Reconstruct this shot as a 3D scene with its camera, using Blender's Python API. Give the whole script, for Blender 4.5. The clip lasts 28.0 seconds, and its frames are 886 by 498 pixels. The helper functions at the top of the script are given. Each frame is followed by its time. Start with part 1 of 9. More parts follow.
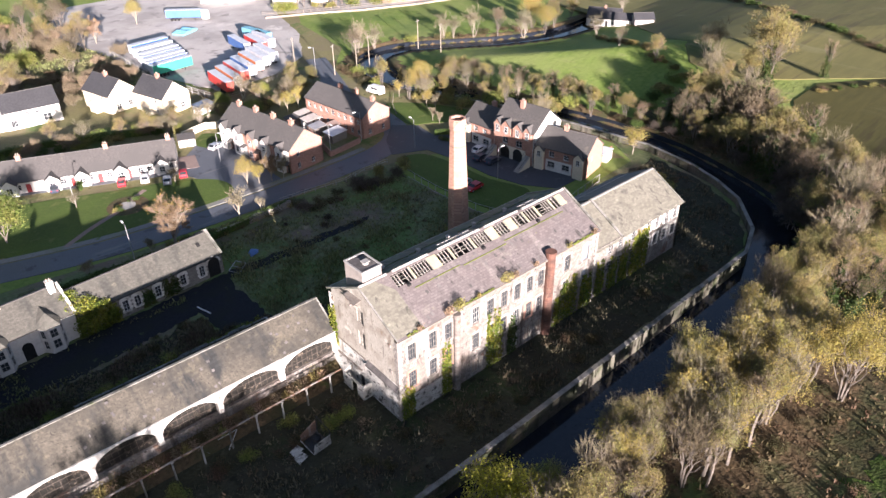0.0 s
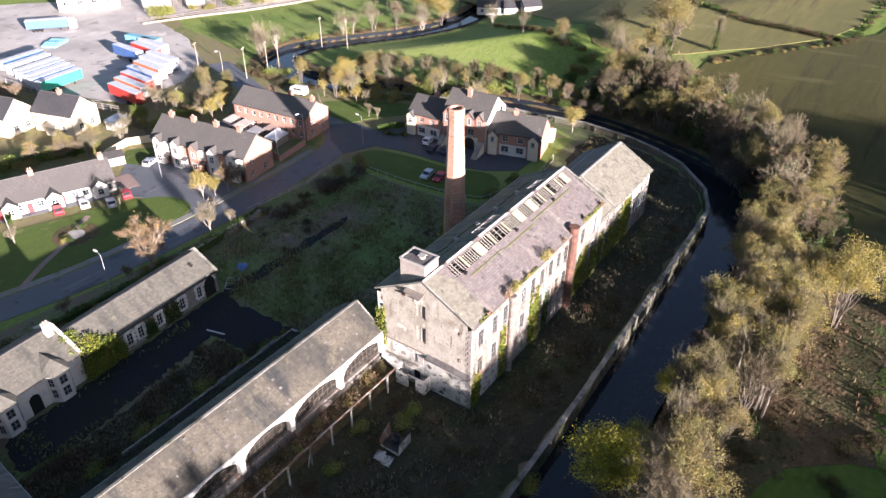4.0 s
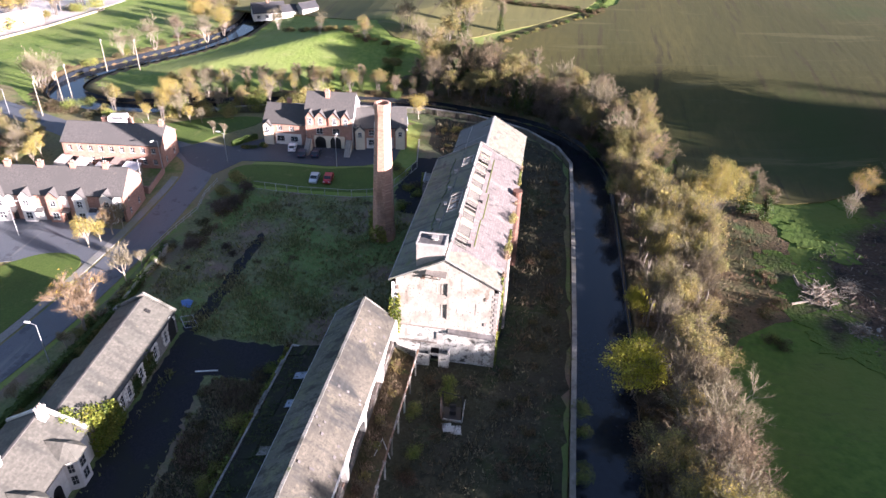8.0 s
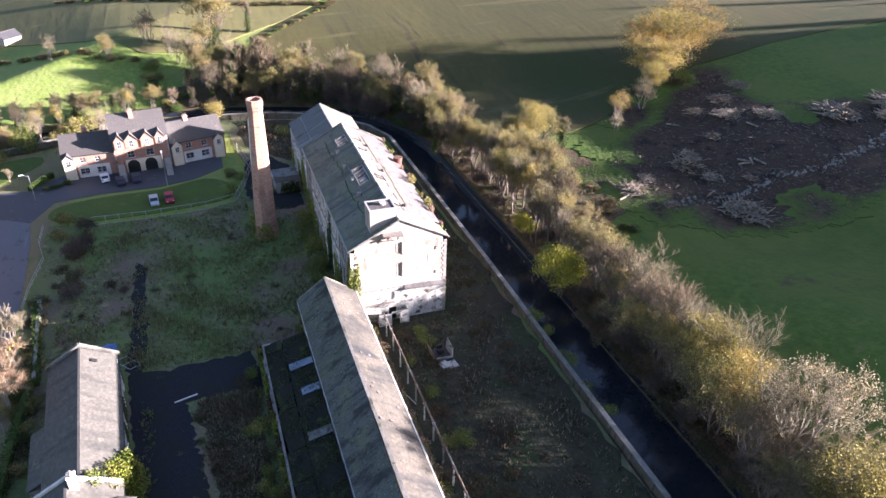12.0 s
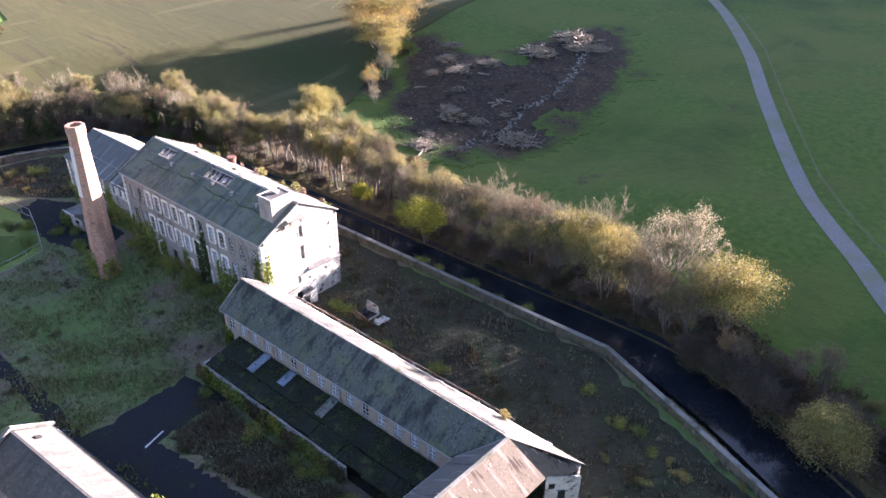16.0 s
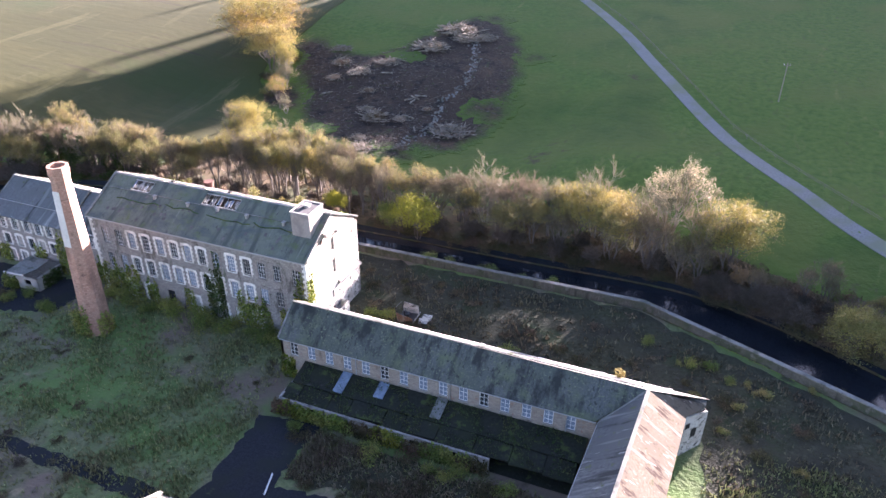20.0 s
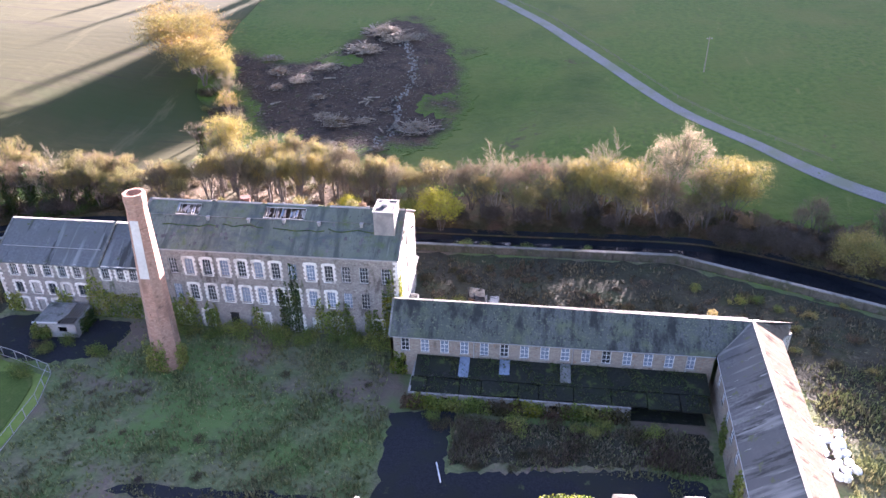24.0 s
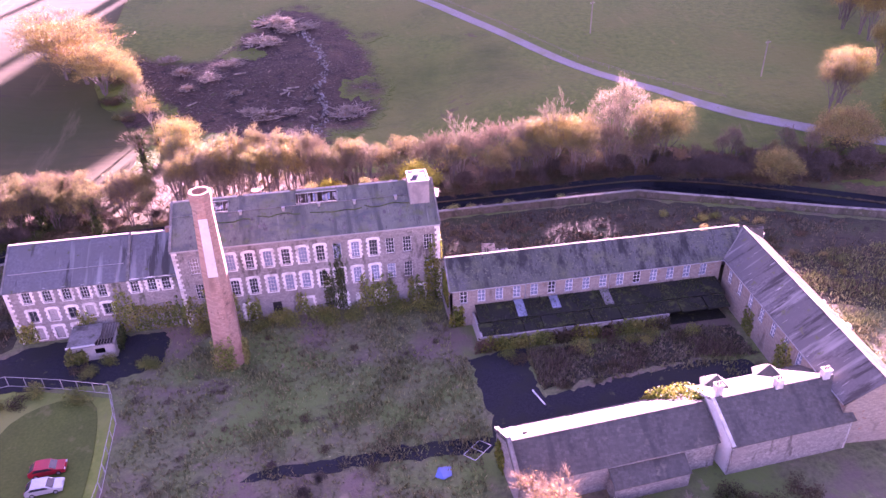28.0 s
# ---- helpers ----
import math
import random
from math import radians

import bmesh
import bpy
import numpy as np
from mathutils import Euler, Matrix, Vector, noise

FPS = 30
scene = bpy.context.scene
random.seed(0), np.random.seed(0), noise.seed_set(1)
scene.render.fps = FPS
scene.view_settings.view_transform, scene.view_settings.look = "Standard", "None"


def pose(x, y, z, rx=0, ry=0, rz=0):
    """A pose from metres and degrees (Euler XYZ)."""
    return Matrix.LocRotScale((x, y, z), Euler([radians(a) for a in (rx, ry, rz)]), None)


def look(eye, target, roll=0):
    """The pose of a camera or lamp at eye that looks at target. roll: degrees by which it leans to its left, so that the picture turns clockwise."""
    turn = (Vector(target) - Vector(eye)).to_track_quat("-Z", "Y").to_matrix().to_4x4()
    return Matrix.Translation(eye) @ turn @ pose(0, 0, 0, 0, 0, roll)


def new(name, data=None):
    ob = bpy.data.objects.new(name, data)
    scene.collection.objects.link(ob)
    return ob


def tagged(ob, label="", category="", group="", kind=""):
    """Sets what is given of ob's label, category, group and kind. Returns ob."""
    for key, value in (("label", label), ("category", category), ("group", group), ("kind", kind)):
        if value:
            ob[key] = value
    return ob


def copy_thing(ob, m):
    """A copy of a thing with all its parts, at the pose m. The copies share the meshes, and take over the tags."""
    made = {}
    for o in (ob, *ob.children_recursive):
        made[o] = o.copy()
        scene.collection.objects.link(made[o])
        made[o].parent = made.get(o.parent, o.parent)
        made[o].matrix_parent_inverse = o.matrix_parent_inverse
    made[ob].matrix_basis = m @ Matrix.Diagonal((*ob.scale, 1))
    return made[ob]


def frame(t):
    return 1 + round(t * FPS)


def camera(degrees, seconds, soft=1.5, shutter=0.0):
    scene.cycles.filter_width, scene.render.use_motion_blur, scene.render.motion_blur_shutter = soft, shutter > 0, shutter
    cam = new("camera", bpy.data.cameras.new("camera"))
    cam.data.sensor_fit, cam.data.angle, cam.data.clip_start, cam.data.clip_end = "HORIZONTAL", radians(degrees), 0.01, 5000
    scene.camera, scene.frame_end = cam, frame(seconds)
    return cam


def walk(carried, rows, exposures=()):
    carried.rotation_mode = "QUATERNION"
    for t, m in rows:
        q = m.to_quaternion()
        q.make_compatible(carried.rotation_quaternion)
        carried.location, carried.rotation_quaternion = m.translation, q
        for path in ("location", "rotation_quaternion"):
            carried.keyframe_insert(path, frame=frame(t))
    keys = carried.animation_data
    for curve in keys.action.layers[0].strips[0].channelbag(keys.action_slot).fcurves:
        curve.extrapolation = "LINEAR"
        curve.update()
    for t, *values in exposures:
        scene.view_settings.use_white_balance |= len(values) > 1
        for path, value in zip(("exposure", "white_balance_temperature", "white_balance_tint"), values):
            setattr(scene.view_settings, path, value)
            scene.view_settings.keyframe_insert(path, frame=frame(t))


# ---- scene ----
cam = camera(64.1, 28.0)
METRES, EYE, TILT, LEAN, TURN = 247.3, 72.0, 0.133, -3.268, -38.754
ROWS = [
    (0.0, 0.0, 0.0, 0.0, -2.56, -32.91, 3.96),
    (0.5, -0.0078, 0.0014, 0.0007, -2.61, -32.97, 3.92),
    (1.0, -0.0179, 0.0027, 0.0007, -2.73, -33.02, 3.88),
    (1.5, -0.0298, 0.0037, 0.001, -3.38, -33.11, 3.81),
    (2.0, -0.0435, 0.0046, 0.0016, -4.94, -33.27, 3.7),
    (2.5, -0.0589, 0.0058, 0.0027, -7.35, -33.45, 3.52),
    (3.0, -0.0749, 0.0076, 0.0038, -10.27, -33.68, 3.33),
    (3.5, -0.0919, 0.0099, 0.0045, -13.46, -33.88, 3.12),
    (5.5, -0.165, 0.023, 0.0088, -26.08, -34.56, 2.12),
    (6.0, -0.1839, 0.0288, 0.0106, -29.54, -34.69, 1.85),
    (6.5, -0.2029, 0.0356, 0.0128, -32.69, -34.76, 1.59),
    (7.0, -0.2216, 0.0433, 0.0139, -35.42, -34.8, 1.39),
    (7.5, -0.24, 0.0516, 0.0152, -38.36, -34.81, 1.19),
    (8.0, -0.2583, 0.0607, 0.0165, -41.7, -34.8, 0.97),
    (8.5, -0.2763, 0.0705, 0.0173, -45.14, -34.78, 0.76),
    (9.0, -0.2931, 0.0808, 0.0181, -48.7, -34.75, 0.65),
    (9.5, -0.3094, 0.0915, 0.0186, -52.5, -34.74, 0.49),
    (10.0, -0.3253, 0.103, 0.0188, -56.32, -34.72, 0.29),
    (10.5, -0.3407, 0.1152, 0.0183, -60.11, -34.67, 0.12),
    (11.0, -0.3552, 0.1285, 0.0176, -63.74, -34.65, -0.07),
    (11.5, -0.369, 0.1423, 0.0165, -67.04, -34.61, -0.24),
    (12.0, -0.3819, 0.157, 0.0157, -70.49, -34.61, -0.36),
    (12.5, -0.3941, 0.1719, 0.0149, -74.15, -34.55, -0.5),
    (13.0, -0.4059, 0.188, 0.0149, -78.63, -34.53, -0.7),
    (13.5, -0.4164, 0.2049, 0.0148, -83.28, -34.49, -0.93),
    (15.5, -0.4394, 0.2773, 0.013, -98.13, -34.14, -1.4),
    (16.0, -0.4399, 0.2957, 0.0122, -101.51, -34.04, -1.49),
    (16.5, -0.4385, 0.314, 0.0114, -104.82, -33.93, -1.56),
    (17.0, -0.4355, 0.3321, 0.0111, -108.19, -33.82, -1.65),
    (17.5, -0.4311, 0.3499, 0.0108, -111.53, -33.73, -1.73),
    (18.0, -0.4256, 0.3672, 0.0102, -114.44, -33.63, -1.8),
    (18.5, -0.4188, 0.3843, 0.0091, -116.66, -33.51, -1.82),
    (19.0, -0.4113, 0.4011, 0.0072, -117.98, -33.31, -1.84),
    (19.5, -0.4042, 0.416, 0.0054, -118.76, -33.23, -1.85),
    (20.0, -0.3966, 0.4317, 0.0024, -119.62, -33.14, -1.81),
    (20.5, -0.3888, 0.4468, 0.0001, -120.93, -33.04, -1.78),
    (21.0, -0.3803, 0.4625, -0.0021, -122.68, -32.91, -1.78),
    (21.5, -0.3711, 0.4783, -0.0029, -124.53, -32.81, -1.81),
    (22.0, -0.3619, 0.494, -0.0029, -126.47, -32.7, -1.85),
    (22.5, -0.3531, 0.5097, -0.003, -128.41, -32.58, -1.88),
    (24.5, -0.3202, 0.5709, -0.0028, -136.36, -32.27, -1.74),
    (25.0, -0.3113, 0.5857, -0.0029, -138.42, -32.21, -1.77),
    (25.5, -0.3021, 0.6001, -0.0026, -140.53, -32.16, -1.74),
    (26.0, -0.2917, 0.6139, -0.0021, -142.64, -32.11, -1.77),
    (26.5, -0.2813, 0.6273, -0.002, -144.75, -32.03, -1.76),
    (27.0, -0.2709, 0.6399, -0.0017, -146.82, -32.04, -1.65),
    (27.5, -0.2603, 0.652, -0.0018, -148.9, -32.03, -1.55),
    (28.0, -0.2502, 0.6642, -0.0031, -150.88, -32.79, -1.46),
]
walk(cam, [(t, pose(0, 0, EYE, TILT, LEAN, TURN) @ pose(METRES * x, METRES * y, METRES * z, 90 + pitch, roll, yaw)) for t, x, y, z, yaw, pitch, roll in ROWS],
     exposures=[(0.0, 2.32, 5900, 23), (3.0, 2.37, 5900, 23), (8.0, 2.94, 5780, 28), (12.0, 3.22, 5700, 29), (17.0, 3.81, 5760, 33), (20.0, 3.97, 5760, 33), (22.5, 4.14, 5760, 35), (25.0, 4.52, 5950, 51), (26.0, 4.76, 6550, 129), (27.0, 4.68, 6750, 164), (28.0, 4.54, 6350, 118)])

# ---- light: low autumn sun from the south-west, clear sky ----
SUN_WAY = Vector((0.326 * math.cos(radians(11.0)), 0.946 * math.cos(radians(11.0)), -math.sin(radians(11.0))))
sun = new("sun", bpy.data.lights.new("sun", "SUN"))
sun.data.energy, sun.data.angle, sun.data.color = 5.0, radians(0.6), (1.0, 0.87, 0.72)
sun.matrix_world = look((0, 0, 120), Vector((0, 0, 120)) + SUN_WAY)
world = bpy.data.worlds.new("sky")
scene.world = world
world.use_nodes = True
sky = world.node_tree.nodes.new("ShaderNodeTexSky")
sky.sky_type, sky.sun_disc = "NISHITA", False
sky.sun_elevation, sky.sun_rotation = radians(11.0), radians(199.0)
back = world.node_tree.nodes["Background"]
back.inputs["Strength"].default_value = 0.037
world.node_tree.links.new(sky.outputs["Color"], back.inputs["Color"])
scene.view_settings.exposure = 0.0

# ---- materials ----
MATS = {}


def mat(name, c1, c2, c3=None, s1=0.25, s2=3.0, rough=0.9, bump=0.3, depth=0.05, metal=0.0, stretch=(1, 1, 1), vary=0.0, streak=None, courses=None, leaf=0.0, glass=0.0, spec=0.3, patches=(), island=0.0):
    """A surface with broad variation (s1), fine grain (s2), an optional third colour in patches, streaks and courses."""
    m = bpy.data.materials.new(name)
    m.use_nodes = True
    n, l = m.node_tree.nodes, m.node_tree.links
    b = n["Principled BSDF"]
    geo = n.new("ShaderNodeNewGeometry")
    scl = n.new("ShaderNodeVectorMath")
    scl.operation = "MULTIPLY"
    scl.inputs[1].default_value = stretch
    l.new(geo.outputs["Position"], scl.inputs[0])

    def noise_tex(scale, detail=3.0, rgh=0.6):
        t = n.new("ShaderNodeTexNoise")
        t.inputs["Scale"].default_value, t.inputs["Detail"].default_value, t.inputs["Roughness"].default_value = scale, detail, rgh
        l.new(scl.outputs[0], t.inputs["Vector"])
        return t.outputs["Fac"]

    def ramp(fac, lo, hi):
        r = n.new("ShaderNodeMapRange")
        r.inputs["From Min"].default_value, r.inputs["From Max"].default_value = lo, hi
        l.new(fac, r.inputs["Value"])
        return r.outputs["Result"]

    def mix(fac, a, c):
        x = n.new("ShaderNodeMix")
        x.data_type = "RGBA"
        for sock, v in ((x.inputs["Factor"], fac), (x.inputs["A"], a), (x.inputs["B"], c)):
            if isinstance(v, bpy.types.NodeSocket):
                l.new(v, sock)
            elif isinstance(v, tuple):
                sock.default_value = (*v, 1) if len(v) == 3 else v
            else:
                sock.default_value = v
        return x.outputs["Result"]

    fine, broad = noise_tex(s2), noise_tex(s1)
    col = mix(ramp(fine, 0.3, 0.7), c1, c2)
    if c3:
        col = mix(ramp(broad, 0.45, 0.62), col, c3)
    else:
        col = mix(ramp(broad, 0.25, 0.75), mix(0.25, col, (0.01, 0.01, 0.01)), col)
    height = fine
    if streak:
        st = n.new("ShaderNodeTexNoise")
        sv = n.new("ShaderNodeVectorMath")
        sv.operation = "MULTIPLY"
        sv.inputs[1].default_value = streak[1]
        l.new(geo.outputs["Position"], sv.inputs[0])
        l.new(sv.outputs[0], st.inputs["Vector"])
        st.inputs["Scale"].default_value, st.inputs["Detail"].default_value = 1.0, 4.0
        col = mix(ramp(st.outputs["Fac"], streak[2], streak[2] + 0.14), col, streak[0])
    for pc, ps, lo, wd in patches:
        pv = n.new("ShaderNodeVectorMath")
        pv.operation = "MULTIPLY"
        pv.inputs[1].default_value = ps if isinstance(ps, tuple) else (ps, ps, ps)
        l.new(geo.outputs["Position"], pv.inputs[0])
        pt = n.new("ShaderNodeTexNoise")
        pt.inputs["Scale"].default_value, pt.inputs["Detail"].default_value, pt.inputs["Roughness"].default_value = 1.0, 6.0, 0.65
        l.new(pv.outputs[0], pt.inputs["Vector"])
        col = mix(ramp(pt.outputs["Fac"], lo, lo + wd), col, pc)
    if courses:
        w = n.new("ShaderNodeTexBrick")
        w.inputs["Scale"].default_value = 1.0
        w.inputs["Brick Width"].default_value, w.inputs["Row Height"].default_value, w.inputs["Mortar Size"].default_value = courses[1], courses[2], courses[3]
        w.inputs["Color1"].default_value, w.inputs["Color2"].default_value, w.inputs["Mortar"].default_value = (1, 1, 1, 1), (0.72, 0.72, 0.72, 1), (*[courses[4]] * 3, 1)
        cv = n.new("ShaderNodeVectorMath")
        cv.operation = "MULTIPLY"
        cv.inputs[1].default_value = (1, 1, 1)
        if courses[0] == "roof_x":
            l.new(geo.outputs["Position"], cv.inputs[0])
        elif courses[0] == "roof_y":
            sx, cx = n.new("ShaderNodeSeparateXYZ"), n.new("ShaderNodeCombineXYZ")
            l.new(geo.outputs["Position"], sx.inputs[0])
            l.new(sx.outputs["Y"], cx.inputs["X"])
            l.new(sx.outputs["X"], cx.inputs["Y"])
            l.new(cx.outputs[0], cv.inputs[0])
        else:
            sx, cx, ad = n.new("ShaderNodeSeparateXYZ"), n.new("ShaderNodeCombineXYZ"), n.new("ShaderNodeMath")
            l.new(geo.outputs["Position"], sx.inputs[0])
            l.new(sx.outputs["X"], ad.inputs[0])
            l.new(sx.outputs["Y"], ad.inputs[1])
            l.new(ad.outputs[0], cx.inputs["X"])
            l.new(sx.outputs["Z"], cx.inputs["Y"])
            l.new(cx.outputs[0], cv.inputs[0])
        l.new(cv.outputs[0], w.inputs["Vector"])
        mul = n.new("ShaderNodeMix")
        mul.data_type, mul.blend_type = "RGBA", "MULTIPLY"
        mul.inputs["Factor"].default_value = 1.0
        l.new(col, mul.inputs["A"])
        l.new(w.outputs["Color"], mul.inputs["B"])
        col = mul.outputs["Result"]
    if vary:
        oi, hs = n.new("ShaderNodeObjectInfo"), n.new("ShaderNodeHueSaturation")
        v = n.new("ShaderNodeMapRange")
        v.inputs["To Min"].default_value, v.inputs["To Max"].default_value = 1 - vary, 1 + vary
        l.new(oi.outputs["Random"], v.inputs["Value"])
        l.new(v.outputs["Result"], hs.inputs["Value"])
        h = n.new("ShaderNodeMapRange")
        h.inputs["To Min"].default_value, h.inputs["To Max"].default_value = 0.5 + 0.04 * vary, 0.5 - 0.06 * vary
        l.new(oi.outputs["Random"], h.inputs["Value"])
        l.new(h.outputs["Result"], hs.inputs["Hue"])
        l.new(col, hs.inputs["Color"])
        col = hs.outputs["Color"]
    if island:
        hs, v = n.new("ShaderNodeHueSaturation"), n.new("ShaderNodeMapRange")
        v.inputs["To Min"].default_value, v.inputs["To Max"].default_value = 1 - island, 1 + island
        l.new(geo.outputs["Random Per Island"], v.inputs["Value"])
        l.new(v.outputs["Result"], hs.inputs["Value"])
        l.new(col, hs.inputs["Color"])
        col = hs.outputs["Color"]
    l.new(col, b.inputs["Base Color"])
    b.inputs["Roughness"].default_value, b.inputs["Metallic"].default_value = rough, metal
    b.inputs["Specular IOR Level"].default_value = spec
    if glass:
        b.inputs["Transmission Weight"].default_value = glass
    if bump:
        bp = n.new("ShaderNodeBump")
        bp.inputs["Strength"].default_value, bp.inputs["Distance"].default_value = bump, depth
        l.new(height, bp.inputs["Height"])
        l.new(bp.outputs[0], b.inputs["Normal"])
    if leaf:
        tr, ms = n.new("ShaderNodeBsdfTranslucent"), n.new("ShaderNodeMixShader")
        l.new(col, tr.inputs["Color"])
        ms.inputs["Fac"].default_value = leaf
        l.new(b.outputs[0], ms.inputs[1])
        l.new(tr.outputs[0], ms.inputs[2])
        l.new(ms.outputs[0], n["Material Output"].inputs["Surface"])
    MATS[name] = m
    return m


M_YARD = mat("overgrown_ground", (0.07677, 0.09661, 0.03965), (0.1605, 0.1789, 0.07932), (0.1561, 0.1162, 0.08731), s1=0.09, s2=1.6, bump=0.8, depth=0.35, patches=(((0.1006, 0.1587, 0.04357), 0.05, 0.48, 0.12), ((0.2371, 0.1884, 0.119), 0.35, 0.6, 0.1), ((0.05118, 0.05131, 0.02774), 0.16, 0.6, 0.08)))
# Brown earth, made far darker than the yard to hold the trees' shade.
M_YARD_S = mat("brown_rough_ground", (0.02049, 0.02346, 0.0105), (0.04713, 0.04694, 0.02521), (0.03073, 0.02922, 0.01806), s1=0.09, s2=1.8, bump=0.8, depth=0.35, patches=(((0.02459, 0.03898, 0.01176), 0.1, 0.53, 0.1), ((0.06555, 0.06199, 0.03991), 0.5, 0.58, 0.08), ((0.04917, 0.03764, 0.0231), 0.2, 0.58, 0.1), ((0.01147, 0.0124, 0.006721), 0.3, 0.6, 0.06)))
M_WEED = mat("dead_weed_stems", (0.07848, 0.07416, 0.04306), (0.1656, 0.1476, 0.09504), (0.1073, 0.0828, 0.05378), s1=0.15, s2=1.5, bump=0, leaf=0.2, vary=0.3, island=0.5)
M_FELTMOSS = mat("mossy_black_felt", (0.016, 0.017, 0.014), (0.03, 0.032, 0.026), (0.024, 0.028, 0.018), s1=0.4, s2=3.0, bump=0.6, depth=0.05, rough=0.95, spec=0.1, patches=(((0.05, 0.065, 0.024), 0.6, 0.56, 0.08), ((0.07, 0.065, 0.055), 1.4, 0.64, 0.05)))
M_DARKSLATE = mat("dark_house_slate", (0.035, 0.036, 0.04), (0.06, 0.06, 0.064), None, s1=0.2, s2=3.0, bump=0.3, depth=0.02, rough=0.7)
M_MEADOW = mat("meadow_grass", (0.103, 0.1658, 0.02403), (0.1739, 0.23, 0.04807), (0.1674, 0.2086, 0.05681), s1=0.035, s2=0.7, bump=0.9, depth=0.25, patches=(((0.07728, 0.1337, 0.02403), 0.02, 0.55, 0.15), ((0.219, 0.23, 0.0874), (0.3, 0.08, 0.1), 0.62, 0.1), ((0.1417, 0.1765, 0.05244), (0.9, 0.25, 0.5), 0.58, 0.12)))
# Meadow grass again, darker: the shade south of the river is in its colour.
M_MEADOW_SHADE = mat("rich_pasture", (0.04372, 0.09108, 0.009472), (0.08197, 0.1325, 0.01776), (0.08197, 0.1143, 0.01894), s1=0.035, s2=0.7, bump=0.9, depth=0.25, patches=(((0.03497, 0.07286, 0.009472), 0.02, 0.55, 0.15), ((0.1093, 0.1325, 0.03078), (0.3, 0.08, 0.1), 0.62, 0.1), ((0.06558, 0.09108, 0.01894), (0.9, 0.25, 0.5), 0.58, 0.12), ((0.06558, 0.05009, 0.02842), 0.06, 0.66, 0.06)))
M_FIELD = mat("stubble_field", (0.05657, 0.0531, 0.01438), (0.07644, 0.07077, 0.01914), (0.0492, 0.04955, 0.01302), s1=0.02, s2=0.5, bump=0.5, depth=0.12, stretch=(0.25, 1, 1), patches=(((0.04431, 0.03878, 0.01361), (0.03, 0.35, 0.1), 0.55, 0.1), ((0.03695, 0.04905, 0.009529), 0.012, 0.55, 0.1), ((0.07838, 0.07482, 0.0257), (0.15, 0.02, 0.1), 0.58, 0.08)))
M_FIELD_UP = mat("pale_stubble_field", (0.1174, 0.1103, 0.03855), (0.1586, 0.1469, 0.05132), (0.1021, 0.1029, 0.0349), s1=0.02, s2=0.5, bump=0.5, depth=0.12, stretch=(0.25, 1, 1), patches=(((0.09196, 0.0805, 0.0365), (0.03, 0.35, 0.1), 0.55, 0.1), ((0.0767, 0.1018, 0.02556), 0.012, 0.55, 0.1), ((0.1626, 0.1553, 0.0689), (0.15, 0.02, 0.1), 0.58, 0.08)))
M_CLEAR = mat("cleared_ground", (0.02308, 0.01595, 0.01115), (0.05771, 0.03926, 0.02676), (0.04168, 0.02698, 0.01673), s1=0.05, s2=1.4, bump=1.0, depth=0.5, patches=(((0.08336, 0.05214, 0.03067), 0.06, 0.54, 0.1), ((0.02885, 0.05214, 0.007806), 0.05, 0.61, 0.06), ((0.1282, 0.09814, 0.06691), 1.1, 0.6, 0.05), ((0.01155, 0.008587, 0.006691), 0.3, 0.54, 0.08), ((0.03848, 0.046, 0.01394), 0.4, 0.6, 0.06)))
M_LITTER = mat("leaf_litter", (0.0575, 0.0414, 0.0207), (0.1265, 0.08625, 0.0437), (0.0575, 0.0598, 0.023), s1=0.12, s2=1.8, bump=0.9, depth=0.3, patches=(((0.184, 0.1207, 0.06325), 0.6, 0.58, 0.08), ((0.0575, 0.08625, 0.023), 0.14, 0.6, 0.08), ((0.02875, 0.023, 0.0138), 0.9, 0.6, 0.06)))
M_LAWN = mat("lawn", (0.0544, 0.096, 0.0126), (0.085, 0.126, 0.0216), None, s1=0.15, s2=3.0, bump=0.4, depth=0.05, patches=(((0.1088, 0.126, 0.036), 0.35, 0.58, 0.1),))
M_ROAD = mat("asphalt", (0.078, 0.08736, 0.103), (0.1131, 0.1232, 0.142), (0.09204, 0.1014, 0.117), s1=0.12, s2=6.0, bump=0.2, depth=0.02, rough=0.6, patches=(((0.0585, 0.06474, 0.07644), 0.25, 0.57, 0.05), ((0.1404, 0.1443, 0.1482), (0.05, 0.6, 1), 0.6, 0.08)))
# Darker asphalt than the road; its bluish shade is mixed into the colour.
M_COURT = mat("dark_asphalt", (0.045, 0.05, 0.06), (0.07, 0.077, 0.09), (0.055, 0.06, 0.072), s1=0.15, s2=5.0, bump=0.2, depth=0.02, rough=0.7, patches=(((0.1, 0.105, 0.115), 0.3, 0.6, 0.06),))
M_YARDASPH = mat("old_black_asphalt", (0.01685, 0.01825, 0.02282), (0.03089, 0.03229, 0.03708), (0.02527, 0.02808, 0.02567), s1=0.2, s2=4.0, bump=0.3, depth=0.02, rough=0.95, spec=0.1, patches=(((0.05616, 0.0702, 0.03565), 0.5, 0.63, 0.06),))
M_DEPOT = mat("pale_concrete_yard", (0.36, 0.345, 0.33), (0.45, 0.43, 0.405), (0.3, 0.285, 0.27), s1=0.05, s2=2.0, bump=0.2, depth=0.02, patches=(((0.22, 0.21, 0.2), 0.12, 0.58, 0.08), ((0.5, 0.48, 0.45), 0.08, 0.58, 0.1)))
M_PAVING = mat("pavers", (0.22, 0.17, 0.15), (0.3, 0.22, 0.19), None, s1=0.2, s2=3.0, bump=0.2, depth=0.02)
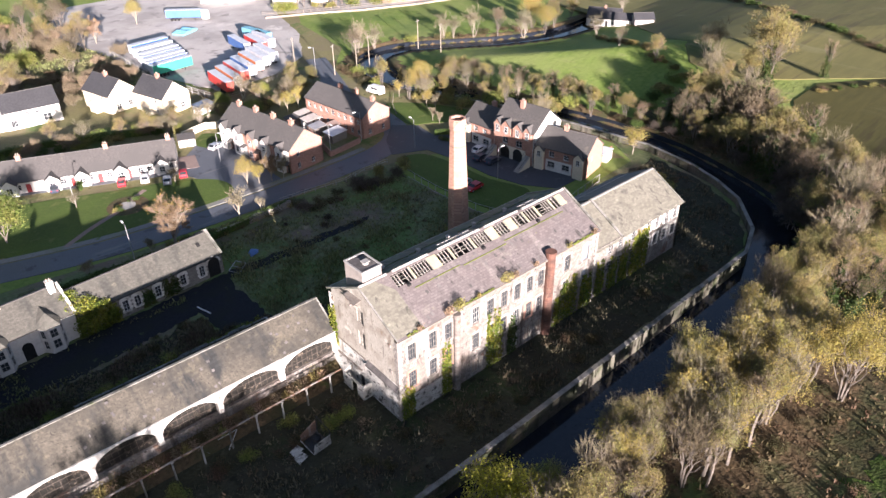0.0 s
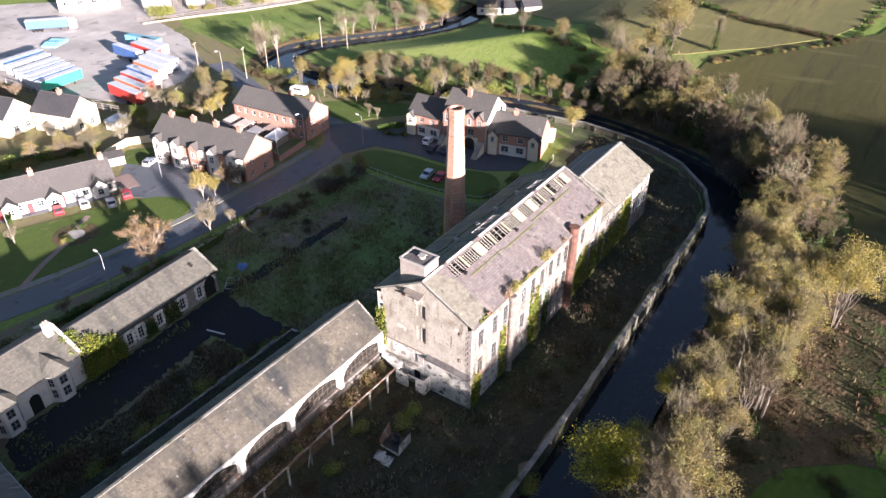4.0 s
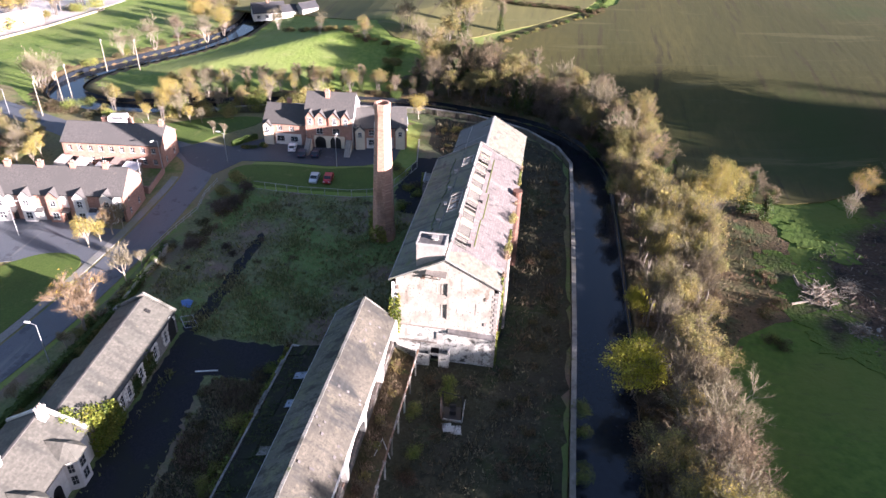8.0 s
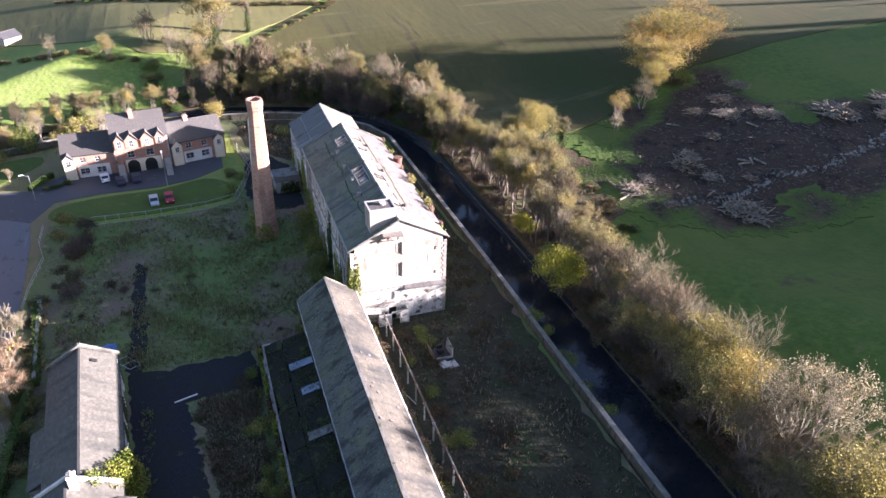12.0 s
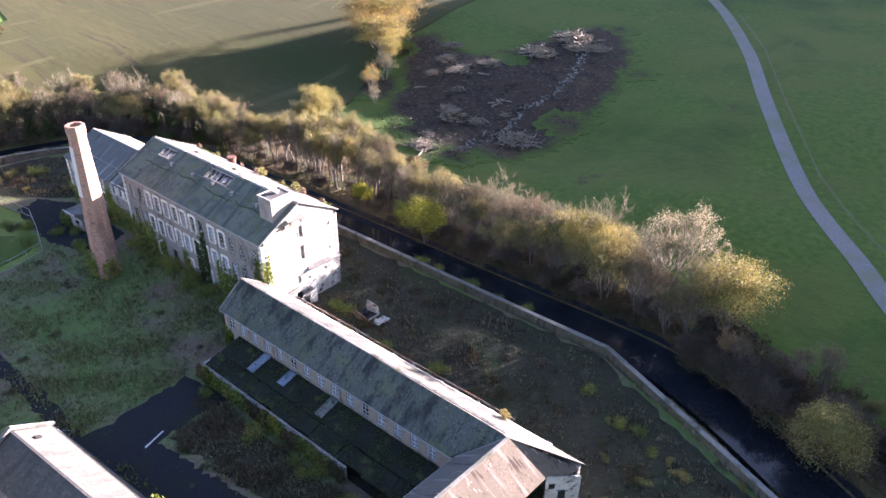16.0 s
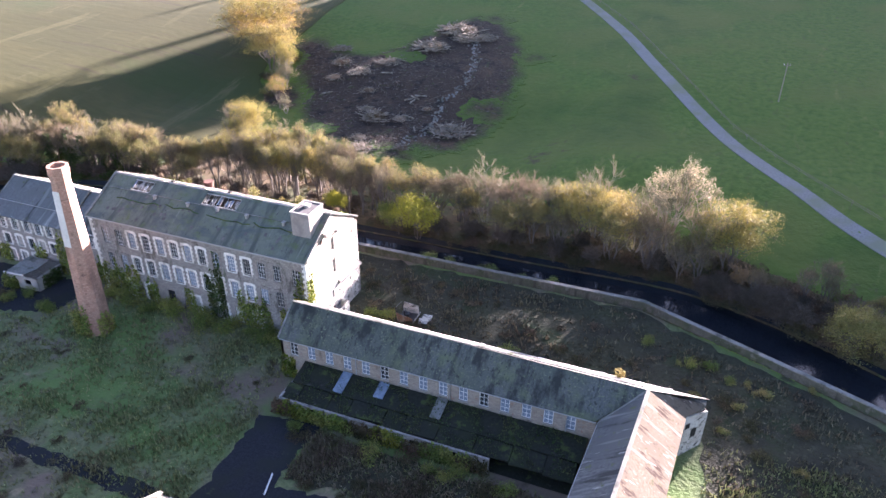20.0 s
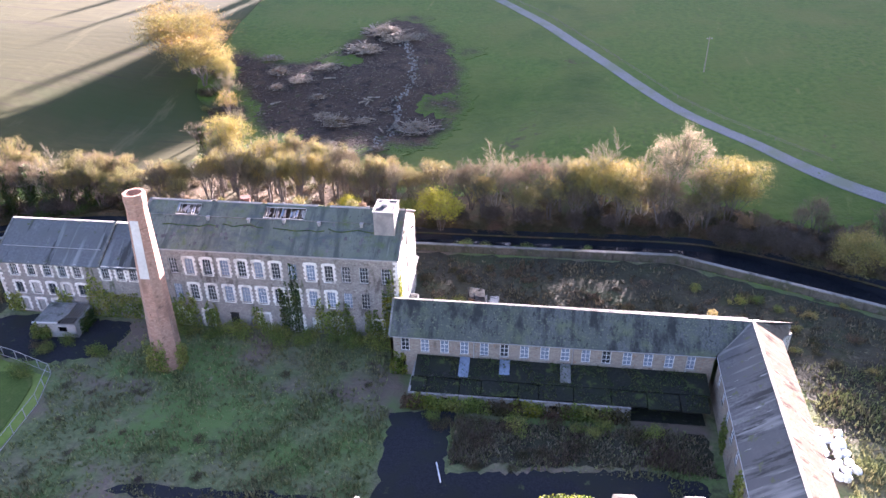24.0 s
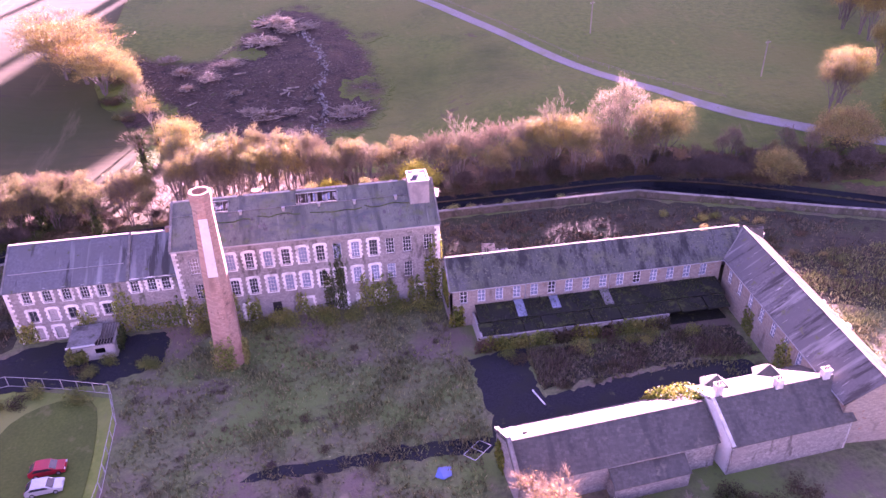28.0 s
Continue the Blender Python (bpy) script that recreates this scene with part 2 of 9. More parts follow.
M_LANE = mat("lane_gravel", (0.155, 0.155, 0.152), (0.235, 0.232, 0.225), (0.17, 0.18, 0.13), s1=0.15, s2=3.0, bump=0.3, depth=0.02, patches=(((0.1, 0.14, 0.04), (0.4, 0.4, 0.4), 0.64, 0.06),))
M_KERB = mat("kerb_concrete", (0.32, 0.31, 0.29), (0.4, 0.39, 0.36), None, s1=0.3, s2=3.0, bump=0.2, depth=0.01)
M_WATER = mat("river_water", (0.012, 0.015, 0.021), (0.018, 0.022, 0.029), None, s1=0.1, s2=1.2, rough=0.06, bump=0.12, depth=0.06, spec=0.45)
M_STONE = mat("mill_stone", (0.1216, 0.1108, 0.09996), (0.2762, 0.2578, 0.2356), (0.1878, 0.1605, 0.1404), s1=0.22, s2=2.6, bump=0.7, depth=0.07, courses=("wall", 0.55, 0.28, 0.02, 0.6), streak=((0.3647, 0.3447, 0.3213), (0.4, 0.4, 0.07), 0.57), patches=(((0.08288, 0.06783, 0.05712), (0.55, 0.55, 0.14), 0.56, 0.08), ((0.06078, 0.05426, 0.04998), 1.6, 0.6, 0.05), ((0.1768, 0.1131, 0.0833), 0.4, 0.6, 0.08)))
M_STONE_N = mat("grey_rubble_stone", (0.1984, 0.1853, 0.1673), (0.3608, 0.3387, 0.3067), (0.2706, 0.2485, 0.2255), s1=0.25, s2=2.8, bump=0.7, depth=0.07, courses=("wall", 0.5, 0.26, 0.02, 0.62), patches=(((0.1263, 0.1132, 0.09922), (0.5, 0.5, 0.14), 0.58, 0.08), ((0.0902, 0.1041, 0.06314), (0.35, 0.35, 0.1), 0.64, 0.06), ((0.1082, 0.09512, 0.0861), 1.6, 0.64, 0.05)))
M_WHITEWASH = mat("flaking_whitewash", (0.272, 0.256, 0.2219), (0.3552, 0.3343, 0.2924), (0.2342, 0.2115, 0.1799), s1=0.35, s2=2.2, bump=0.6, depth=0.06, streak=((0.1808, 0.1535, 0.1223), (0.9, 0.9, 0.35), 0.59), patches=(((0.1891, 0.1485, 0.1094), 0.28, 0.58, 0.1), ((0.1061, 0.0888, 0.07038), 3.6, 0.6, 0.04), ((0.09042, 0.07797, 0.06687), (1.2, 1.2, 0.16), 0.64, 0.05), ((0.4158, 0.3939, 0.345), 0.5, 0.6, 0.06)))
M_FLAKE = mat("peeling_white_paint", (0.3883, 0.3863, 0.362), (0.4966, 0.494, 0.4568), (0.3521, 0.3369, 0.3016), s1=0.3, s2=3.0, bump=0.5, depth=0.05, streak=((0.05417, 0.05389, 0.04826), (1.0, 1.0, 1.5), 0.54), patches=(((0.04514, 0.04492, 0.04137), 4.0, 0.6, 0.03), ((0.1986, 0.1842, 0.1594), (0.8, 0.8, 0.2), 0.58, 0.08)))
M_QUOIN = mat("white_painted_stone", (0.6, 0.582, 0.534), (0.744, 0.726, 0.672), (0.48, 0.444, 0.39), s1=0.6, s2=4.0, bump=0.3, depth=0.02, patches=(((0.288, 0.264, 0.228), 1.2, 0.62, 0.06),))
M_SLATE_S = mat("mauve_slate", (0.1198, 0.1054, 0.1029), (0.1744, 0.153, 0.1485), (0.1498, 0.1277, 0.1231), s1=0.15, s2=3.5, bump=0.4, depth=0.02, rough=0.75, courses=("roof_x", 0.6, 0.36, 0.03, 0.68), streak=((0.2193, 0.1967, 0.1836), (0.5, 0.12, 0.12), 0.58), patches=(((0.1989, 0.1814, 0.1639), (0.2, 0.25, 0.2), 0.58, 0.1), ((0.07467, 0.0669, 0.06335), (0.7, 0.2, 0.2), 0.6, 0.05), ((0.1786, 0.1672, 0.0792), 1.4, 0.66, 0.05)))
M_SLATE_N = mat("mossy_slate", (0.1, 0.11, 0.088), (0.155, 0.168, 0.135), (0.115, 0.13, 0.095), s1=0.25, s2=4.5, bump=0.5, depth=0.03, rough=0.9, stretch=(1, 0.5, 0.5), streak=((0.062, 0.072, 0.062), (0.6, 0.09, 0.09), 0.5), patches=(((0.2, 0.21, 0.18), (1.2, 0.14, 0.14), 0.6, 0.14), ((0.085, 0.115, 0.045), 0.5, 0.52, 0.2), ((0.075, 0.09, 0.085), (0.25, 0.5, 0.5), 0.5, 0.16), ((0.05, 0.056, 0.046), (2.5, 0.8, 0.8), 0.6, 0.08)))
# Lichened slate; the broad blue-grey bands down the slope paint tree shadow.
M_SLATE_SHED = mat("lichen_slate", (0.0697, 0.0645, 0.0525), (0.119, 0.107, 0.0845), (0.0561, 0.0533, 0.0459), s1=0.16, s2=3.6, bump=0.5, depth=0.02, rough=0.85, courses=("roof_x", 0.5, 0.3, 0.02, 0.8), patches=(((0.153, 0.136, 0.0968), 0.3, 0.6, 0.12), ((0.0323, 0.0344, 0.0344), (0.3, 0.09, 0.09), 0.5, 0.14), ((0.034, 0.0327, 0.0279), 3.0, 0.6, 0.06)))
M_SLATE_SHN = mat("dark_green_slate", (0.065, 0.07, 0.067), (0.105, 0.113, 0.105), (0.07, 0.08, 0.066), s1=0.12, s2=5.0, bump=0.7, depth=0.05, rough=0.9, streak=((0.035, 0.038, 0.037), (0.9, 0.1, 0.1), 0.54), patches=(((0.14, 0.16, 0.1), 3.5, 0.55, 0.1), ((0.1, 0.12, 0.065), 0.25, 0.5, 0.2), ((0.026, 0.029, 0.027), (0.35, 0.16, 0.16), 0.53, 0.1), ((0.03, 0.034, 0.03), (3.0, 1.6, 1.6), 0.58, 0.06)))
M_SLATE_WING = mat("stained_wing_slate", (0.085, 0.082, 0.08), (0.14, 0.135, 0.13), (0.1, 0.098, 0.094), s1=0.2, s2=3.0, bump=0.4, depth=0.02, rough=0.85, streak=((0.24, 0.23, 0.215), (0.08, 0.8, 0.08), 0.56), patches=(((0.045, 0.043, 0.04), (0.1, 0.6, 0.1), 0.54, 0.08), ((0.3, 0.29, 0.27), (0.3, 1.6, 0.3), 0.63, 0.04), ((0.1, 0.11, 0.06), 0.6, 0.6, 0.06)))
M_SLATE_WINGW = mat("pale_wing_slate", (0.099, 0.08303, 0.0648), (0.1683, 0.1421, 0.1116), (0.1188, 0.09963, 0.0792), s1=0.2, s2=4.0, bump=0.4, depth=0.02, rough=1.0, spec=0.0, streak=((0.2277, 0.1845, 0.1584), (0.12, 0.9, 0.12), 0.56), patches=(((0.0594, 0.04612, 0.0396), (0.3, 1.0, 0.3), 0.55, 0.08), ((0.3366, 0.286, 0.252), (0.6, 2.4, 0.6), 0.62, 0.04), ((0.0891, 0.08487, 0.054), 1.2, 0.6, 0.06)))
M_SLATE = mat("house_slate", (0.06375, 0.06035, 0.0578), (0.102, 0.09605, 0.09095), (0.0765, 0.0731, 0.0697), s1=0.2, s2=3.0, bump=0.3, depth=0.02, rough=0.75, vary=0.15, patches=(((0.1275, 0.1148, 0.09775), 0.35, 0.62, 0.08),))
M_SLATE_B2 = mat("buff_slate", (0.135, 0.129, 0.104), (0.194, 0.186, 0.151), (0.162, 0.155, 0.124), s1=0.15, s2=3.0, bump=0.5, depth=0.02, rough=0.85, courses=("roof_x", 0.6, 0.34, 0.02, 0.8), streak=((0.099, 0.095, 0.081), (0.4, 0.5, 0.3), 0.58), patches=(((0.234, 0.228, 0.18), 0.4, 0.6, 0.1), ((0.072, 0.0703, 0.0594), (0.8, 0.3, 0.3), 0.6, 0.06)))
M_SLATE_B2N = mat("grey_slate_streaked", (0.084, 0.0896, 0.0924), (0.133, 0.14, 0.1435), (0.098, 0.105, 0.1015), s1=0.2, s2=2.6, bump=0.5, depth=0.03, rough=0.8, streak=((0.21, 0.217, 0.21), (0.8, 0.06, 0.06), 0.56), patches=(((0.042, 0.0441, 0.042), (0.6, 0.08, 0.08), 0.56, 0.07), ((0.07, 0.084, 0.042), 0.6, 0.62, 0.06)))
M_BRICK = mat("red_brick", (0.33, 0.18, 0.135), (0.44, 0.26, 0.2), (0.37, 0.21, 0.16), s1=0.3, s2=4.0, bump=0.3, depth=0.02, courses=("wall", 0.45, 0.15, 0.012, 0.75))
M_CHIMBRICK = mat("chimney_brick", (0.368, 0.211, 0.153), (0.478, 0.288, 0.212), (0.405, 0.261, 0.196), s1=0.25, s2=3.0, bump=0.3, depth=0.03, courses=("wall", 0.5, 0.3, 0.02, 0.75), streak=((0.258, 0.153, 0.111), (0.4, 0.4, 0.12), 0.6), patches=(((0.221, 0.135, 0.102), 0.7, 0.62, 0.06),))
M_TURRET = mat("dark_red_brick", (0.119, 0.0595, 0.0434), (0.182, 0.091, 0.0665), (0.084, 0.049, 0.0385), s1=0.4, s2=4.0, bump=0.4, depth=0.03, courses=("wall", 0.45, 0.15, 0.012, 0.75), patches=(((0.21, 0.14, 0.105), (0.8, 0.8, 0.3), 0.6, 0.08),))
M_SLATE_GATE = mat("buff_grey_slate", (0.0765, 0.0744, 0.0634), (0.122, 0.117, 0.1), (0.0945, 0.093, 0.0792), s1=0.2, s2=3.0, bump=0.4, depth=0.02, rough=0.8, courses=("roof_x", 0.5, 0.32, 0.02, 0.82), streak=((0.063, 0.0632, 0.0563), (0.5, 0.1, 0.1), 0.56), patches=(((0.153, 0.144, 0.106), 0.5, 0.63, 0.07),))
M_BUFFBRICK = mat("buff_brick", (0.26, 0.22, 0.175), (0.36, 0.31, 0.26), (0.3, 0.25, 0.2), s1=0.3, s2=4.0, bump=0.3, depth=0.02, courses=("wall", 0.45, 0.15, 0.012, 0.75), patches=(((0.17, 0.14, 0.115), (0.4, 0.4, 0.2), 0.58, 0.08), ((0.28, 0.17, 0.12), 2.0, 0.6, 0.06)))
M_RENDER = mat("white_render", (0.58, 0.565, 0.53), (0.68, 0.665, 0.63), None, s1=0.3, s2=3.0, bump=0.15, depth=0.01, patches=(((0.45, 0.43, 0.39), (0.5, 0.5, 0.15), 0.6, 0.1),))
M_SCRUB = mat("rough_scrub_grass", (0.12, 0.12, 0.048), (0.21, 0.19, 0.085), (0.16, 0.14, 0.075), s1=0.08, s2=1.4, bump=0.8, depth=0.2, patches=(((0.08, 0.125, 0.03), 0.07, 0.54, 0.1), ((0.26, 0.225, 0.14), 0.3, 0.62, 0.08), ((0.05, 0.05, 0.022), 0.5, 0.62, 0.06)))
M_BARS = mat("dark_glazing_bar", (0.06, 0.05, 0.042), (0.12, 0.1, 0.085), None, s1=0.6, s2=4.0, bump=0.2, depth=0.01)
M_GRIMY = mat("grimy_white_paint", (0.5, 0.48, 0.44), (0.66, 0.64, 0.6), (0.42, 0.39, 0.35), s1=0.5, s2=3.0, bump=0.3, depth=0.02, patches=(((0.25, 0.22, 0.19), (0.9, 0.9, 0.4), 0.6, 0.08),))
M_CREAM = mat("cream_render", (0.62, 0.55, 0.42), (0.7, 0.62, 0.48), None, s1=0.3, s2=3.0, bump=0.15, depth=0.01)
M_GREYREND = mat("grey_render", (0.32, 0.3, 0.28), (0.4, 0.38, 0.35), None, s1=0.3, s2=3.0, bump=0.2, depth=0.01)
M_QUAY = mat("mossy_river_concrete", (0.075, 0.07, 0.055), (0.13, 0.122, 0.098), (0.06, 0.068, 0.04), s1=0.25, s2=3.0, bump=0.5, depth=0.04, streak=((0.05, 0.045, 0.036), (0.8, 0.8, 0.12), 0.54), patches=(((0.16, 0.15, 0.125), 0.5, 0.6, 0.08), ((0.045, 0.055, 0.025), 0.35, 0.56, 0.08)))
M_CONC = mat("weathered_concrete", (0.156, 0.1521, 0.1404), (0.2496, 0.2418, 0.2223), (0.1248, 0.1248, 0.1053), s1=0.3, s2=3.0, bump=0.4, depth=0.03, streak=((0.0702, 0.0702, 0.0585), (0.5, 0.5, 0.15), 0.55), patches=(((0.078, 0.0897, 0.0468), 0.4, 0.6, 0.07), ((0.0546, 0.05304, 0.0468), 1.4, 0.63, 0.05)))
M_TANK = mat("stained_cement", (0.252, 0.224, 0.203), (0.315, 0.287, 0.259), (0.21, 0.189, 0.175), s1=0.4, s2=3.0, bump=0.3, depth=0.02)
M_FELT = mat("roofing_felt", (0.06, 0.055, 0.055), (0.1, 0.095, 0.09), (0.14, 0.13, 0.125), s1=0.4, s2=3.0, bump=0.3, depth=0.02)
M_TIMBER = mat("weathered_timber", (0.16, 0.14, 0.12), (0.26, 0.23, 0.2), None, s1=0.6, s2=5.0, bump=0.3, depth=0.02)
M_BATTEN = mat("pale_battens", (0.31, 0.2914, 0.2604), (0.3844, 0.3596, 0.3224), None, s1=0.6, s2=5.0, bump=0.3, depth=0.01)
M_LICHEN = mat("yellow_lichen_boards", (0.36, 0.32, 0.16), (0.5, 0.44, 0.26), (0.3, 0.27, 0.18), s1=0.5, s2=4.0, bump=0.4, depth=0.02)
M_MOSS = mat("moss", (0.09, 0.12, 0.02), (0.17, 0.19, 0.04), None, s1=0.8, s2=5.0, bump=0.8, depth=0.05)
M_GLASS = mat("dark_glass", (0.03, 0.035, 0.04), (0.045, 0.05, 0.055), None, s1=0.4, s2=2.0, rough=0.07, bump=0.03, depth=0.02, spec=0.5)
M_BLUEGLASS = mat("sky_glass", (0.16, 0.2, 0.26), (0.24, 0.29, 0.36), None, s1=0.5, s2=2.0, rough=0.12, bump=0.05, depth=0.02, spec=0.5)
M_FRAME = mat("white_frame", (0.7, 0.7, 0.69), (0.78, 0.78, 0.77), None, s1=0.5, s2=4.0, bump=0.1, depth=0.01, rough=0.5)
M_OLDFRAME = mat("old_window_frame", (0.34, 0.33, 0.31), (0.5, 0.49, 0.46), None, s1=0.8, s2=4.0, bump=0.2, depth=0.01)
M_SOOTFRAME = mat("sooty_window_frame", (0.12, 0.11, 0.1), (0.24, 0.225, 0.2), None, s1=0.8, s2=4.0, bump=0.2, depth=0.01)
M_GRIME_GLASS = mat("broken_grimy_glazing", (0.012, 0.012, 0.011), (0.03, 0.028, 0.024), None, s1=0.5, s2=2.0, rough=0.4, bump=0.2, depth=0.02, patches=(((0.11, 0.09, 0.07), (1.4, 1.4, 1.4), 0.58, 0.03),))
# Near-black fill; in doorways, reveals and openings it paints the inner shade.
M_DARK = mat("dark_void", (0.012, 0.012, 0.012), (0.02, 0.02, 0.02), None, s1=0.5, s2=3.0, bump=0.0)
M_RUST = mat("rusty_steel", (0.1, 0.06, 0.04), (0.2, 0.13, 0.09), (0.24, 0.22, 0.2), s1=0.8, s2=5.0, bump=0.4, depth=0.01, rough=0.8)
M_STEEL = mat("galvanised_steel", (0.4, 0.41, 0.42), (0.5, 0.51, 0.52), None, s1=0.5, s2=4.0, bump=0.1, depth=0.01, metal=0.6, rough=0.45)
M_BARK = mat("bark", (0.1, 0.085, 0.07), (0.19, 0.165, 0.14), None, s1=0.8, s2=5.0, bump=0.6, depth=0.03)
M_BIRCH = mat("pale_bark", (0.22, 0.19, 0.15), (0.34, 0.3, 0.24), None, s1=0.8, s2=5.0, bump=0.5, depth=0.02)
M_DEADWOOD = mat("felled_wood", (0.192, 0.168, 0.132), (0.32, 0.284, 0.228), (0.144, 0.12, 0.088), s1=0.8, s2=5.0, bump=0.4, depth=0.02)
M_TWIG = mat("bare_twigs", (0.1282, 0.1035, 0.0615), (0.2317, 0.1894, 0.1148), None, s1=0.3, s2=2.0, bump=0, leaf=0.15, vary=0.3, island=0.4)
M_TWIGTAN = mat("tan_twigs", (0.2, 0.155, 0.095), (0.32, 0.26, 0.165), None, s1=0.3, s2=2.0, bump=0, leaf=0.2, vary=0.25, island=0.4)
M_TWIGDARK = mat("dark_twigs", (0.075, 0.062, 0.048), (0.14, 0.115, 0.088), None, s1=0.3, s2=2.0, bump=0, leaf=0.1, vary=0.3, island=0.4)
M_TWIGPALE = mat("pale_twigs", (0.144, 0.1288, 0.0748), (0.234, 0.2116, 0.125), None, s1=0.3, s2=2.0, bump=0, leaf=0.2, vary=0.25, island=0.4)
M_TWIGRED = mat("russet_twigs", (0.2145, 0.1495, 0.0975), (0.3315, 0.2405, 0.156), None, s1=0.3, s2=2.0, bump=0, leaf=0.2, vary=0.2, island=0.4)
M_LIME = mat("lime_leaves", (0.26, 0.26, 0.025), (0.42, 0.39, 0.045), (0.3, 0.3, 0.04), s1=0.4, s2=2.0, bump=0, leaf=0.4, island=0.4)
M_LEAFY = mat("yellow_leaves", (0.2322, 0.1839, 0.04387), (0.3715, 0.2974, 0.07087), (0.2675, 0.2499, 0.0675), s1=0.4, s2=2.0, bump=0, leaf=0.22, vary=0.2, rough=0.75, island=0.4)
M_LEAFO = mat("orange_leaves", (0.3, 0.185, 0.035), (0.42, 0.28, 0.055), (0.3, 0.24, 0.05), s1=0.4, s2=2.0, bump=0, leaf=0.2, vary=0.25, rough=0.75, island=0.4)
M_LEAFPALE = mat("cream_dead_leaves", (0.36, 0.3, 0.19), (0.5, 0.43, 0.29), (0.42, 0.34, 0.2), s1=0.4, s2=2.0, bump=0, leaf=0.3, vary=0.1, rough=0.8, island=0.3)
M_LEAFB = mat("olive_brown_leaves", (0.1664, 0.1435, 0.04534), (0.2773, 0.2303, 0.07762), (0.1848, 0.1919, 0.05817), s1=0.4, s2=2.0, bump=0, leaf=0.22, vary=0.3, rough=0.75, island=0.4)
M_LEAFG = mat("green_leaves", (0.1, 0.15, 0.03), (0.2, 0.24, 0.052), (0.23, 0.23, 0.06), s1=0.4, s2=2.0, bump=0, leaf=0.3, vary=0.25, rough=0.7, island=0.4)
M_IVY = mat("ivy_leaves", (0.055, 0.095, 0.012), (0.14, 0.175, 0.022), (0.2, 0.195, 0.028), s1=0.5, s2=2.5, bump=0, leaf=0.3, rough=0.6, island=0.45)
M_DKIVY = mat("dark_ivy", (0.025, 0.05, 0.012), (0.05, 0.085, 0.02), (0.07, 0.08, 0.02), s1=0.5, s2=2.5, bump=0, leaf=0.25, rough=0.6, island=0.4)
M_TUFT = mat("dry_weeds", (0.1113, 0.1414, 0.0481), (0.2453, 0.259, 0.1073), (0.1778, 0.1652, 0.08017), s1=0.12, s2=1.2, bump=0, leaf=0.25, island=0.5)
M_DRYBRUSH = mat("dry_brush", (0.12, 0.085, 0.05), (0.24, 0.175, 0.1), (0.17, 0.11, 0.07), s1=0.3, s2=2.0, bump=0, leaf=0.2, vary=0.3, island=0.4)
M_BRAMBLE = mat("brambles", (0.05, 0.055, 0.02), (0.1, 0.085, 0.04), (0.11, 0.075, 0.045), s1=0.2, s2=1.5, bump=0, leaf=0.25, vary=0.3, island=0.4)
M_HEDGE = mat("hedge_leaves", (0.045, 0.08, 0.018), (0.08, 0.12, 0.025), None, s1=0.4, s2=2.5, bump=0.5, leaf=0.2, island=0.4)
M_TYRE = mat("tyre_rubber", (0.015, 0.015, 0.015), (0.025, 0.025, 0.025), None, bump=0.1, rough=0.8)


def paint(name, rgb, rough=0.35, metal=0.0, spec=0.5):
    return mat(name, rgb, tuple(min(1, 1.12 * c) for c in rgb), None, s1=0.5, s2=3.0, rough=rough, bump=0.03, depth=0.005, metal=metal, spec=spec)


M_CARW, M_CARR, M_CARD, M_CARS = paint("white_car_paint", (0.75, 0.75, 0.75)), paint("red_car_paint", (0.4, 0.015, 0.025)), paint("dark_blue_car_paint", (0.025, 0.035, 0.06)), paint("silver_car_paint", (0.5, 0.52, 0.54), metal=0.4)
M_TRW, M_TRR, M_TRB, M_TRG, M_TRO, M_TRT = paint("trailer_white", (0.5, 0.53, 0.57), 0.5), paint("trailer_red", (0.5, 0.05, 0.04), 0.5), paint("trailer_blue", (0.06, 0.14, 0.36), 0.5), paint("trailer_green", (0.04, 0.4, 0.26), 0.5), paint("trailer_orange", (0.55, 0.17, 0.06), 0.5), paint("trailer_teal", (0.15, 0.36, 0.46), 0.5)
M_WRAP = paint("white_plastic_wrap", (0.72, 0.75, 0.74), 0.4)
M_BLACK = paint("black_paint", (0.02, 0.02, 0.02), 0.5)
M_DOOR = paint("red_door", (0.3, 0.03, 0.03), 0.5)


# ---- mesh tools ----
from mathutils import geometry


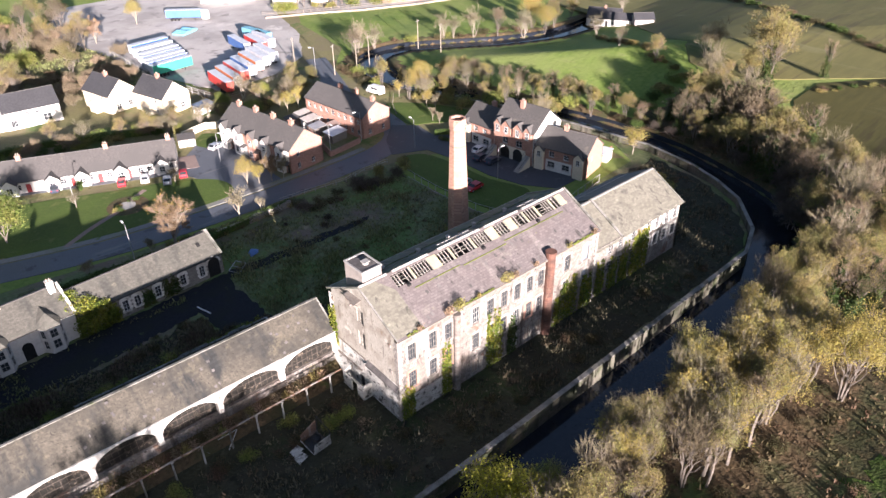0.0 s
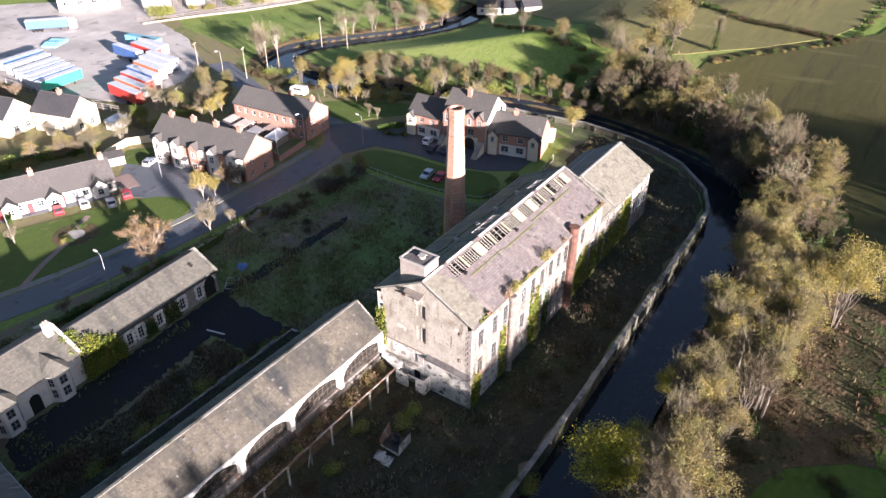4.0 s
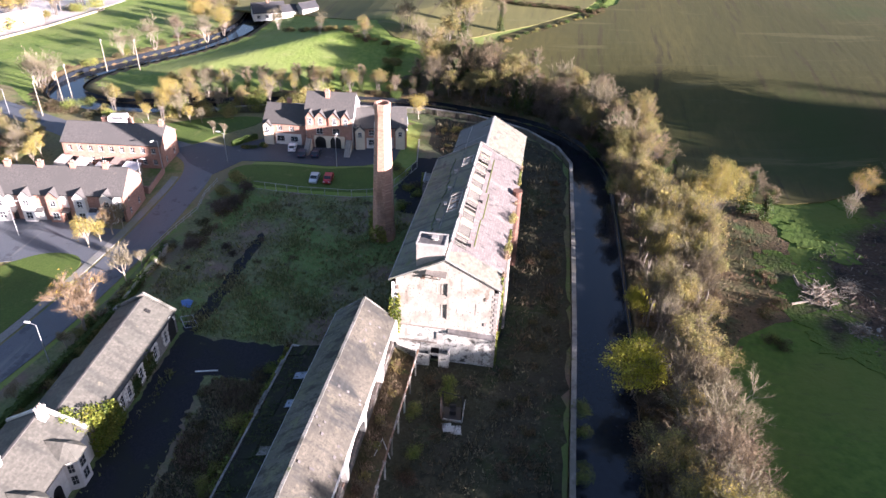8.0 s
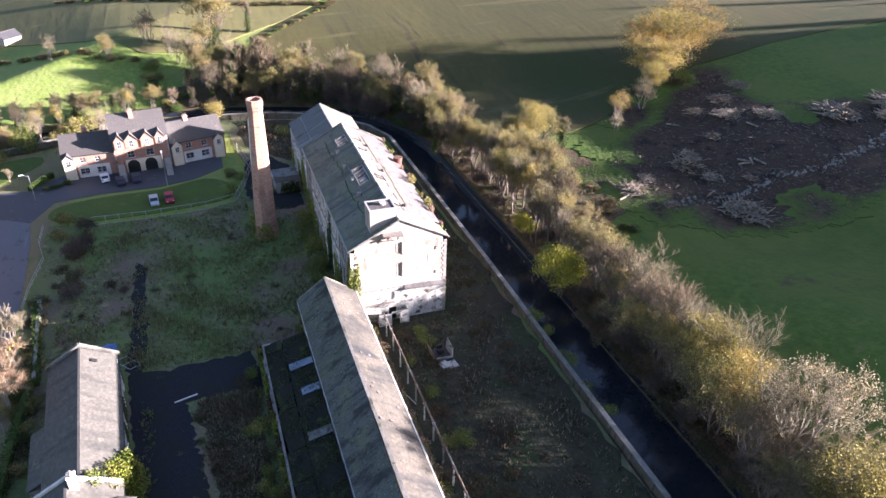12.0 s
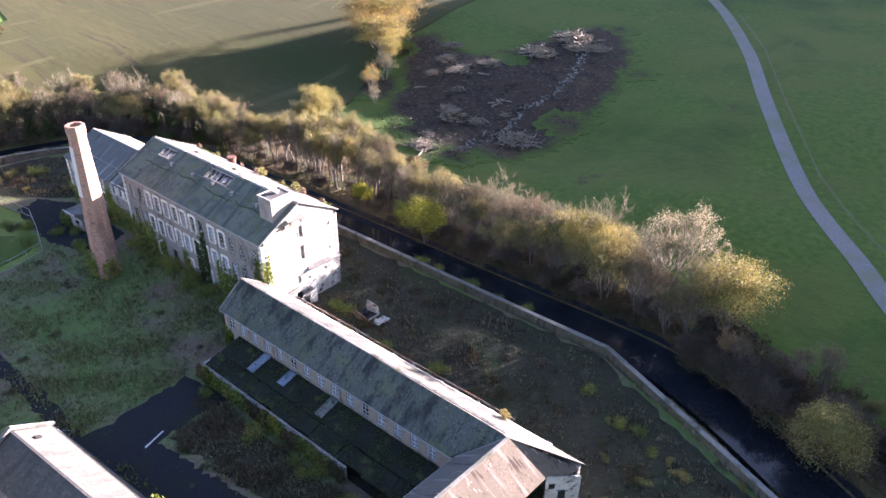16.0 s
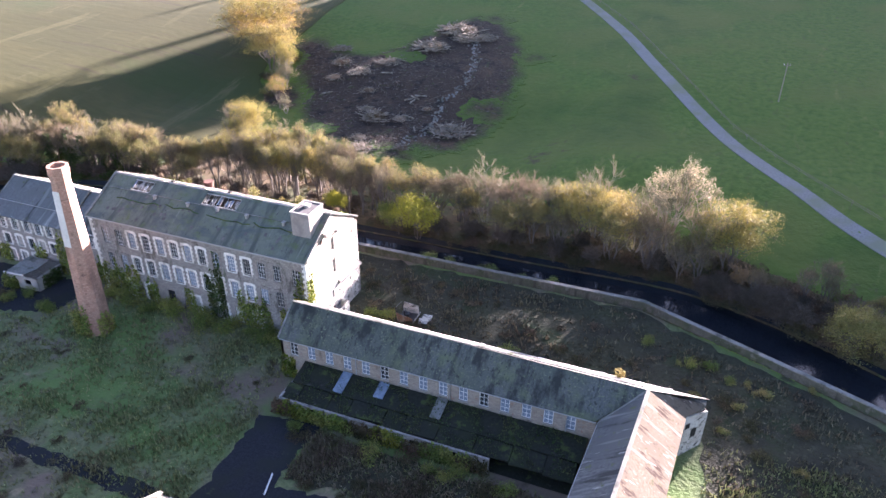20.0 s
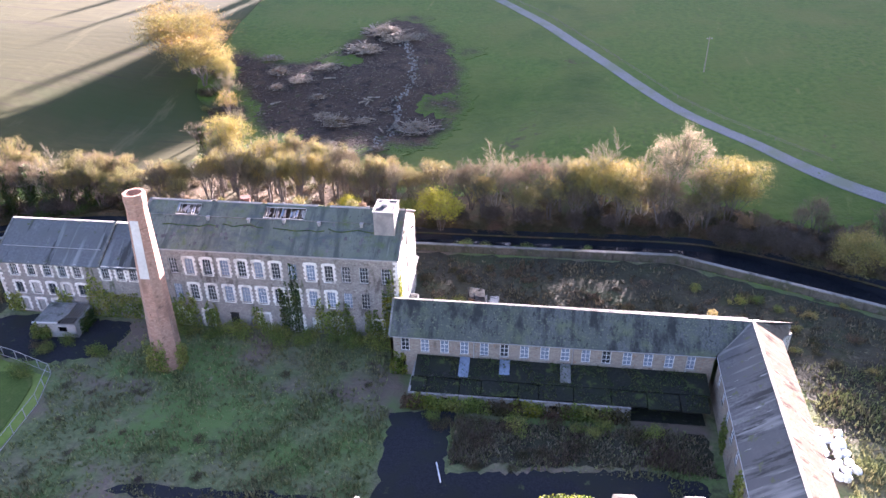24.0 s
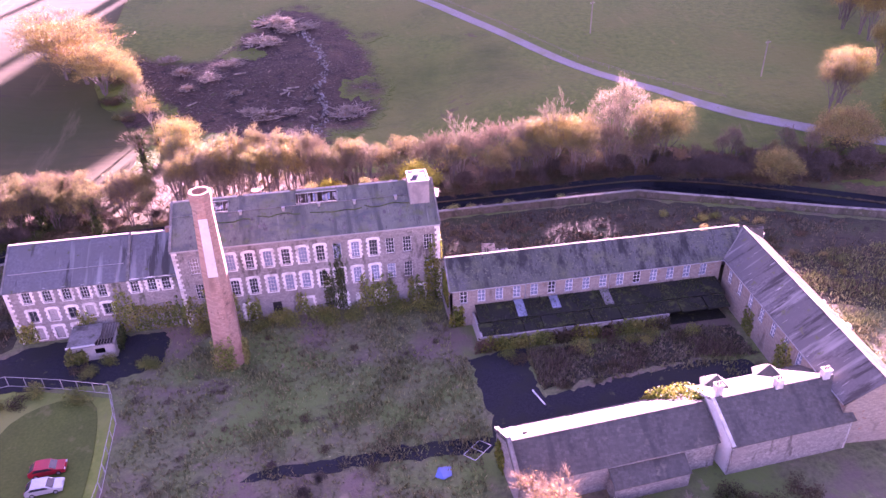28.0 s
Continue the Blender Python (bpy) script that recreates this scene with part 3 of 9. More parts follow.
class MB:
    """Collects vertices and faces of one mesh."""

    def __init__(self):
        self.v, self.f = [], []

    def add(self, verts, faces):
        k = len(self.v)
        self.v += [tuple(p) for p in verts]
        self.f += [tuple(k + i for i in f) for f in faces]
        return self

    def quad(self, a, b, c, d):
        return self.add((a, b, c, d), ((0, 1, 2, 3),))

    def box(self, x0, y0, z0, x1, y1, z1, m=None):
        p = [Vector(q) for q in ((x0, y0, z0), (x1, y0, z0), (x1, y1, z0), (x0, y1, z0), (x0, y0, z1), (x1, y0, z1), (x1, y1, z1), (x0, y1, z1))]
        if m is not None:
            p = [m @ q for q in p]
        return self.add(p, ((3, 2, 1, 0), (4, 5, 6, 7), (0, 1, 5, 4), (1, 2, 6, 5), (2, 3, 7, 6), (3, 0, 4, 7)))

    def beam(self, a, b, w, h):
        """A bar of w by h from a to b."""
        a, b = Vector(a), Vector(b)
        d = (b - a).normalized()
        s = d.cross(Vector((0, 0, 1)))
        s = s.normalized() if s.length > 1e-4 else Vector((1, 0, 0))
        u = s.cross(d)
        p = [q + i * s * w / 2 + j * u * h / 2 for q in (a, b) for i, j in ((-1, -1), (1, -1), (1, 1), (-1, 1))]
        return self.add(p, ((3, 2, 1, 0), (4, 5, 6, 7), (0, 1, 5, 4), (1, 2, 6, 5), (2, 3, 7, 6), (3, 0, 4, 7)))

    def tube(self, a, b, r0, r1, n=6, caps=True):
        a, b = Vector(a), Vector(b)
        d = (b - a).normalized()
        s = d.orthogonal().normalized()
        u = d.cross(s)
        ring = [(math.cos(2 * math.pi * i / n), math.sin(2 * math.pi * i / n)) for i in range(n)]
        p = [a + r0 * (c * s + k * u) for c, k in ring] + [b + r1 * (c * s + k * u) for c, k in ring]
        f = [(i, (i + 1) % n, n + (i + 1) % n, n + i) for i in range(n)]
        if caps:
            f += [tuple(range(n))[::-1], tuple(range(n, 2 * n))]
        return self.add(p, f)

    def prism(self, pts, z0, z1):
        n = len(pts)
        v = [(x, y, z0) for x, y in pts] + [(x, y, z1) for x, y in pts]
        return self.add(v, [tuple(range(n))[::-1], tuple(range(n, 2 * n))] + [(i, (i + 1) % n, n + (i + 1) % n, n + i) for i in range(n)])

    def slab(self, pts, d):
        """A flat polygon thickened by the vector d."""
        n, d = len(pts), Vector(d)
        v = [Vector(p) for p in pts] + [Vector(p) + d for p in pts]
        return self.add(v, [tuple(range(n)), tuple(range(n, 2 * n))[::-1]] + [(i, n + i, n + (i + 1) % n, (i + 1) % n) for i in range(n)])

    def panel(self, o, u, v, length, height, th, holes=()):
        """A flat sheet at o along u and v (unit vectors), th thick behind, with rectangular holes (u0, u1, v0, v1)."""
        o, u, v = Vector(o), Vector(u), Vector(v)
        n = u.cross(v).normalized()
        us = sorted({0.0, float(length), *[min(max(h[i], 0), length) for h in holes for i in (0, 1)]})
        vs = sorted({0.0, float(height), *[min(max(h[i], 0), height) for h in holes for i in (2, 3)]})
        at = lambda a, b, k: o + a * u + b * v - k * th * n
        for a0, a1 in zip(us, us[1:]):
            for b0, b1 in zip(vs, vs[1:]):
                ca, cb = (a0 + a1) / 2, (b0 + b1) / 2
                if any(h[0] < ca < h[1] and h[2] < cb < h[3] for h in holes):
                    continue
                self.quad(at(a0, b0, 0), at(a1, b0, 0), at(a1, b1, 0), at(a0, b1, 0))
                self.quad(at(a0, b1, 1), at(a1, b1, 1), at(a1, b0, 1), at(a0, b0, 1))
        for h0, h1, k0, k1 in [(0, length, 0, height)] + [tuple(h) for h in holes]:
            for (a, b), (c, d) in (((h0, k0), (h1, k0)), ((h1, k0), (h1, k1)), ((h1, k1), (h0, k1)), ((h0, k1), (h0, k0))):
                self.quad(at(a, b, 0), at(c, d, 0), at(c, d, 1), at(a, b, 1))
        return self

    def mesh(self, name, material):
        me = bpy.data.meshes.new(name)
        me.from_pydata(self.v, [], self.f)
        me.materials.append(material)
        me.update()
        return me


def part(name, mb, material, parent, label="", at=None):
    me = mb.mesh(name, material) if isinstance(mb, MB) else mb
    ob = new(name, me)
    ob.parent = parent
    if at is not None:
        ob.matrix_basis = at
    if label:
        ob["label"] = label
    return ob


def thing(name, m, label, category, group="", kind=""):
    ob = new(name)
    ob.empty_display_size = 0.2
    ob.matrix_basis = m
    return tagged(ob, label, category, group, kind)


def solid(name, mb, material, label, category, m=None, group="", kind=""):
    ob = new(name, mb.mesh(name, material) if isinstance(mb, MB) else mb)
    if m is not None:
        ob.matrix_basis = m
    return tagged(ob, label, category, group, kind)


def sheet(name, pts, z, material, label, kind="structure", category="ground", grid=0.0):
    """A flat area with a rim, z above the ground."""
    mb = MB()
    tris = geometry.tessellate_polygon([[Vector((x, y, 0)) for x, y in pts]])
    n = len(pts)
    mb.add([(x, y, z) for x, y in pts] + [(x, y, -0.3) for x, y in pts], [tuple(t) if (Vector((*pts[t[1]], 0)) - Vector((*pts[t[0]], 0))).cross(Vector((*pts[t[2]], 0)) - Vector((*pts[t[0]], 0))).z > 0 else tuple(t)[::-1] for t in tris] + [(i, (i + 1) % n, n + (i + 1) % n, n + i) for i in range(n)])
    return solid(name, mb, material, label, category, kind=kind)


def smooth(pts, k=4, closed=False):
    """A Catmull-Rom curve through points of the plane."""
    n, out = len(pts), []
    for i in range(n if closed else n - 1):
        p = [Vector((*pts[j % n], 0)) if closed else Vector((*pts[min(max(j, 0), n - 1)], 0)) for j in (i - 1, i, i + 1, i + 2)]
        for s in range(k):
            t = s / k
            q = 0.5 * (2 * p[1] + (p[2] - p[0]) * t + (2 * p[0] - 5 * p[1] + 4 * p[2] - p[3]) * t * t + (3 * p[1] - p[0] - 3 * p[2] + p[3]) * t**3)
            out.append((q.x, q.y))
    if not closed:
        out.append(tuple(pts[-1]))
    return out


def ragged(pts, amp, step, seed):
    """A closed outline broken into short steps that wander by about amp."""
    g, out, n = random.Random(seed), [], len(pts)
    for i in range(n):
        a, b = Vector((*pts[i], 0)), Vector((*pts[(i + 1) % n], 0))
        d = b - a
        k = max(1, int(d.length / step))
        side = Vector((-d.y, d.x, 0)).normalized()
        for j in range(k):
            p = a + d * (j + g.uniform(0, 0.6)) / k + side * g.gauss(0, amp)
            out.append((p.x, p.y))
    return out


def ribbon(pts, w):
    """The outline of a band of width w (a number, or one for each point) along points."""
    left, right = [], []
    for i, (x, y) in enumerate(pts):
        a, b = pts[max(i - 1, 0)], pts[min(i + 1, len(pts) - 1)]
        d = Vector((b[0] - a[0], b[1] - a[1])).normalized()
        h = (w[i] if isinstance(w, (list, tuple)) else w) / 2
        left.append((x - d.y * h, y + d.x * h))
        right.append((x + d.y * h, y - d.x * h))
    return left + right[::-1]


def wall_along(mb, pts, th, z0, z1):
    """A wall of thickness th along points; z1 may be a list."""
    o = ribbon(pts, th)
    n = len(pts)
    top = [z1[i] if isinstance(z1, list) else z1 for i in range(n)]
    for i in range(n - 1):
        a, b, c, d = o[i], o[i + 1], o[2 * n - 2 - i], o[2 * n - 1 - i]
        v = [(*a, z0), (*b, z0), (*c, z0), (*d, z0), (*a, top[i]), (*b, top[i + 1]), (*c, top[i + 1]), (*d, top[i])]
        mb.add(v, ((4, 7, 6, 5), (0, 4, 5, 1), (3, 2, 6, 7), (0, 3, 7, 4), (1, 5, 6, 2)))
    return mb

def inside(poly, x, y):
    p = np.array(poly)
    hit = np.zeros(len(x), bool)
    for (ax, ay), (bx, by) in zip(p, np.roll(p, -1, 0)):
        c = (ay > y) != (by > y)
        with np.errstate(divide="ignore", invalid="ignore"):
            hit ^= c & (x < (bx - ax) * (y - ay) / (by - ay) + ax)
    return hit


def drape(name, pts, lift, material, label, category="ground", step=4.0):
    """An area laid over the sloping land, lift above it, with a rim into the ground."""
    n = len(pts)
    lo, hi = np.min(pts, axis=0), np.max(pts, axis=0)
    gx, gy = np.meshgrid(np.arange(lo[0], hi[0], step), np.arange(lo[1], hi[1], step))
    gx, gy = gx.ravel(), gy.ravel()
    keep = inside(pts, gx, gy)
    flat = [Vector(p) for p in pts] + [Vector(p) for p in zip(gx[keep].tolist(), gy[keep].tolist())]
    v, e, f, *_ = geometry.delaunay_2d_cdt(flat, [], [list(range(n))], 1, 1e-4)
    xy = np.array([tuple(p) for p in v])
    z = land(xy[:, 0], xy[:, 1]) + lift
    mb = MB().add(np.column_stack([xy, z]).tolist(), [tuple(t) for t in f])
    rim = land(*np.array(pts).T)
    mb.add([(x, y, h + lift) for (x, y), h in zip(pts, rim.tolist())] + [(x, y, h - 0.3) for (x, y), h in zip(pts, rim.tolist())], [(i, (i + 1) % n, n + (i + 1) % n, n + i) for i in range(n)])
    return solid(name, mb, material, label, category, kind="structure")


def fray(ob, pts):
    """Stores how far each vertex lies from the area's border."""
    p = np.array(pts)
    q = np.roll(p, -1, 0)
    v = np.array([v.co[:2] for v in ob.data.vertices])
    s = np.clip(((v[:, None] - p) * (q - p)).sum(-1) / np.maximum(((q - p) ** 2).sum(-1), 1e-6), 0, 1)
    d = np.linalg.norm(v[:, None] - (p + s[..., None] * (q - p)), axis=-1).min(1)
    ob.data.attributes.new("border", "FLOAT", "POINT").data.foreach_set("value", d)


def frayed(m, colours):
    """Lets a ground material give way to grass in tongues towards the border."""
    n, l = m.node_tree.nodes, m.node_tree.links
    at_ = n.new("ShaderNodeAttribute")
    at_.attribute_name = "border"
    geo, tex, fine = n.new("ShaderNodeNewGeometry"), n.new("ShaderNodeTexNoise"), n.new("ShaderNodeTexNoise")
    for t, sc in ((tex, 0.14), (fine, 0.9)):
        t.inputs["Scale"].default_value, t.inputs["Detail"].default_value, t.inputs["Roughness"].default_value = sc, 6.0, 0.65
        l.new(geo.outputs["Position"], t.inputs["Vector"])
    k, r, grass, mx = n.new("ShaderNodeMath"), n.new("ShaderNodeMath"), n.new("ShaderNodeMix"), n.new("ShaderNodeMix")
    k.operation, r.operation, r.use_clamp = "MULTIPLY_ADD", "MULTIPLY_ADD", True
    l.new(tex.outputs["Fac"], k.inputs[0])
    k.inputs[1].default_value, k.inputs[2].default_value = 3.0, -1.6
    l.new(at_.outputs["Fac"], r.inputs[0])
    r.inputs[1].default_value = 0.26
    l.new(k.outputs[0], r.inputs[2])
    grass.data_type = mx.data_type = "RGBA"
    grass.inputs["A"].default_value, grass.inputs["B"].default_value = (*colours[0], 1), (*colours[1], 1)
    l.new(fine.outputs["Fac"], grass.inputs["Factor"])
    base = m.node_tree.nodes["Principled BSDF"].inputs["Base Color"]
    old = base.links[0].from_socket
    l.new(r.outputs[0], mx.inputs["Factor"])
    l.new(grass.outputs["Result"], mx.inputs["A"])
    l.new(old, mx.inputs["B"])
    l.new(mx.outputs["Result"], base)


frayed(M_CLEAR, ((0.04372, 0.085, 0.0095), (0.08197, 0.125, 0.0178)))
# ---- ground, river, roads ----
RIVER = smooth([(-330, 150), (-200, 118), (-130, 95), (-80, 74), (-42, 52.5), (-27, 44.5), (-15, 39.8), (-5, 38.3), (20, 38.9), (60, 39.4), (100, 40.6), (112, 41.6), (124, 45.5), (134, 54), (140, 68), (144, 86), (143, 105), (139, 122), (134, 140), (128, 160), (127, 176), (134, 189), (148, 191), (165, 182), (182, 172), (205, 166), (240, 172), (330, 200)], 4)
RV = np.array(RIVER)


def river_distance(x, y):
    """Metres from the river's middle line, positive on the far (south and east) side."""
    p = np.stack([np.ravel(x), np.ravel(y)], -1).astype(float)
    best, side = np.full(len(p), 1e9), np.zeros(len(p))
    for a, b in zip(RV, RV[1:]):
        d = b - a
        t = np.clip(((p - a) @ d) / (d @ d), 0, 1)
        r = np.hypot(*(p - a - t[:, None] * d).T)
        side = np.where(r < best, np.sign(d[1] * (p - a)[:, 0] - d[0] * (p - a)[:, 1]), side)
        best = np.minimum(best, r)
    return (best * side).reshape(np.shape(x))


def rise(x, d):
    """The valley side: how the land climbs away from the far bank, in the west, the middle and the east."""
    m, e = np.clip(x / 45, 0, 1), np.clip((x - 125) / 45, 0, 1)
    m, e = m * m * (3 - 2 * m), e * e * (3 - 2 * e)
    z = 0 * d
    for k in (-6, -3, 0, 3, 6):
        west = np.interp(d + k, [0, 8, 37, 60, 86, 115, 200, 400], [0, 0.4, 6.5, 8.2, 12.3, 15.5, 22, 30])
        mid = np.interp(d + k, [0, 22, 35, 53, 66, 76, 115, 200, 400], [0, 0, 0.8, 1.8, 4.6, 7.2, 13.5, 22, 32])
        east = np.interp(d + k, [0, 12, 52, 120, 300], [0, 0.6, 8.5, 15, 26])
        z = z + ((1 - m) * west + m * (1 - e) * mid + m * e * east) / 5
    return z * np.clip((d - 3) / 12, 0, 1)


def land(x, y):
    """The height of the valley side at points of the plane, away from the river bed."""
    x, y = np.atleast_1d(np.asarray(x, float)), np.atleast_1d(np.asarray(y, float))
    return rise(x, river_distance(x, y))


def at(x, y):
    return float(land(x, y)[0])


def ground_height(x, y, d):
    z = -2.9 * np.clip((5.6 - np.abs(d)) / 1.6, 0, 1)
    # unseen hill added south to cast shade, and the rise beyond the fields
    back, along = -(0.326 * x + 0.946 * y), 0.946 * x - 0.326 * y
    wave = 2.2 * np.sin(along / 5.3) + 1.6 * np.sin(along / 2.9 + 1) + 2.5 * np.sin(along / 17.0)
    # crest heights are set by where its shadow has to end
    crest = np.interp(along, [-28, -14, 45, 58, 95, 110, 136, 142, 146, 152, 255, 290], [78, 75, 73.8, 69.5, 69.5, 74, 78, 82, 80, 57, 49, 0]) + np.where(along < 140, 0.5, 0.2) * wave
    # spikes on the unseen crest throw streaks of shadow over the field
    crest = crest + 24 * np.clip((along - 150) / 3, 0, 1) * np.clip(np.sin(along * 0.5) * np.sin(along * 0.21 + 1) * 1.6 - 0.25, 0, 1)
    hill = crest * np.clip((back - 250) / 70, 0, 1) ** 1.3 * np.clip((along + 118) / 12, 0, 1) * np.clip((290 - along) / 4, 0, 1)
    return z + np.maximum(rise(x, d), hill) + 30 * np.clip((np.hypot(x - 60, y - 60) - 420) / 900, 0, 1)


def axis(lo, a, b, hi, step, extra=()):
    far_lo, far_hi = a - np.geomspace(step, a - lo, 14)[::-1], b + np.geomspace(step, hi - b, 14)
    return np.unique(np.round(np.concatenate([far_lo, np.arange(a, b + 0.1, step), far_hi, extra]), 2))


def build_ground():
    xs, ys = axis(-2600, -260, 260, 2600, 1.8), axis(-2600, -400, 290, 2600, 1.8, np.arange(30, 60, 0.8))
    X, Y = np.meshgrid(xs, ys)
    D = river_distance(X, Y)
    Z = ground_height(X, Y, D) - 0.02
    w = len(xs)
    i = np.arange(len(ys) - 1)[:, None] * w + np.arange(w - 1)[None]
    me = bpy.data.meshes.new("ground")
    me.from_pydata(np.stack([X, Y, Z], -1).reshape(-1, 3).tolist(), [], np.stack([i, i + 1, i + w + 1, i + w], -1).reshape(-1, 4).tolist())
    me.materials.append(M_MEADOW)
    me.materials.append(M_LITTER)
    A = np.abs(D)
    bank = np.minimum(np.minimum(A[:-1, :-1], A[1:, 1:]), np.minimum(A[:-1, 1:], A[1:, :-1])) < 7.5
    me.materials.append(M_MEADOW_SHADE)
    cx, cy = X[:-1, :-1], Y[:-1, :-1]
    # faces south of the river take the shade-darkened copy of the grass
    south = (cy < 40 + 0.35 * np.clip(-10 - cx, 0, 300)) & (cx < 150)
    me.polygons.foreach_set("material_index", np.where(bank, 1, np.where(south, 2, 0)).astype(np.int32).ravel())
    me.polygons.foreach_set("use_smooth", [True] * len(me.polygons))
    tagged(new("ground", me), "green grassland sheet with a river channel and an added shade-casting hill", "ground", kind="structure")


build_ground()
sheet("water", ribbon(RIVER, 9.6), -1.7, M_WATER, "dark still river water between a wall and wooded bank", category="water")

sheet("ground_yard", [(-118, 92), (-90, 80), (-75, 74), (-60, 68), (-47, 62.5), (-39, 59), (-24.5, 52.6), (-5, 44.4), (50, 44.4), (112, 45.9), (121, 49.6), (130, 57.6), (134, 65), (138, 84), (137, 95), (131, 84), (117, 83), (105, 81), (90, 86), (88, 92), (87.5, 114), (90, 121), (80, 121.5), (62, 121.5), (45, 121.5), (0, 127), (-28, 137), (-62, 149), (-90, 152), (-112, 140), (-124, 116)], 0.03, M_YARD, "overgrown derelict mill yard of rough grass and weeds")
# The shade behind the riverside trees is partly in this sheet's colour.
sheet("ground_yard_river", ragged([(-60, 69), (-40, 60.5), (-24, 53.6), (-5, 45), (50, 45), (112, 46.6), (120.5, 50), (129, 58), (133, 66), (136, 82), (118, 80), (108, 72), (106, 57), (41, 57), (40, 69), (-16, 69.5), (-18, 84), (-40, 96)], 0.35, 2.0, 7), 0.05, M_YARD_S, "brown weedy ground, darkened for tree shade, between the mill and the river wall")
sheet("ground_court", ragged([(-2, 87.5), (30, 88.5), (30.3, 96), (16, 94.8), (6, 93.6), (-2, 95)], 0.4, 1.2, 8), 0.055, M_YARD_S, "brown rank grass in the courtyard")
drape("ground_bank", ragged(smooth([(-75, 52), (-45, 46), (-28, 38), (-15, 33.5), (-5, 32), (20, 32.5), (60, 33), (98, 34.3), (113, 35), (128, 39), (140, 50), (146, 62), (150, 84), (150, 98), (162, 96), (172, 80), (165, 62), (150, 44), (128, 30), (118, 18), (108, 12), (98, 6), (78, 3), (64, 4), (58, 14), (48, 20), (20, 20), (-10, 22), (-25, 28), (-50, 38), (-80, 47)], 3, True), 0.5, 2.0, 4), 0.05, M_LITTER, "leaf litter and undergrowth beneath the riverside trees")
CLEARED = ragged(smooth([(121, -47), (106, -29), (92, -7), (75, 2.5), (60, 0.5), (47, -2.5), (40, -17), (40, -36), (43, -56), (52, -76), (68, -89), (78, -74), (83, -61), (90, -52), (100, -50), (112, -58)], 3, True), 0.7, 0.9, 3)
fray(drape("ground_cleared", CLEARED, 0.08, M_CLEAR, "brown cleared ground with felled brushwood", step=2.0), CLEARED)
for k, (x, y, r) in enumerate(((66, 4, 4.5), (76, 7, 4), (106, -18, 7), (62, -86, 4), (58, 2, 4), (42, -58, 4), (45, -26, 5), (116, -40, 5))):
    bare = ragged([(x + r * math.cos(a) * 1.7, y + r * math.sin(a) * 1.25) for a in (0, 0.9, 1.8, 2.7, 3.6, 4.5, 5.4)], 0.8, 0.9, 20 + k)
    fray(drape("ground_scraped", bare, 0.1 + 0.006 * k, M_CLEAR, "scraped brown earth at the clearing's edge", step=1.5), bare)
for k, (x, y, r) in enumerate(((84, -6, 3.0), (79, -50, 4), (90, 0, 3.5))):
    drape("ground_regrowth", ragged([(x + r * math.cos(a) * 1.8, y + r * math.sin(a)) for a in (0, 0.9, 1.8, 2.7, 3.6, 4.5, 5.4)], 0.7, 0.8, 60 + k), 0.16, M_MEADOW_SHADE, "grass growing back over cleared ground")
drape("ground_field", smooth([(128, 21), (113, 21.5), (105, 15), (102, 5), (104, -8), (111, -21), (119, -36), (122, -99), (140, -180), (330, -230), (344, 33), (240, 29), (217, 40), (190, 70), (170, 65), (153, 44)], 2, True), 0.22, M_FIELD, "olive stubble field with long shadows", step=4.0)
drape("ground_field_upper", smooth([(189, 77), (216, 44), (252, 38), (349, 49), (460, 330), (260, 240), (218, 146), (185, 104)], 2, True), 0.22, M_FIELD_UP, "pale stubble field beyond the hedge", step=5.0)
sheet("ground_housing", [(-40, 150), (-10, 137), (30, 124), (60, 122), (90, 121), (100, 118), (131, 86), (134, 100), (131, 120), (126, 140), (122, 160), (120, 190), (132, 204), (138, 240), (150, 262), (120, 300), (40, 300), (-40, 280)], 0.02, M_SCRUB, "rough planted ground round the housing")

ROAD_MAIN = smooth([(-60, 156), (-25, 144.5), (8, 133), (30, 127.6), (55, 126), (75, 126.4), (92, 128.2), (101, 134), (104.5, 145), (104, 160), (110, 176), (119, 200)], 5)
sheet("road", ribbon(ROAD_MAIN, 6.6), 0.07, M_ROAD, "grey asphalt estate road with pale kerbs", category="road")
sheet("road_court", [(96, 132), (92, 124.6), (100, 121), (101.5, 112), (101.5, 101), (103.5, 93), (108, 86.5), (118, 86.5), (114.6, 97), (112.8, 109), (113, 121), (107, 127), (108, 134), (103, 139)], 0.09, M_COURT, "dark asphalt parking court, shade put into its colour, before the townhouses", category="road")
sheet("road_drive", [(17, 164), (23, 161.5), (50, 149.5), (55.5, 135.5), (53, 130), (66, 130), (66, 141), (72, 152), (70, 160), (63, 166), (58, 160), (52.5, 155), (44, 157.5), (20, 168.5)], 0.09, M_ROAD, "asphalt drive and parking before the cottages", category="road")
sheet("pavement", ribbon([(x, y + 4.6) for x, y in ROAD_MAIN[8:30]], 1.6), 0.12, M_LANE, "pale concrete footway beside the road", category="pavement")
sheet("pavement_paved", [(44.5, 154), (55, 149.6), (57, 156.5), (47.5, 160.5)], 0.13, M_PAVING, "reddish block-paved drive", category="pavement")
sheet("lawn_green", smooth([(12, 137), (30, 133.2), (44, 131.8), (53, 132), (56, 135), (55, 141), (48, 146.5), (35, 151.5), (22, 157), (8, 160), (2, 150)], 4, True), 0.11, M_LAWN, "mown green lawn with a path and shrub bed", category="lawn")
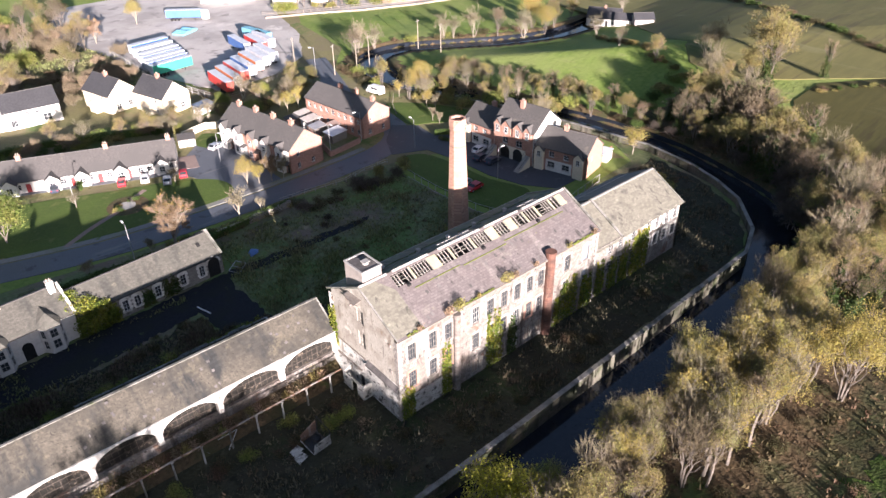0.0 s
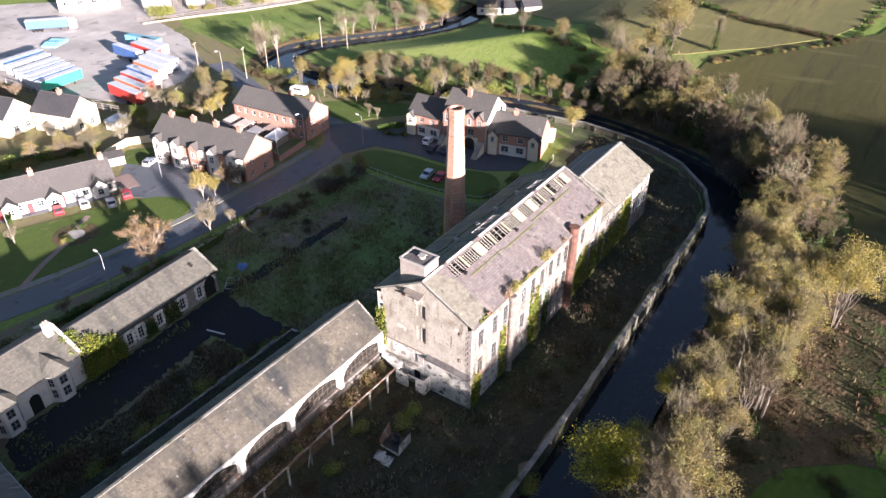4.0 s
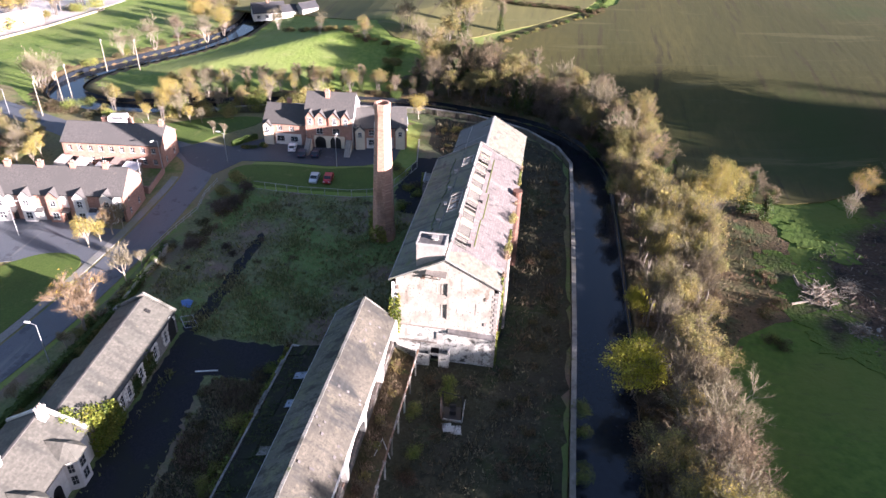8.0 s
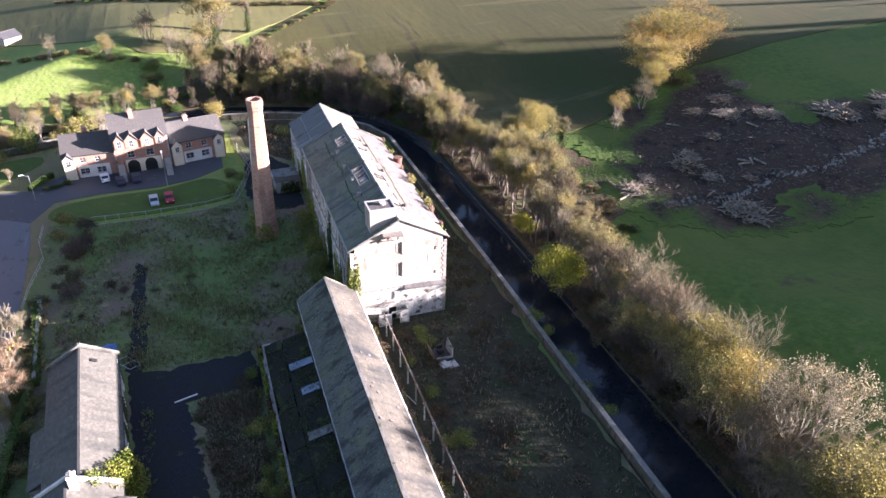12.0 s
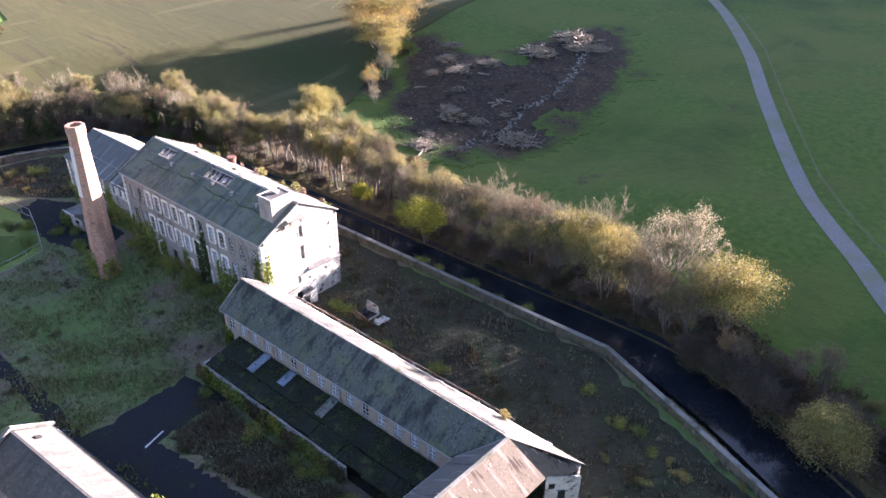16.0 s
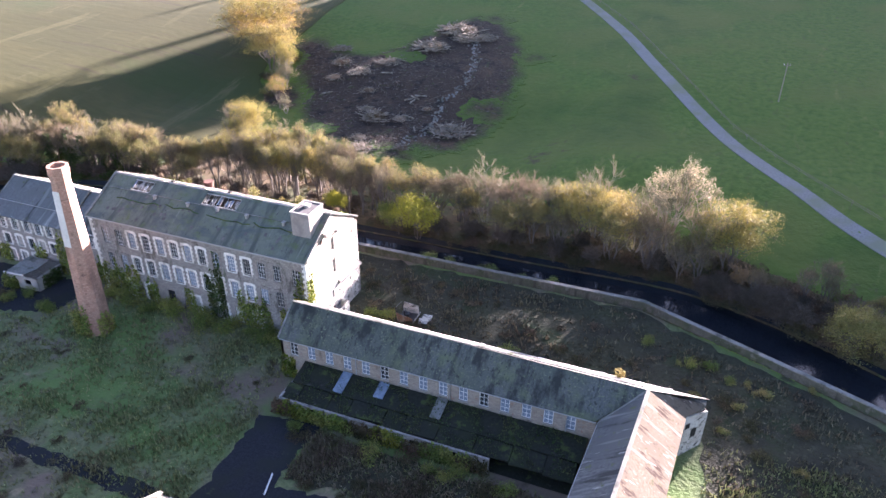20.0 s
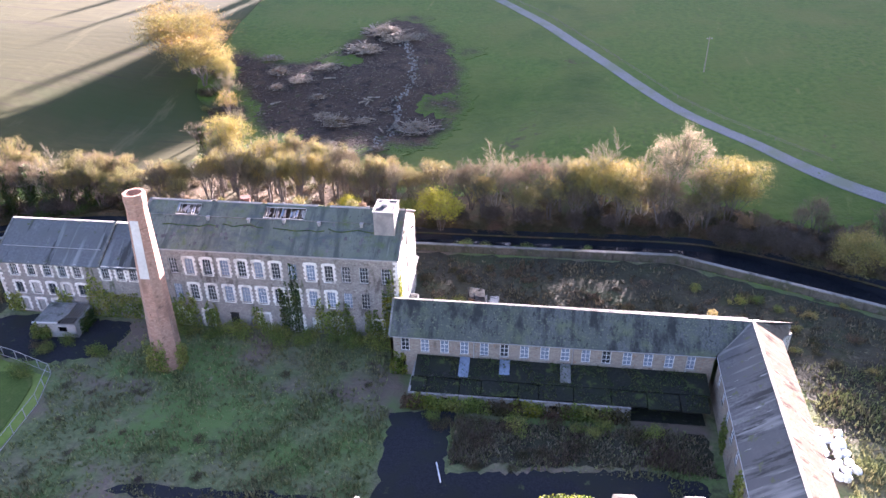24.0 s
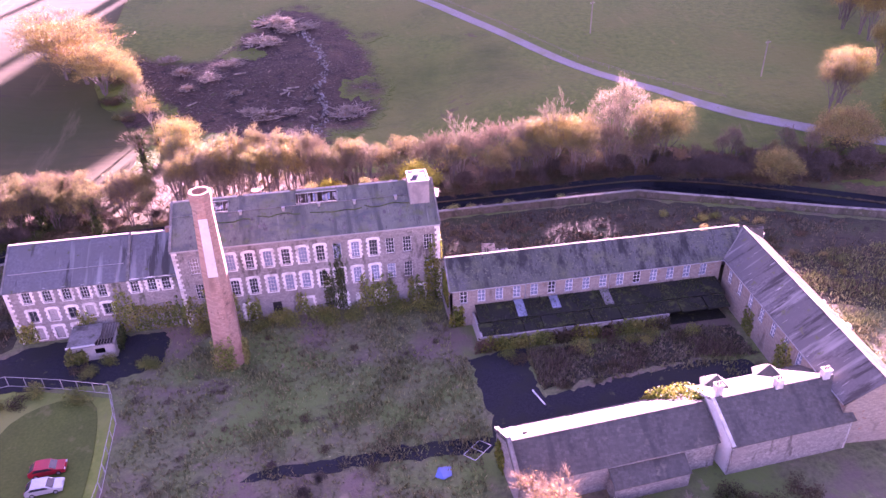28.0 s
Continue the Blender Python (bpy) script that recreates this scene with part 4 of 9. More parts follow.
sheet("lawn_court", smooth([(93, 121.5), (98, 119.5), (99.8, 110), (100.2, 100), (103, 91), (99, 86), (92.5, 86), (90.2, 93), (89.3, 104), (89.8, 116)], 3, True), 0.1, M_LAWN, "mown lawn beside the parking court", category="lawn")
sheet("lawn_verge", smooth([(107, 136), (112, 133), (121, 126), (126, 128), (121, 142), (112, 152), (108.5, 146)], 3, True), 0.1, M_LAWN, "mown lawn with a young tree by the river", category="lawn")
sheet("lawn_corner", smooth([(96, 139), (100.3, 141), (101.2, 149), (98, 152), (95.5, 147)], 3, True), 0.1, M_LAWN, "small round lawn at the road bend", category="lawn")
sheet("lawn_cottage", [(59, 163), (64, 167.5), (70, 163), (66, 158), (62, 156)], 0.1, M_LAWN, "small lawn beside the cottages", category="lawn")
sheet("road_depot", ragged([(62, 300), (70, 246), (75, 215), (82, 192), (104, 196), (117, 205), (131, 230), (140, 262), (146, 300), (110, 330), (80, 330)], 0.25, 3, 9), 0.12, M_DEPOT, "pale concrete lorry yard", category="yard")
sheet("road_works", [(134, 264), (150, 251), (166, 243), (190, 234), (230, 226), (300, 300), (200, 380), (140, 330)], 0.09, M_DEPOT, "pale concrete works yard beyond the meadow", category="yard")
drape("road_far", ribbon(smooth([(90, -190), (62, -145), (40, -115), (21.6, -84), (4.5, -50), (-12, -21.5), (-20, -9.6), (-28.8, 1.6), (-37, 12.3), (-48, 23), (-75, 44), (-120, 70)], 6), 3.4), 0.1, M_LANE, "pale farm lane across the shade-darkened meadow", "road", 3.0)
sheet("pavement_pool", ragged([(30.6, 86.6), (39.3, 87.6), (38.6, 100), (39.4, 105.4), (15.5, 103.8), (1, 102.6), (-1, 96), (6, 94.5), (16, 95.6), (31, 97.5)], 0.22, 0.7, 5), 0.07, M_YARDASPH, "wet black asphalt among the weeds", category="yard")
sheet("pavement_track", ragged([(39.0, 102.9), (48, 102.6), (58, 102.9), (69, 103.2), (71, 104.2), (69.5, 105.2), (58, 105.0), (48, 105.1), (39.2, 105.6)], 0.25, 1.2, 15), 0.065, M_YARDASPH, "overgrown black track across the yard", category="yard")
sheet("pavement_annex", ragged([(84, 72), (104, 71.5), (112, 76), (110, 81.5), (92, 83), (84, 80)], 0.25, 0.8, 6), 0.06, M_YARDASPH, "dark asphalt behind the mill annex", category="yard")

# river wall
wm = MB()
WALL = [(-75, 73.5), (-47, 61.6), (-39, 58.4), (-24.5, 52), (-5, 43.6), (20, 43.9), (50, 44), (80, 44.6), (112.4, 45.5), (121, 48.9), (130, 57), (134, 64), (137, 72), (138.8, 85), (136.8, 100), (133.4, 122), (128, 136)]
wall_along(wm, WALL, 0.55, -3.2, 1.35)
solid("wall_river", wm, M_QUAY, "weathered grey concrete river wall", "wall", kind="structure")
wc = MB()
wall_along(wc, WALL, 0.75, 1.354, 1.5)
solid("trim_coping", wc, M_CONC, "pale worn coping along the river wall", "coping", kind="structure")
for k, (a, b) in enumerate(zip(WALL, WALL[1:])):
    n = int(math.hypot(b[0] - a[0], b[1] - a[1]) // 5)
    for i in range(n):
        x, y = a[0] + (b[0] - a[0]) * (i + 0.5) / n, a[1] + (b[1] - a[1]) * (i + 0.5) / n
        bt = MB().box(-0.3, -0.45, -0.2, 0.3, 0.45, 1.352)
        solid("wall_buttress", bt, M_QUAY, "concrete buttress of the river wall", "buttress", pose(x, y, 0, 0, 0, math.degrees(math.atan2(b[1] - a[1], b[0] - a[0]))), kind="structure")


# ---- windows and doors shared by the buildings ----
SHARED = {}


def shared(key, make):
    if key not in SHARED:
        SHARED[key] = make()
    return SHARED[key]


def window(parent, m, w, h, bars=(1, 1), frame_mat=None, pane_mat=None, quoins=None, th=0.06, arch=0.0, sill=False, name="window"):
    """A window in the plane y = 0 of m, looking along -y: frame with glazing bars, pane, and a stone surround where there is one."""
    frame_mat, pane_mat = frame_mat or M_FRAME, pane_mat or M_GLASS

    def frame_mesh():
        mb = MB()
        t = th
        mb.box(-w / 2, 0.1, 0, -w / 2 + t, 0.18, h).box(w / 2 - t, 0.1, 0, w / 2, 0.18, h)
        mb.box(-w / 2 + t, 0.1, 0, w / 2 - t, 0.18, t).box(-w / 2 + t, 0.1, h - t, w / 2 - t, 0.18, h)
        for i in range(1, bars[0] + 1):
            x = -w / 2 + w * i / (bars[0] + 1)
            mb.box(x - t / 2.5, 0.105, t, x + t / 2.5, 0.175, h - t)
        for i in range(1, bars[1] + 1):
            z = h * i / (bars[1] + 1)
            mb.box(-w / 2 + t, 0.108, z - t / 2.5, w / 2 - t, 0.172, z + t / 2.5)
        return mb.mesh("window", frame_mat)

    def pane_mesh():
        return MB().box(-w / 2 + 0.02, 0.13, 0.02, w / 2 - 0.02, 0.15, h - 0.02).mesh("pane", pane_mat)

    def surround_mesh():
        """Toothed stone dressing up both jambs and over the head, in one piece."""
        left, k, z = [], 0, -0.1
        while z < h - 0.02:
            q, z1 = (0.46 if k % 2 else 0.29), min(z + 0.36, h)
            left += [(-w / 2, z, -w / 2 - q, z), (-w / 2, z1, -w / 2 - q, z1)]
            z, k = z + 0.36, k + 1
        head = []
        for i in range(7):
            u = -1 + 2 * i / 6
            lift = arch * (1 - u * u)
            head.append((u * w / 2, h + lift * 0.6, u * (w / 2 + 0.34), h + 0.4 + lift))
        line = left + head + [(-a, b, -c, d) for a, b, c, d in left[::-1]]
        v = [p for a, b, c, d in line for p in ((a, -0.05, b), (c, -0.05, d), (a, 0.1, b), (c, 0.1, d))]
        f = [t for i in range(0, 4 * len(line) - 4, 4) for t in ((i, i + 1, i + 5, i + 4), (i + 1, i + 3, i + 7, i + 5), (i + 2, i, i + 4, i + 6))]
        return MB().add(v, f).mesh("surround", quoins)

    key = (round(w, 2), round(h, 2), bars, frame_mat.name, pane_mat.name, th)
    ob = part(name, shared(("f", *key), frame_mesh), None, parent, at=m)
    part("pane", shared(("p", *key), pane_mesh), None, ob)
    if quoins:
        part("surround", shared(("q", round(w, 2), round(h, 2), quoins.name, arch), surround_mesh), None, ob)
        part("sill", shared(("qs", round(w, 2), quoins.name), lambda: MB().box(-w / 2 - 0.25, -0.12, -0.2, w / 2 + 0.25, 0.1, -0.1).mesh("sill", quoins)), None, ob)
    elif sill:
        part("sill", shared(("s", round(w, 2)), lambda: MB().box(-w / 2 - 0.08, -0.08, -0.1, w / 2 + 0.08, 0.1, 0).mesh("sill", M_KERB)), None, ob)
    return ob


def door(parent, m, w, h, material, label=""):
    def leaf():
        mb = MB().box(-w / 2, 0.1, 0, w / 2, 0.16, h)
        for z0, z1 in ((0.15, h * 0.45), (h * 0.52, h - 0.15)):
            mb.box(-w / 2 + 0.12, 0.085, z0, -0.05, 0.1, z1).box(0.05, 0.085, z0, w / 2 - 0.12, 0.1, z1)
        return mb.mesh("door", material)

    ob = part("door", shared(("door", round(w, 2), round(h, 2), material.name), leaf), None, parent, label, m)
    part("door_frame", shared(("dframe", round(w, 2), round(h, 2)), lambda: MB().box(-w / 2 - 0.08, 0.02, 0, -w / 2, 0.2, h).box(w / 2, 0.02, 0, w / 2 + 0.08, 0.2, h).box(-w / 2 - 0.08, 0.02, h, w / 2 + 0.08, 0.2, h + 0.08).mesh("door_frame", M_FRAME)), None, ob)
    return ob


FRONT = lambda x, z, y=0.0: pose(x, y, z)
BACK = lambda x, z, w: pose(x, w, z, 0, 0, 180)
LEFT = lambda y, z, x=0.0: pose(x, y, z, 0, 0, -90)
RIGHT = lambda y, z, length: pose(length, y, z, 0, 0, 90)


def leaf_cards(n, centre, size, scale, rng, flat=None):
    """n small folded leaves in an ellipsoid round centre."""
    p = rng.normal(size=(n, 3))
    p /= np.linalg.norm(p, axis=1)[:, None]
    p = p * (rng.random(n) ** 0.4)[:, None] * np.array(size) + np.array(centre)
    a, b = rng.normal(size=(n, 3)), rng.normal(size=(n, 3))
    a /= np.linalg.norm(a, axis=1)[:, None]
    b -= (a * b).sum(1)[:, None] * a
    b /= np.linalg.norm(b, axis=1)[:, None]
    s = (scale * (0.6 + 0.8 * rng.random(n)))[:, None]
    return p, a * s, b * s * 0.7


def cards_to(mb, p, a, b):
    k, n = len(mb.v), len(p)
    v = np.stack([p - a, p - b, p + a, p + b], 1).reshape(-1, 3)
    mb.v += [tuple(q) for q in v.tolist()]
    mb.f += [(k + 4 * i, k + 4 * i + 1, k + 4 * i + 2, k + 4 * i + 3) for i in range(n)]
    return mb


def creeper(parent, m, w, h, n, material, seed, name="ivy", label="", ragged=0.45, depth=0.25, leaf=0.16):
    """Ivy on a wall in the plane y = 0 of m: leaves over w by h with a ragged outline and a few stems."""
    rng = np.random.default_rng(seed)
    mb = MB()
    cols = 9
    tops = h * (1 - ragged * rng.random(cols))
    for i in range(cols):
        k = n // cols
        x = (rng.random(k) - 0.5) * w / cols * 1.7 + (i + 0.5) / cols * w - w / 2
        z = tops[i] * rng.random(k) ** 0.9
        x *= 0.55 + 0.45 * np.clip(1.25 - z / h, 0, 1) ** 0.5
        p = np.stack([x, -depth * rng.random(k) - 0.02, z], -1)
        _, a, b = leaf_cards(k, (0, 0, 0), (1, 1, 1), leaf, rng)
        cards_to(mb, p, a, b)
    for i in range(5):
        x = (rng.random() - 0.5) * w * 0.6
        mb.tube((x, -0.04, 0), (x + rng.normal() * 0.3, -0.04, h * 0.7), 0.04, 0.015, 4)
    return part(name, mb, material, parent, label, m)


# ---- the mill: local x east, y north ----
def build_mill():
    L, W, E, R = 40.5, 15.4, 14.4, 18.5
    mill = thing("mill_building", pose(40.5, 56, 0), "derelict three-storey rubble-stone linen mill with a broken slate roof", "mill")
    nx = [37.6, 34.9, 32.3, 29.5, 26.7, 24.0, 21.4, 18.7, 16.1, 13.3, 10.5, 7.9, 5.2, 1.9]
    sx = [2.3, 5.9, 8.7, 13.8, 16.6, 19.4, 22.1, 24.8, 27.2, 33.2, 37.7]
    ww, hh = 1.3, 2.7
    rows = ((9.75, hh), (5.1, hh))
    low = [3.5, 9.9, 13.3, 16.1, 21.5, 26.5, 30.8, 34.9]
    slow = [13.8, 16.6, 19.4, 22.1, 24.8, 27.2, 33.2]
    n_holes = [(L - x - ww / 2, L - x + ww / 2, z, z + h) for x in nx for z, h in rows] + [(L - x - 0.7, L - x + 0.7, 0.2, 3.0) for x in low]
    s_holes = [(x - ww / 2, x + ww / 2, z, z + h) for x in sx for z, h in rows] + [(x - 0.65, x + 0.65, 0.6, 3.2) for x in slow]
    w = MB()
    w.panel((L, W, 0), (-1, 0, 0), (0, 0, 1), L, E, 0.6, n_holes)
    part("wall", w, M_STONE_N, mill, "grey rubble wall with white quoined window surrounds")
    w = MB()
    w.panel((0, 0, 0), (1, 0, 0), (0, 0, 1), L, E, 0.6, s_holes)
    part("wall", w, M_STONE, mill, "weather-stained rubble river wall of the mill")
    # west gable: upper whitewash, lower peeling paint, with loading doors
    g = MB()
    g.panel((0, W - 0.001, 6.3), (0, -1, 0), (0, 0, 1), W, E - 6.3, 0.6, [(W - 8.75, W - 7.55, 2.0, 4.4), (W - 8.75, W - 7.55, 6.1, 8.1)])
    g.slab([(0, W, E), (0, 0, E), (0, W / 2, R - 0.05)], (0.6, 0, 0))
    part("gable", g, M_WHITEWASH, mill, "flaking whitewashed west gable with two loading doors")
    g = MB()
    g.panel((-0.03, W, 0), (0, -1, 0), (0, 0, 1), W, 6.3, 0.63, [(W - 9.6, W - 8.3, 0, 2.5)])
    part("gable", g, M_FLAKE, mill, "peeling white-painted base of the west gable")
    g = MB()
    g.slab([(L, 0, 0), (L, W, 0), (L, W, E), (L, W / 2, R - 0.05), (L, 0, E)], (-0.6, 0, 0))
    part("gable", g, M_STONE, mill)
    # loading doors, beam and ledges of the gable
    for z, h in ((8.3, 2.4), (12.4, 2.0)):
        part("loading_door", MB().box(0.12, 7.56, z, 0.28, 8.74, z + h).box(0.08, 8.1, z, 0.12, 8.2, z + h), M_WHITEWASH, mill, "pale weathered loading door")
        # black strip that paints the shade beside the loading door
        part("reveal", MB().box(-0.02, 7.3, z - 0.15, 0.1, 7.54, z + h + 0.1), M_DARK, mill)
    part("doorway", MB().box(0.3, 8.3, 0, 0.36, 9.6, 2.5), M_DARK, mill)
    hoist = MB().beam((-1.4, 8.2, 16.0), (0.3, 8.2, 16.0), 0.25, 0.3).beam((-1.2, 8.2, 15.9), (-0.05, 8.2, 15.0), 0.12, 0.12)
    hoist.slab([(-1.3, 7.4, 16.15), (0, 7.4, 16.4), (0, 10.4, 16.4), (-0.7, 10.4, 16.15)], (0, 0, 0.1))
    part("hoist_beam", hoist, M_TIMBER, mill, "timber hoist beam and canopy")
    part("ledge", MB().slab([(-0.6, 0.1, 5.6), (0, 0.1, 6.1), (0, 7.0, 6.3), (-0.6, 7.0, 5.8)], (0, 0, 0.14)), M_FELT, mill, "dark lean-to flashing across the gable")
    part("ledge", MB().box(-0.16, 7.4, 6.2, 0, 15.3, 6.36), M_TIMBER, mill)
    part("ledge", MB().box(-0.2, 8.6, 3.4, 0, 15.3, 3.62), M_TIMBER, mill)
    part("vent", MB().box(-0.2, 7.7, 4.2, 0, 8.7, 5.6).box(-0.24, 7.85, 4.4, -0.2, 8.15, 5.3).box(-0.24, 8.25, 4.4, -0.2, 8.55, 5.3), M_GREYREND, mill, "grey boxed vent with two openings")
    for y, z in ((10.8, 15.2), (9.2, 15.6), (1.6, 12.5), (1.6, 8.0), (14.6, 13.0)):
        part("tie_plate", MB().box(-0.1, y - 0.2, z - 0.3, 0, y + 0.2, z + 0.3), M_RUST, mill)
    porch = MB()
    porch.box(-1.5, 6.6, 0, -1.3, 8.1, 2.5).box(-1.5, 9.5, 0, -1.3, 11.6, 2.2).box(-1.5, 8.1, 2.15, -1.3, 9.5, 2.5).box(-1.3, 11.4, 0, -0.04, 11.6, 2.4).box(-1.3, 6.6, 0, -0.04, 6.8, 2.6)
    porch.slab([(-1.6, 11.2, 2.5), (-0.04, 11.2, 2.9), (-0.04, 14.8, 3.2), (-1.0, 14.6, 2.9)], (0, 0, 0.12))
    part("porch", porch, M_FLAKE, mill, "roofless white-rendered porch remains")
    # quoins at the corners
    for cx, cy, sx_, sy_ in ((0, 0, 1, 1), (0, W, 1, -1), (L, W, -1, -1), (L, 0, -1, 1)):
        for k in range(int((E - 0.3) / 0.46)):
            a, b = (0.75, 0.45) if k % 2 else (0.45, 0.75)
            stone = M_QUOIN if cy else M_STONE_N
            part("quoin", shared(("quoin", k % 2) if cy else ("quoin", k % 2, "plain"), lambda: MB().box(-0.05, -0.05, 0.02, a, b, 0.44).mesh("quoin", stone)), None, mill, at=Matrix.Translation((cx, cy, 0.46 * k)) @ Matrix.Diagonal((sx_, sy_, 1, 1)))
    # floors and inner walls keep it dark inside
    fl = MB()
    for z in (4.4, 9.0):
        fl.box(0.7, 0.7, z, L - 0.7, W - 0.7, z + 0.25)
    part("floor_slab", fl, M_TIMBER, mill)
    rng = random.Random(4)
    for i, x in enumerate(nx):
        for z, h in rows:
            boarded = i == 0 and z > 9
            window(mill, BACK(x, z, W), ww, h, (2, 3), M_FRAME if rng.random() < 0.6 else M_GRIMY, M_TIMBER if boarded else (M_GLASS if rng.random() < 0.55 else M_BLUEGLASS), M_QUOIN if i not in (0, 1, 8, 11, 12, 13) or z < 9 and i == 8 else M_STONE_N, arch=0.12)
    for i, x in enumerate(low):
        if i in (2, 5):
            door(mill, BACK(x, 0.2, W), 1.4, 2.8, M_DARK if i == 5 else M_FLAKE)
        else:
            window(mill, BACK(x, 0.2, W), 1.4, 2.8, (1, 1), M_FLAKE, M_FLAKE if i % 2 else M_GREYREND, M_QUOIN, arch=0.1)
    for i, x in enumerate(sx):
        for z, h in rows:
            blank = i == 10
            window(mill, FRONT(x, z), ww, h, (2, 2), M_SOOTFRAME if rng.random() < 0.7 else M_OLDFRAME, M_BLUEGLASS if blank else M_GLASS, M_BRICK if i in (0, 2, 7) and z < 9 else M_STONE_N, th=0.05, arch=0.12)
    for i, x in enumerate(slow):
        window(mill, FRONT(x, 0.6), 1.3, 2.6, (1, 0), M_FLAKE, M_FLAKE if i in (1, 3) else M_BUFFBRICK, M_STONE_N, arch=0.2)
    part("render_patch", MB().box(1.4, -0.025, 0.2, 8.4, 0, 3.6), M_FLAKE, mill, "peeling white paint at the wall base")
    # brick stacks on the river wall
    for x, m_, top, rad in ((9.95, M_STONE, 13.6, 0.5), (28.7, M_TURRET, 15.4, 0.78)):
        st = MB()
        st.tube((x, -0.35, 0), (x, -0.35, top - 0.5), rad, rad * 0.95, 12)
        st.tube((x, -0.35, top - 0.5), (x, -0.35, top), rad * 1.08, rad * 1.12, 12)
        part("stair_turret", st, m_, mill, "round brick turret on the river wall")
    # roof slopes
    half = math.hypot(W / 2 + 0.35, R - E + 0.16)
    sv = Vector((0, W / 2 + 0.35, R - E + 0.16)).normalized()
    nv = Vector((0, -sv.y, sv.z))
    holes = []
    x = 4.9
    rr = random.Random(7)
    while x < L - 3.2:
        wd = rr.choice((2.3, 3.0, 3.8))
        holes.append((x, min(x + wd, L - 2.8), half - 2.5, half - 0.5))
        x += wd + rr.choice((0.25, 0.3, 1.6))
    r = MB().panel((-0.15, -0.35, E - 0.16), (1, 0, 0), sv, L + 0.3, half, 0.16, holes)
    part("roof", r, M_SLATE_S, mill, "mauve slate river-side slope with stripped skylights")
    nh = [(4.9, 8.6, half - 2.7, half - 0.7), (19.0, 25.4, half - 2.7, half - 0.7)]
    r = MB().panel((L + 0.15, W + 0.35, E - 0.16), (-1, 0, 0), nv, L + 0.3, half, 0.16, nh)
    part("roof", r, M_SLATE_N, mill, "moss-streaked green slate yard slope")
    # stripped skylights: rafters and battens over the void
    up = Vector((0, -sv.z, sv.y))
    for a, b, c, d in holes:
        bt = MB()
        k = max(2, int((b - a) / 0.5))
        for i in range(k + 1):
            xx = a + (b - a) * i / k - 0.15
            o = Vector((xx, -0.35, E - 0.16))
            if rr.random() < 0.85:
                part("rafter", shared("rafter", lambda: MB().beam(sv * (c - d) / 2, sv * (d - c) / 2, 0.085, 0.12).mesh("rafter", M_BATTEN)), None, mill, at=Matrix.Translation(o + sv * (c + d) / 2 + up * -0.1))
        for i in range(4):
            o = Vector((-0.15, -0.35, E - 0.16)) + sv * (c + (d - c) * (i + 0.5) / 4)
            if rr.random() < 0.6:
                part("batten", MB().beam(o + Vector((a, 0, 0)), o + Vector((a + (b - a) * rr.uniform(0.4, 1), 0, 0)), 0.05, 0.04), M_BATTEN, mill)
    for (a0, a1) in zip([h[1] for h in holes], [h[0] for h in holes[1:]] + [L - 1.5]):
        o = Vector((-0.15, -0.35, E - 0.16)) + up * 0.02
        rim = MB().slab([o + sv * (half - 2.5) + Vector((a0, 0, 0)), o + sv * (half - 2.5) + Vector((a1, 0, 0)), o + sv * (half - 0.5) + Vector((a1, 0, 0)), o + sv * (half - 0.5) + Vector((a0, 0, 0))], up * 0.03)
        part("skylight_board", rim, M_LICHEN, mill, "lichen-yellow boards between the skylights")
    upn = Vector((0, sv.z, sv.y))
    on = Vector((L + 0.15, W + 0.35, E - 0.16))
    for a, b, c, d in nh:
        k = int((b - a) / 0.36)
        frame_ = MB()
        for p0, p1 in ((c, c), (d, d)):
            frame_.beam(on + nv * p0 + Vector((-a, 0, 0)), on + nv * p1 + Vector((-b, 0, 0)), 0.1, 0.1)
        part("skylight_frame", frame_, M_OLDFRAME, mill, "white frame of a broken skylight")
        for i in range(k + 1):
            o = on + Vector((-(a + (b - a) * i / k), 0, 0))
            if rr.random() < 0.8:
                lo_, hi_ = (c, d) if rr.random() < 0.65 else (c + rr.uniform(0, 0.8), d - rr.uniform(0, 0.7))
                part("glazing_bar", MB().beam(o + nv * lo_, o + nv * hi_ + Vector((rr.uniform(-0.1, 0.1), 0, 0)), 0.06, 0.06), M_OLDFRAME if i % 3 else M_TIMBER, mill)
            if i < k and rr.random() < 0.72:
                s0, s1 = c + rr.uniform(0, 0.9), d - rr.uniform(0, 0.9)
                w_ = (b - a) / k - 0.1
                q = o + upn * -0.03 + Vector((-0.05, 0, 0))
                part("pane", MB().slab([q + nv * s0, q + nv * (s1 - rr.uniform(0, 0.3)), q + nv * s1 + Vector((-w_, 0, 0)), q + nv * (s0 + rr.uniform(0, 0.3)) + Vector((-w_, 0, 0))], upn * 0.012), M_BLUEGLASS if rr.random() < 0.5 else M_TANK, mill)
    for a0, a1 in ((0.2, 4.9), (8.6, 19.0), (25.4, L - 4.2)):
        o = on + upn * 0.02
        band = MB().slab([o + nv * (half - 2.9) + Vector((-a0, 0, 0)), o + nv * (half - 0.3) + Vector((-a0, 0, 0)), o + nv * (half - 0.3) + Vector((-a1, 0, 0)), o + nv * (half - 2.9) + Vector((-a1, 0, 0))], upn * -0.07)
        part("roof_band", band, M_SLATE_N, mill, "raised dark slate band below the ridge")
    part("flashing", MB().beam(on + nv * (half - 3.0) + Vector((-0.3, 0, 0.08)), on + nv * (half - 3.0) + Vector((-L + 4, 0, 0.08)), 0.14, 0.06), M_CONC, mill)
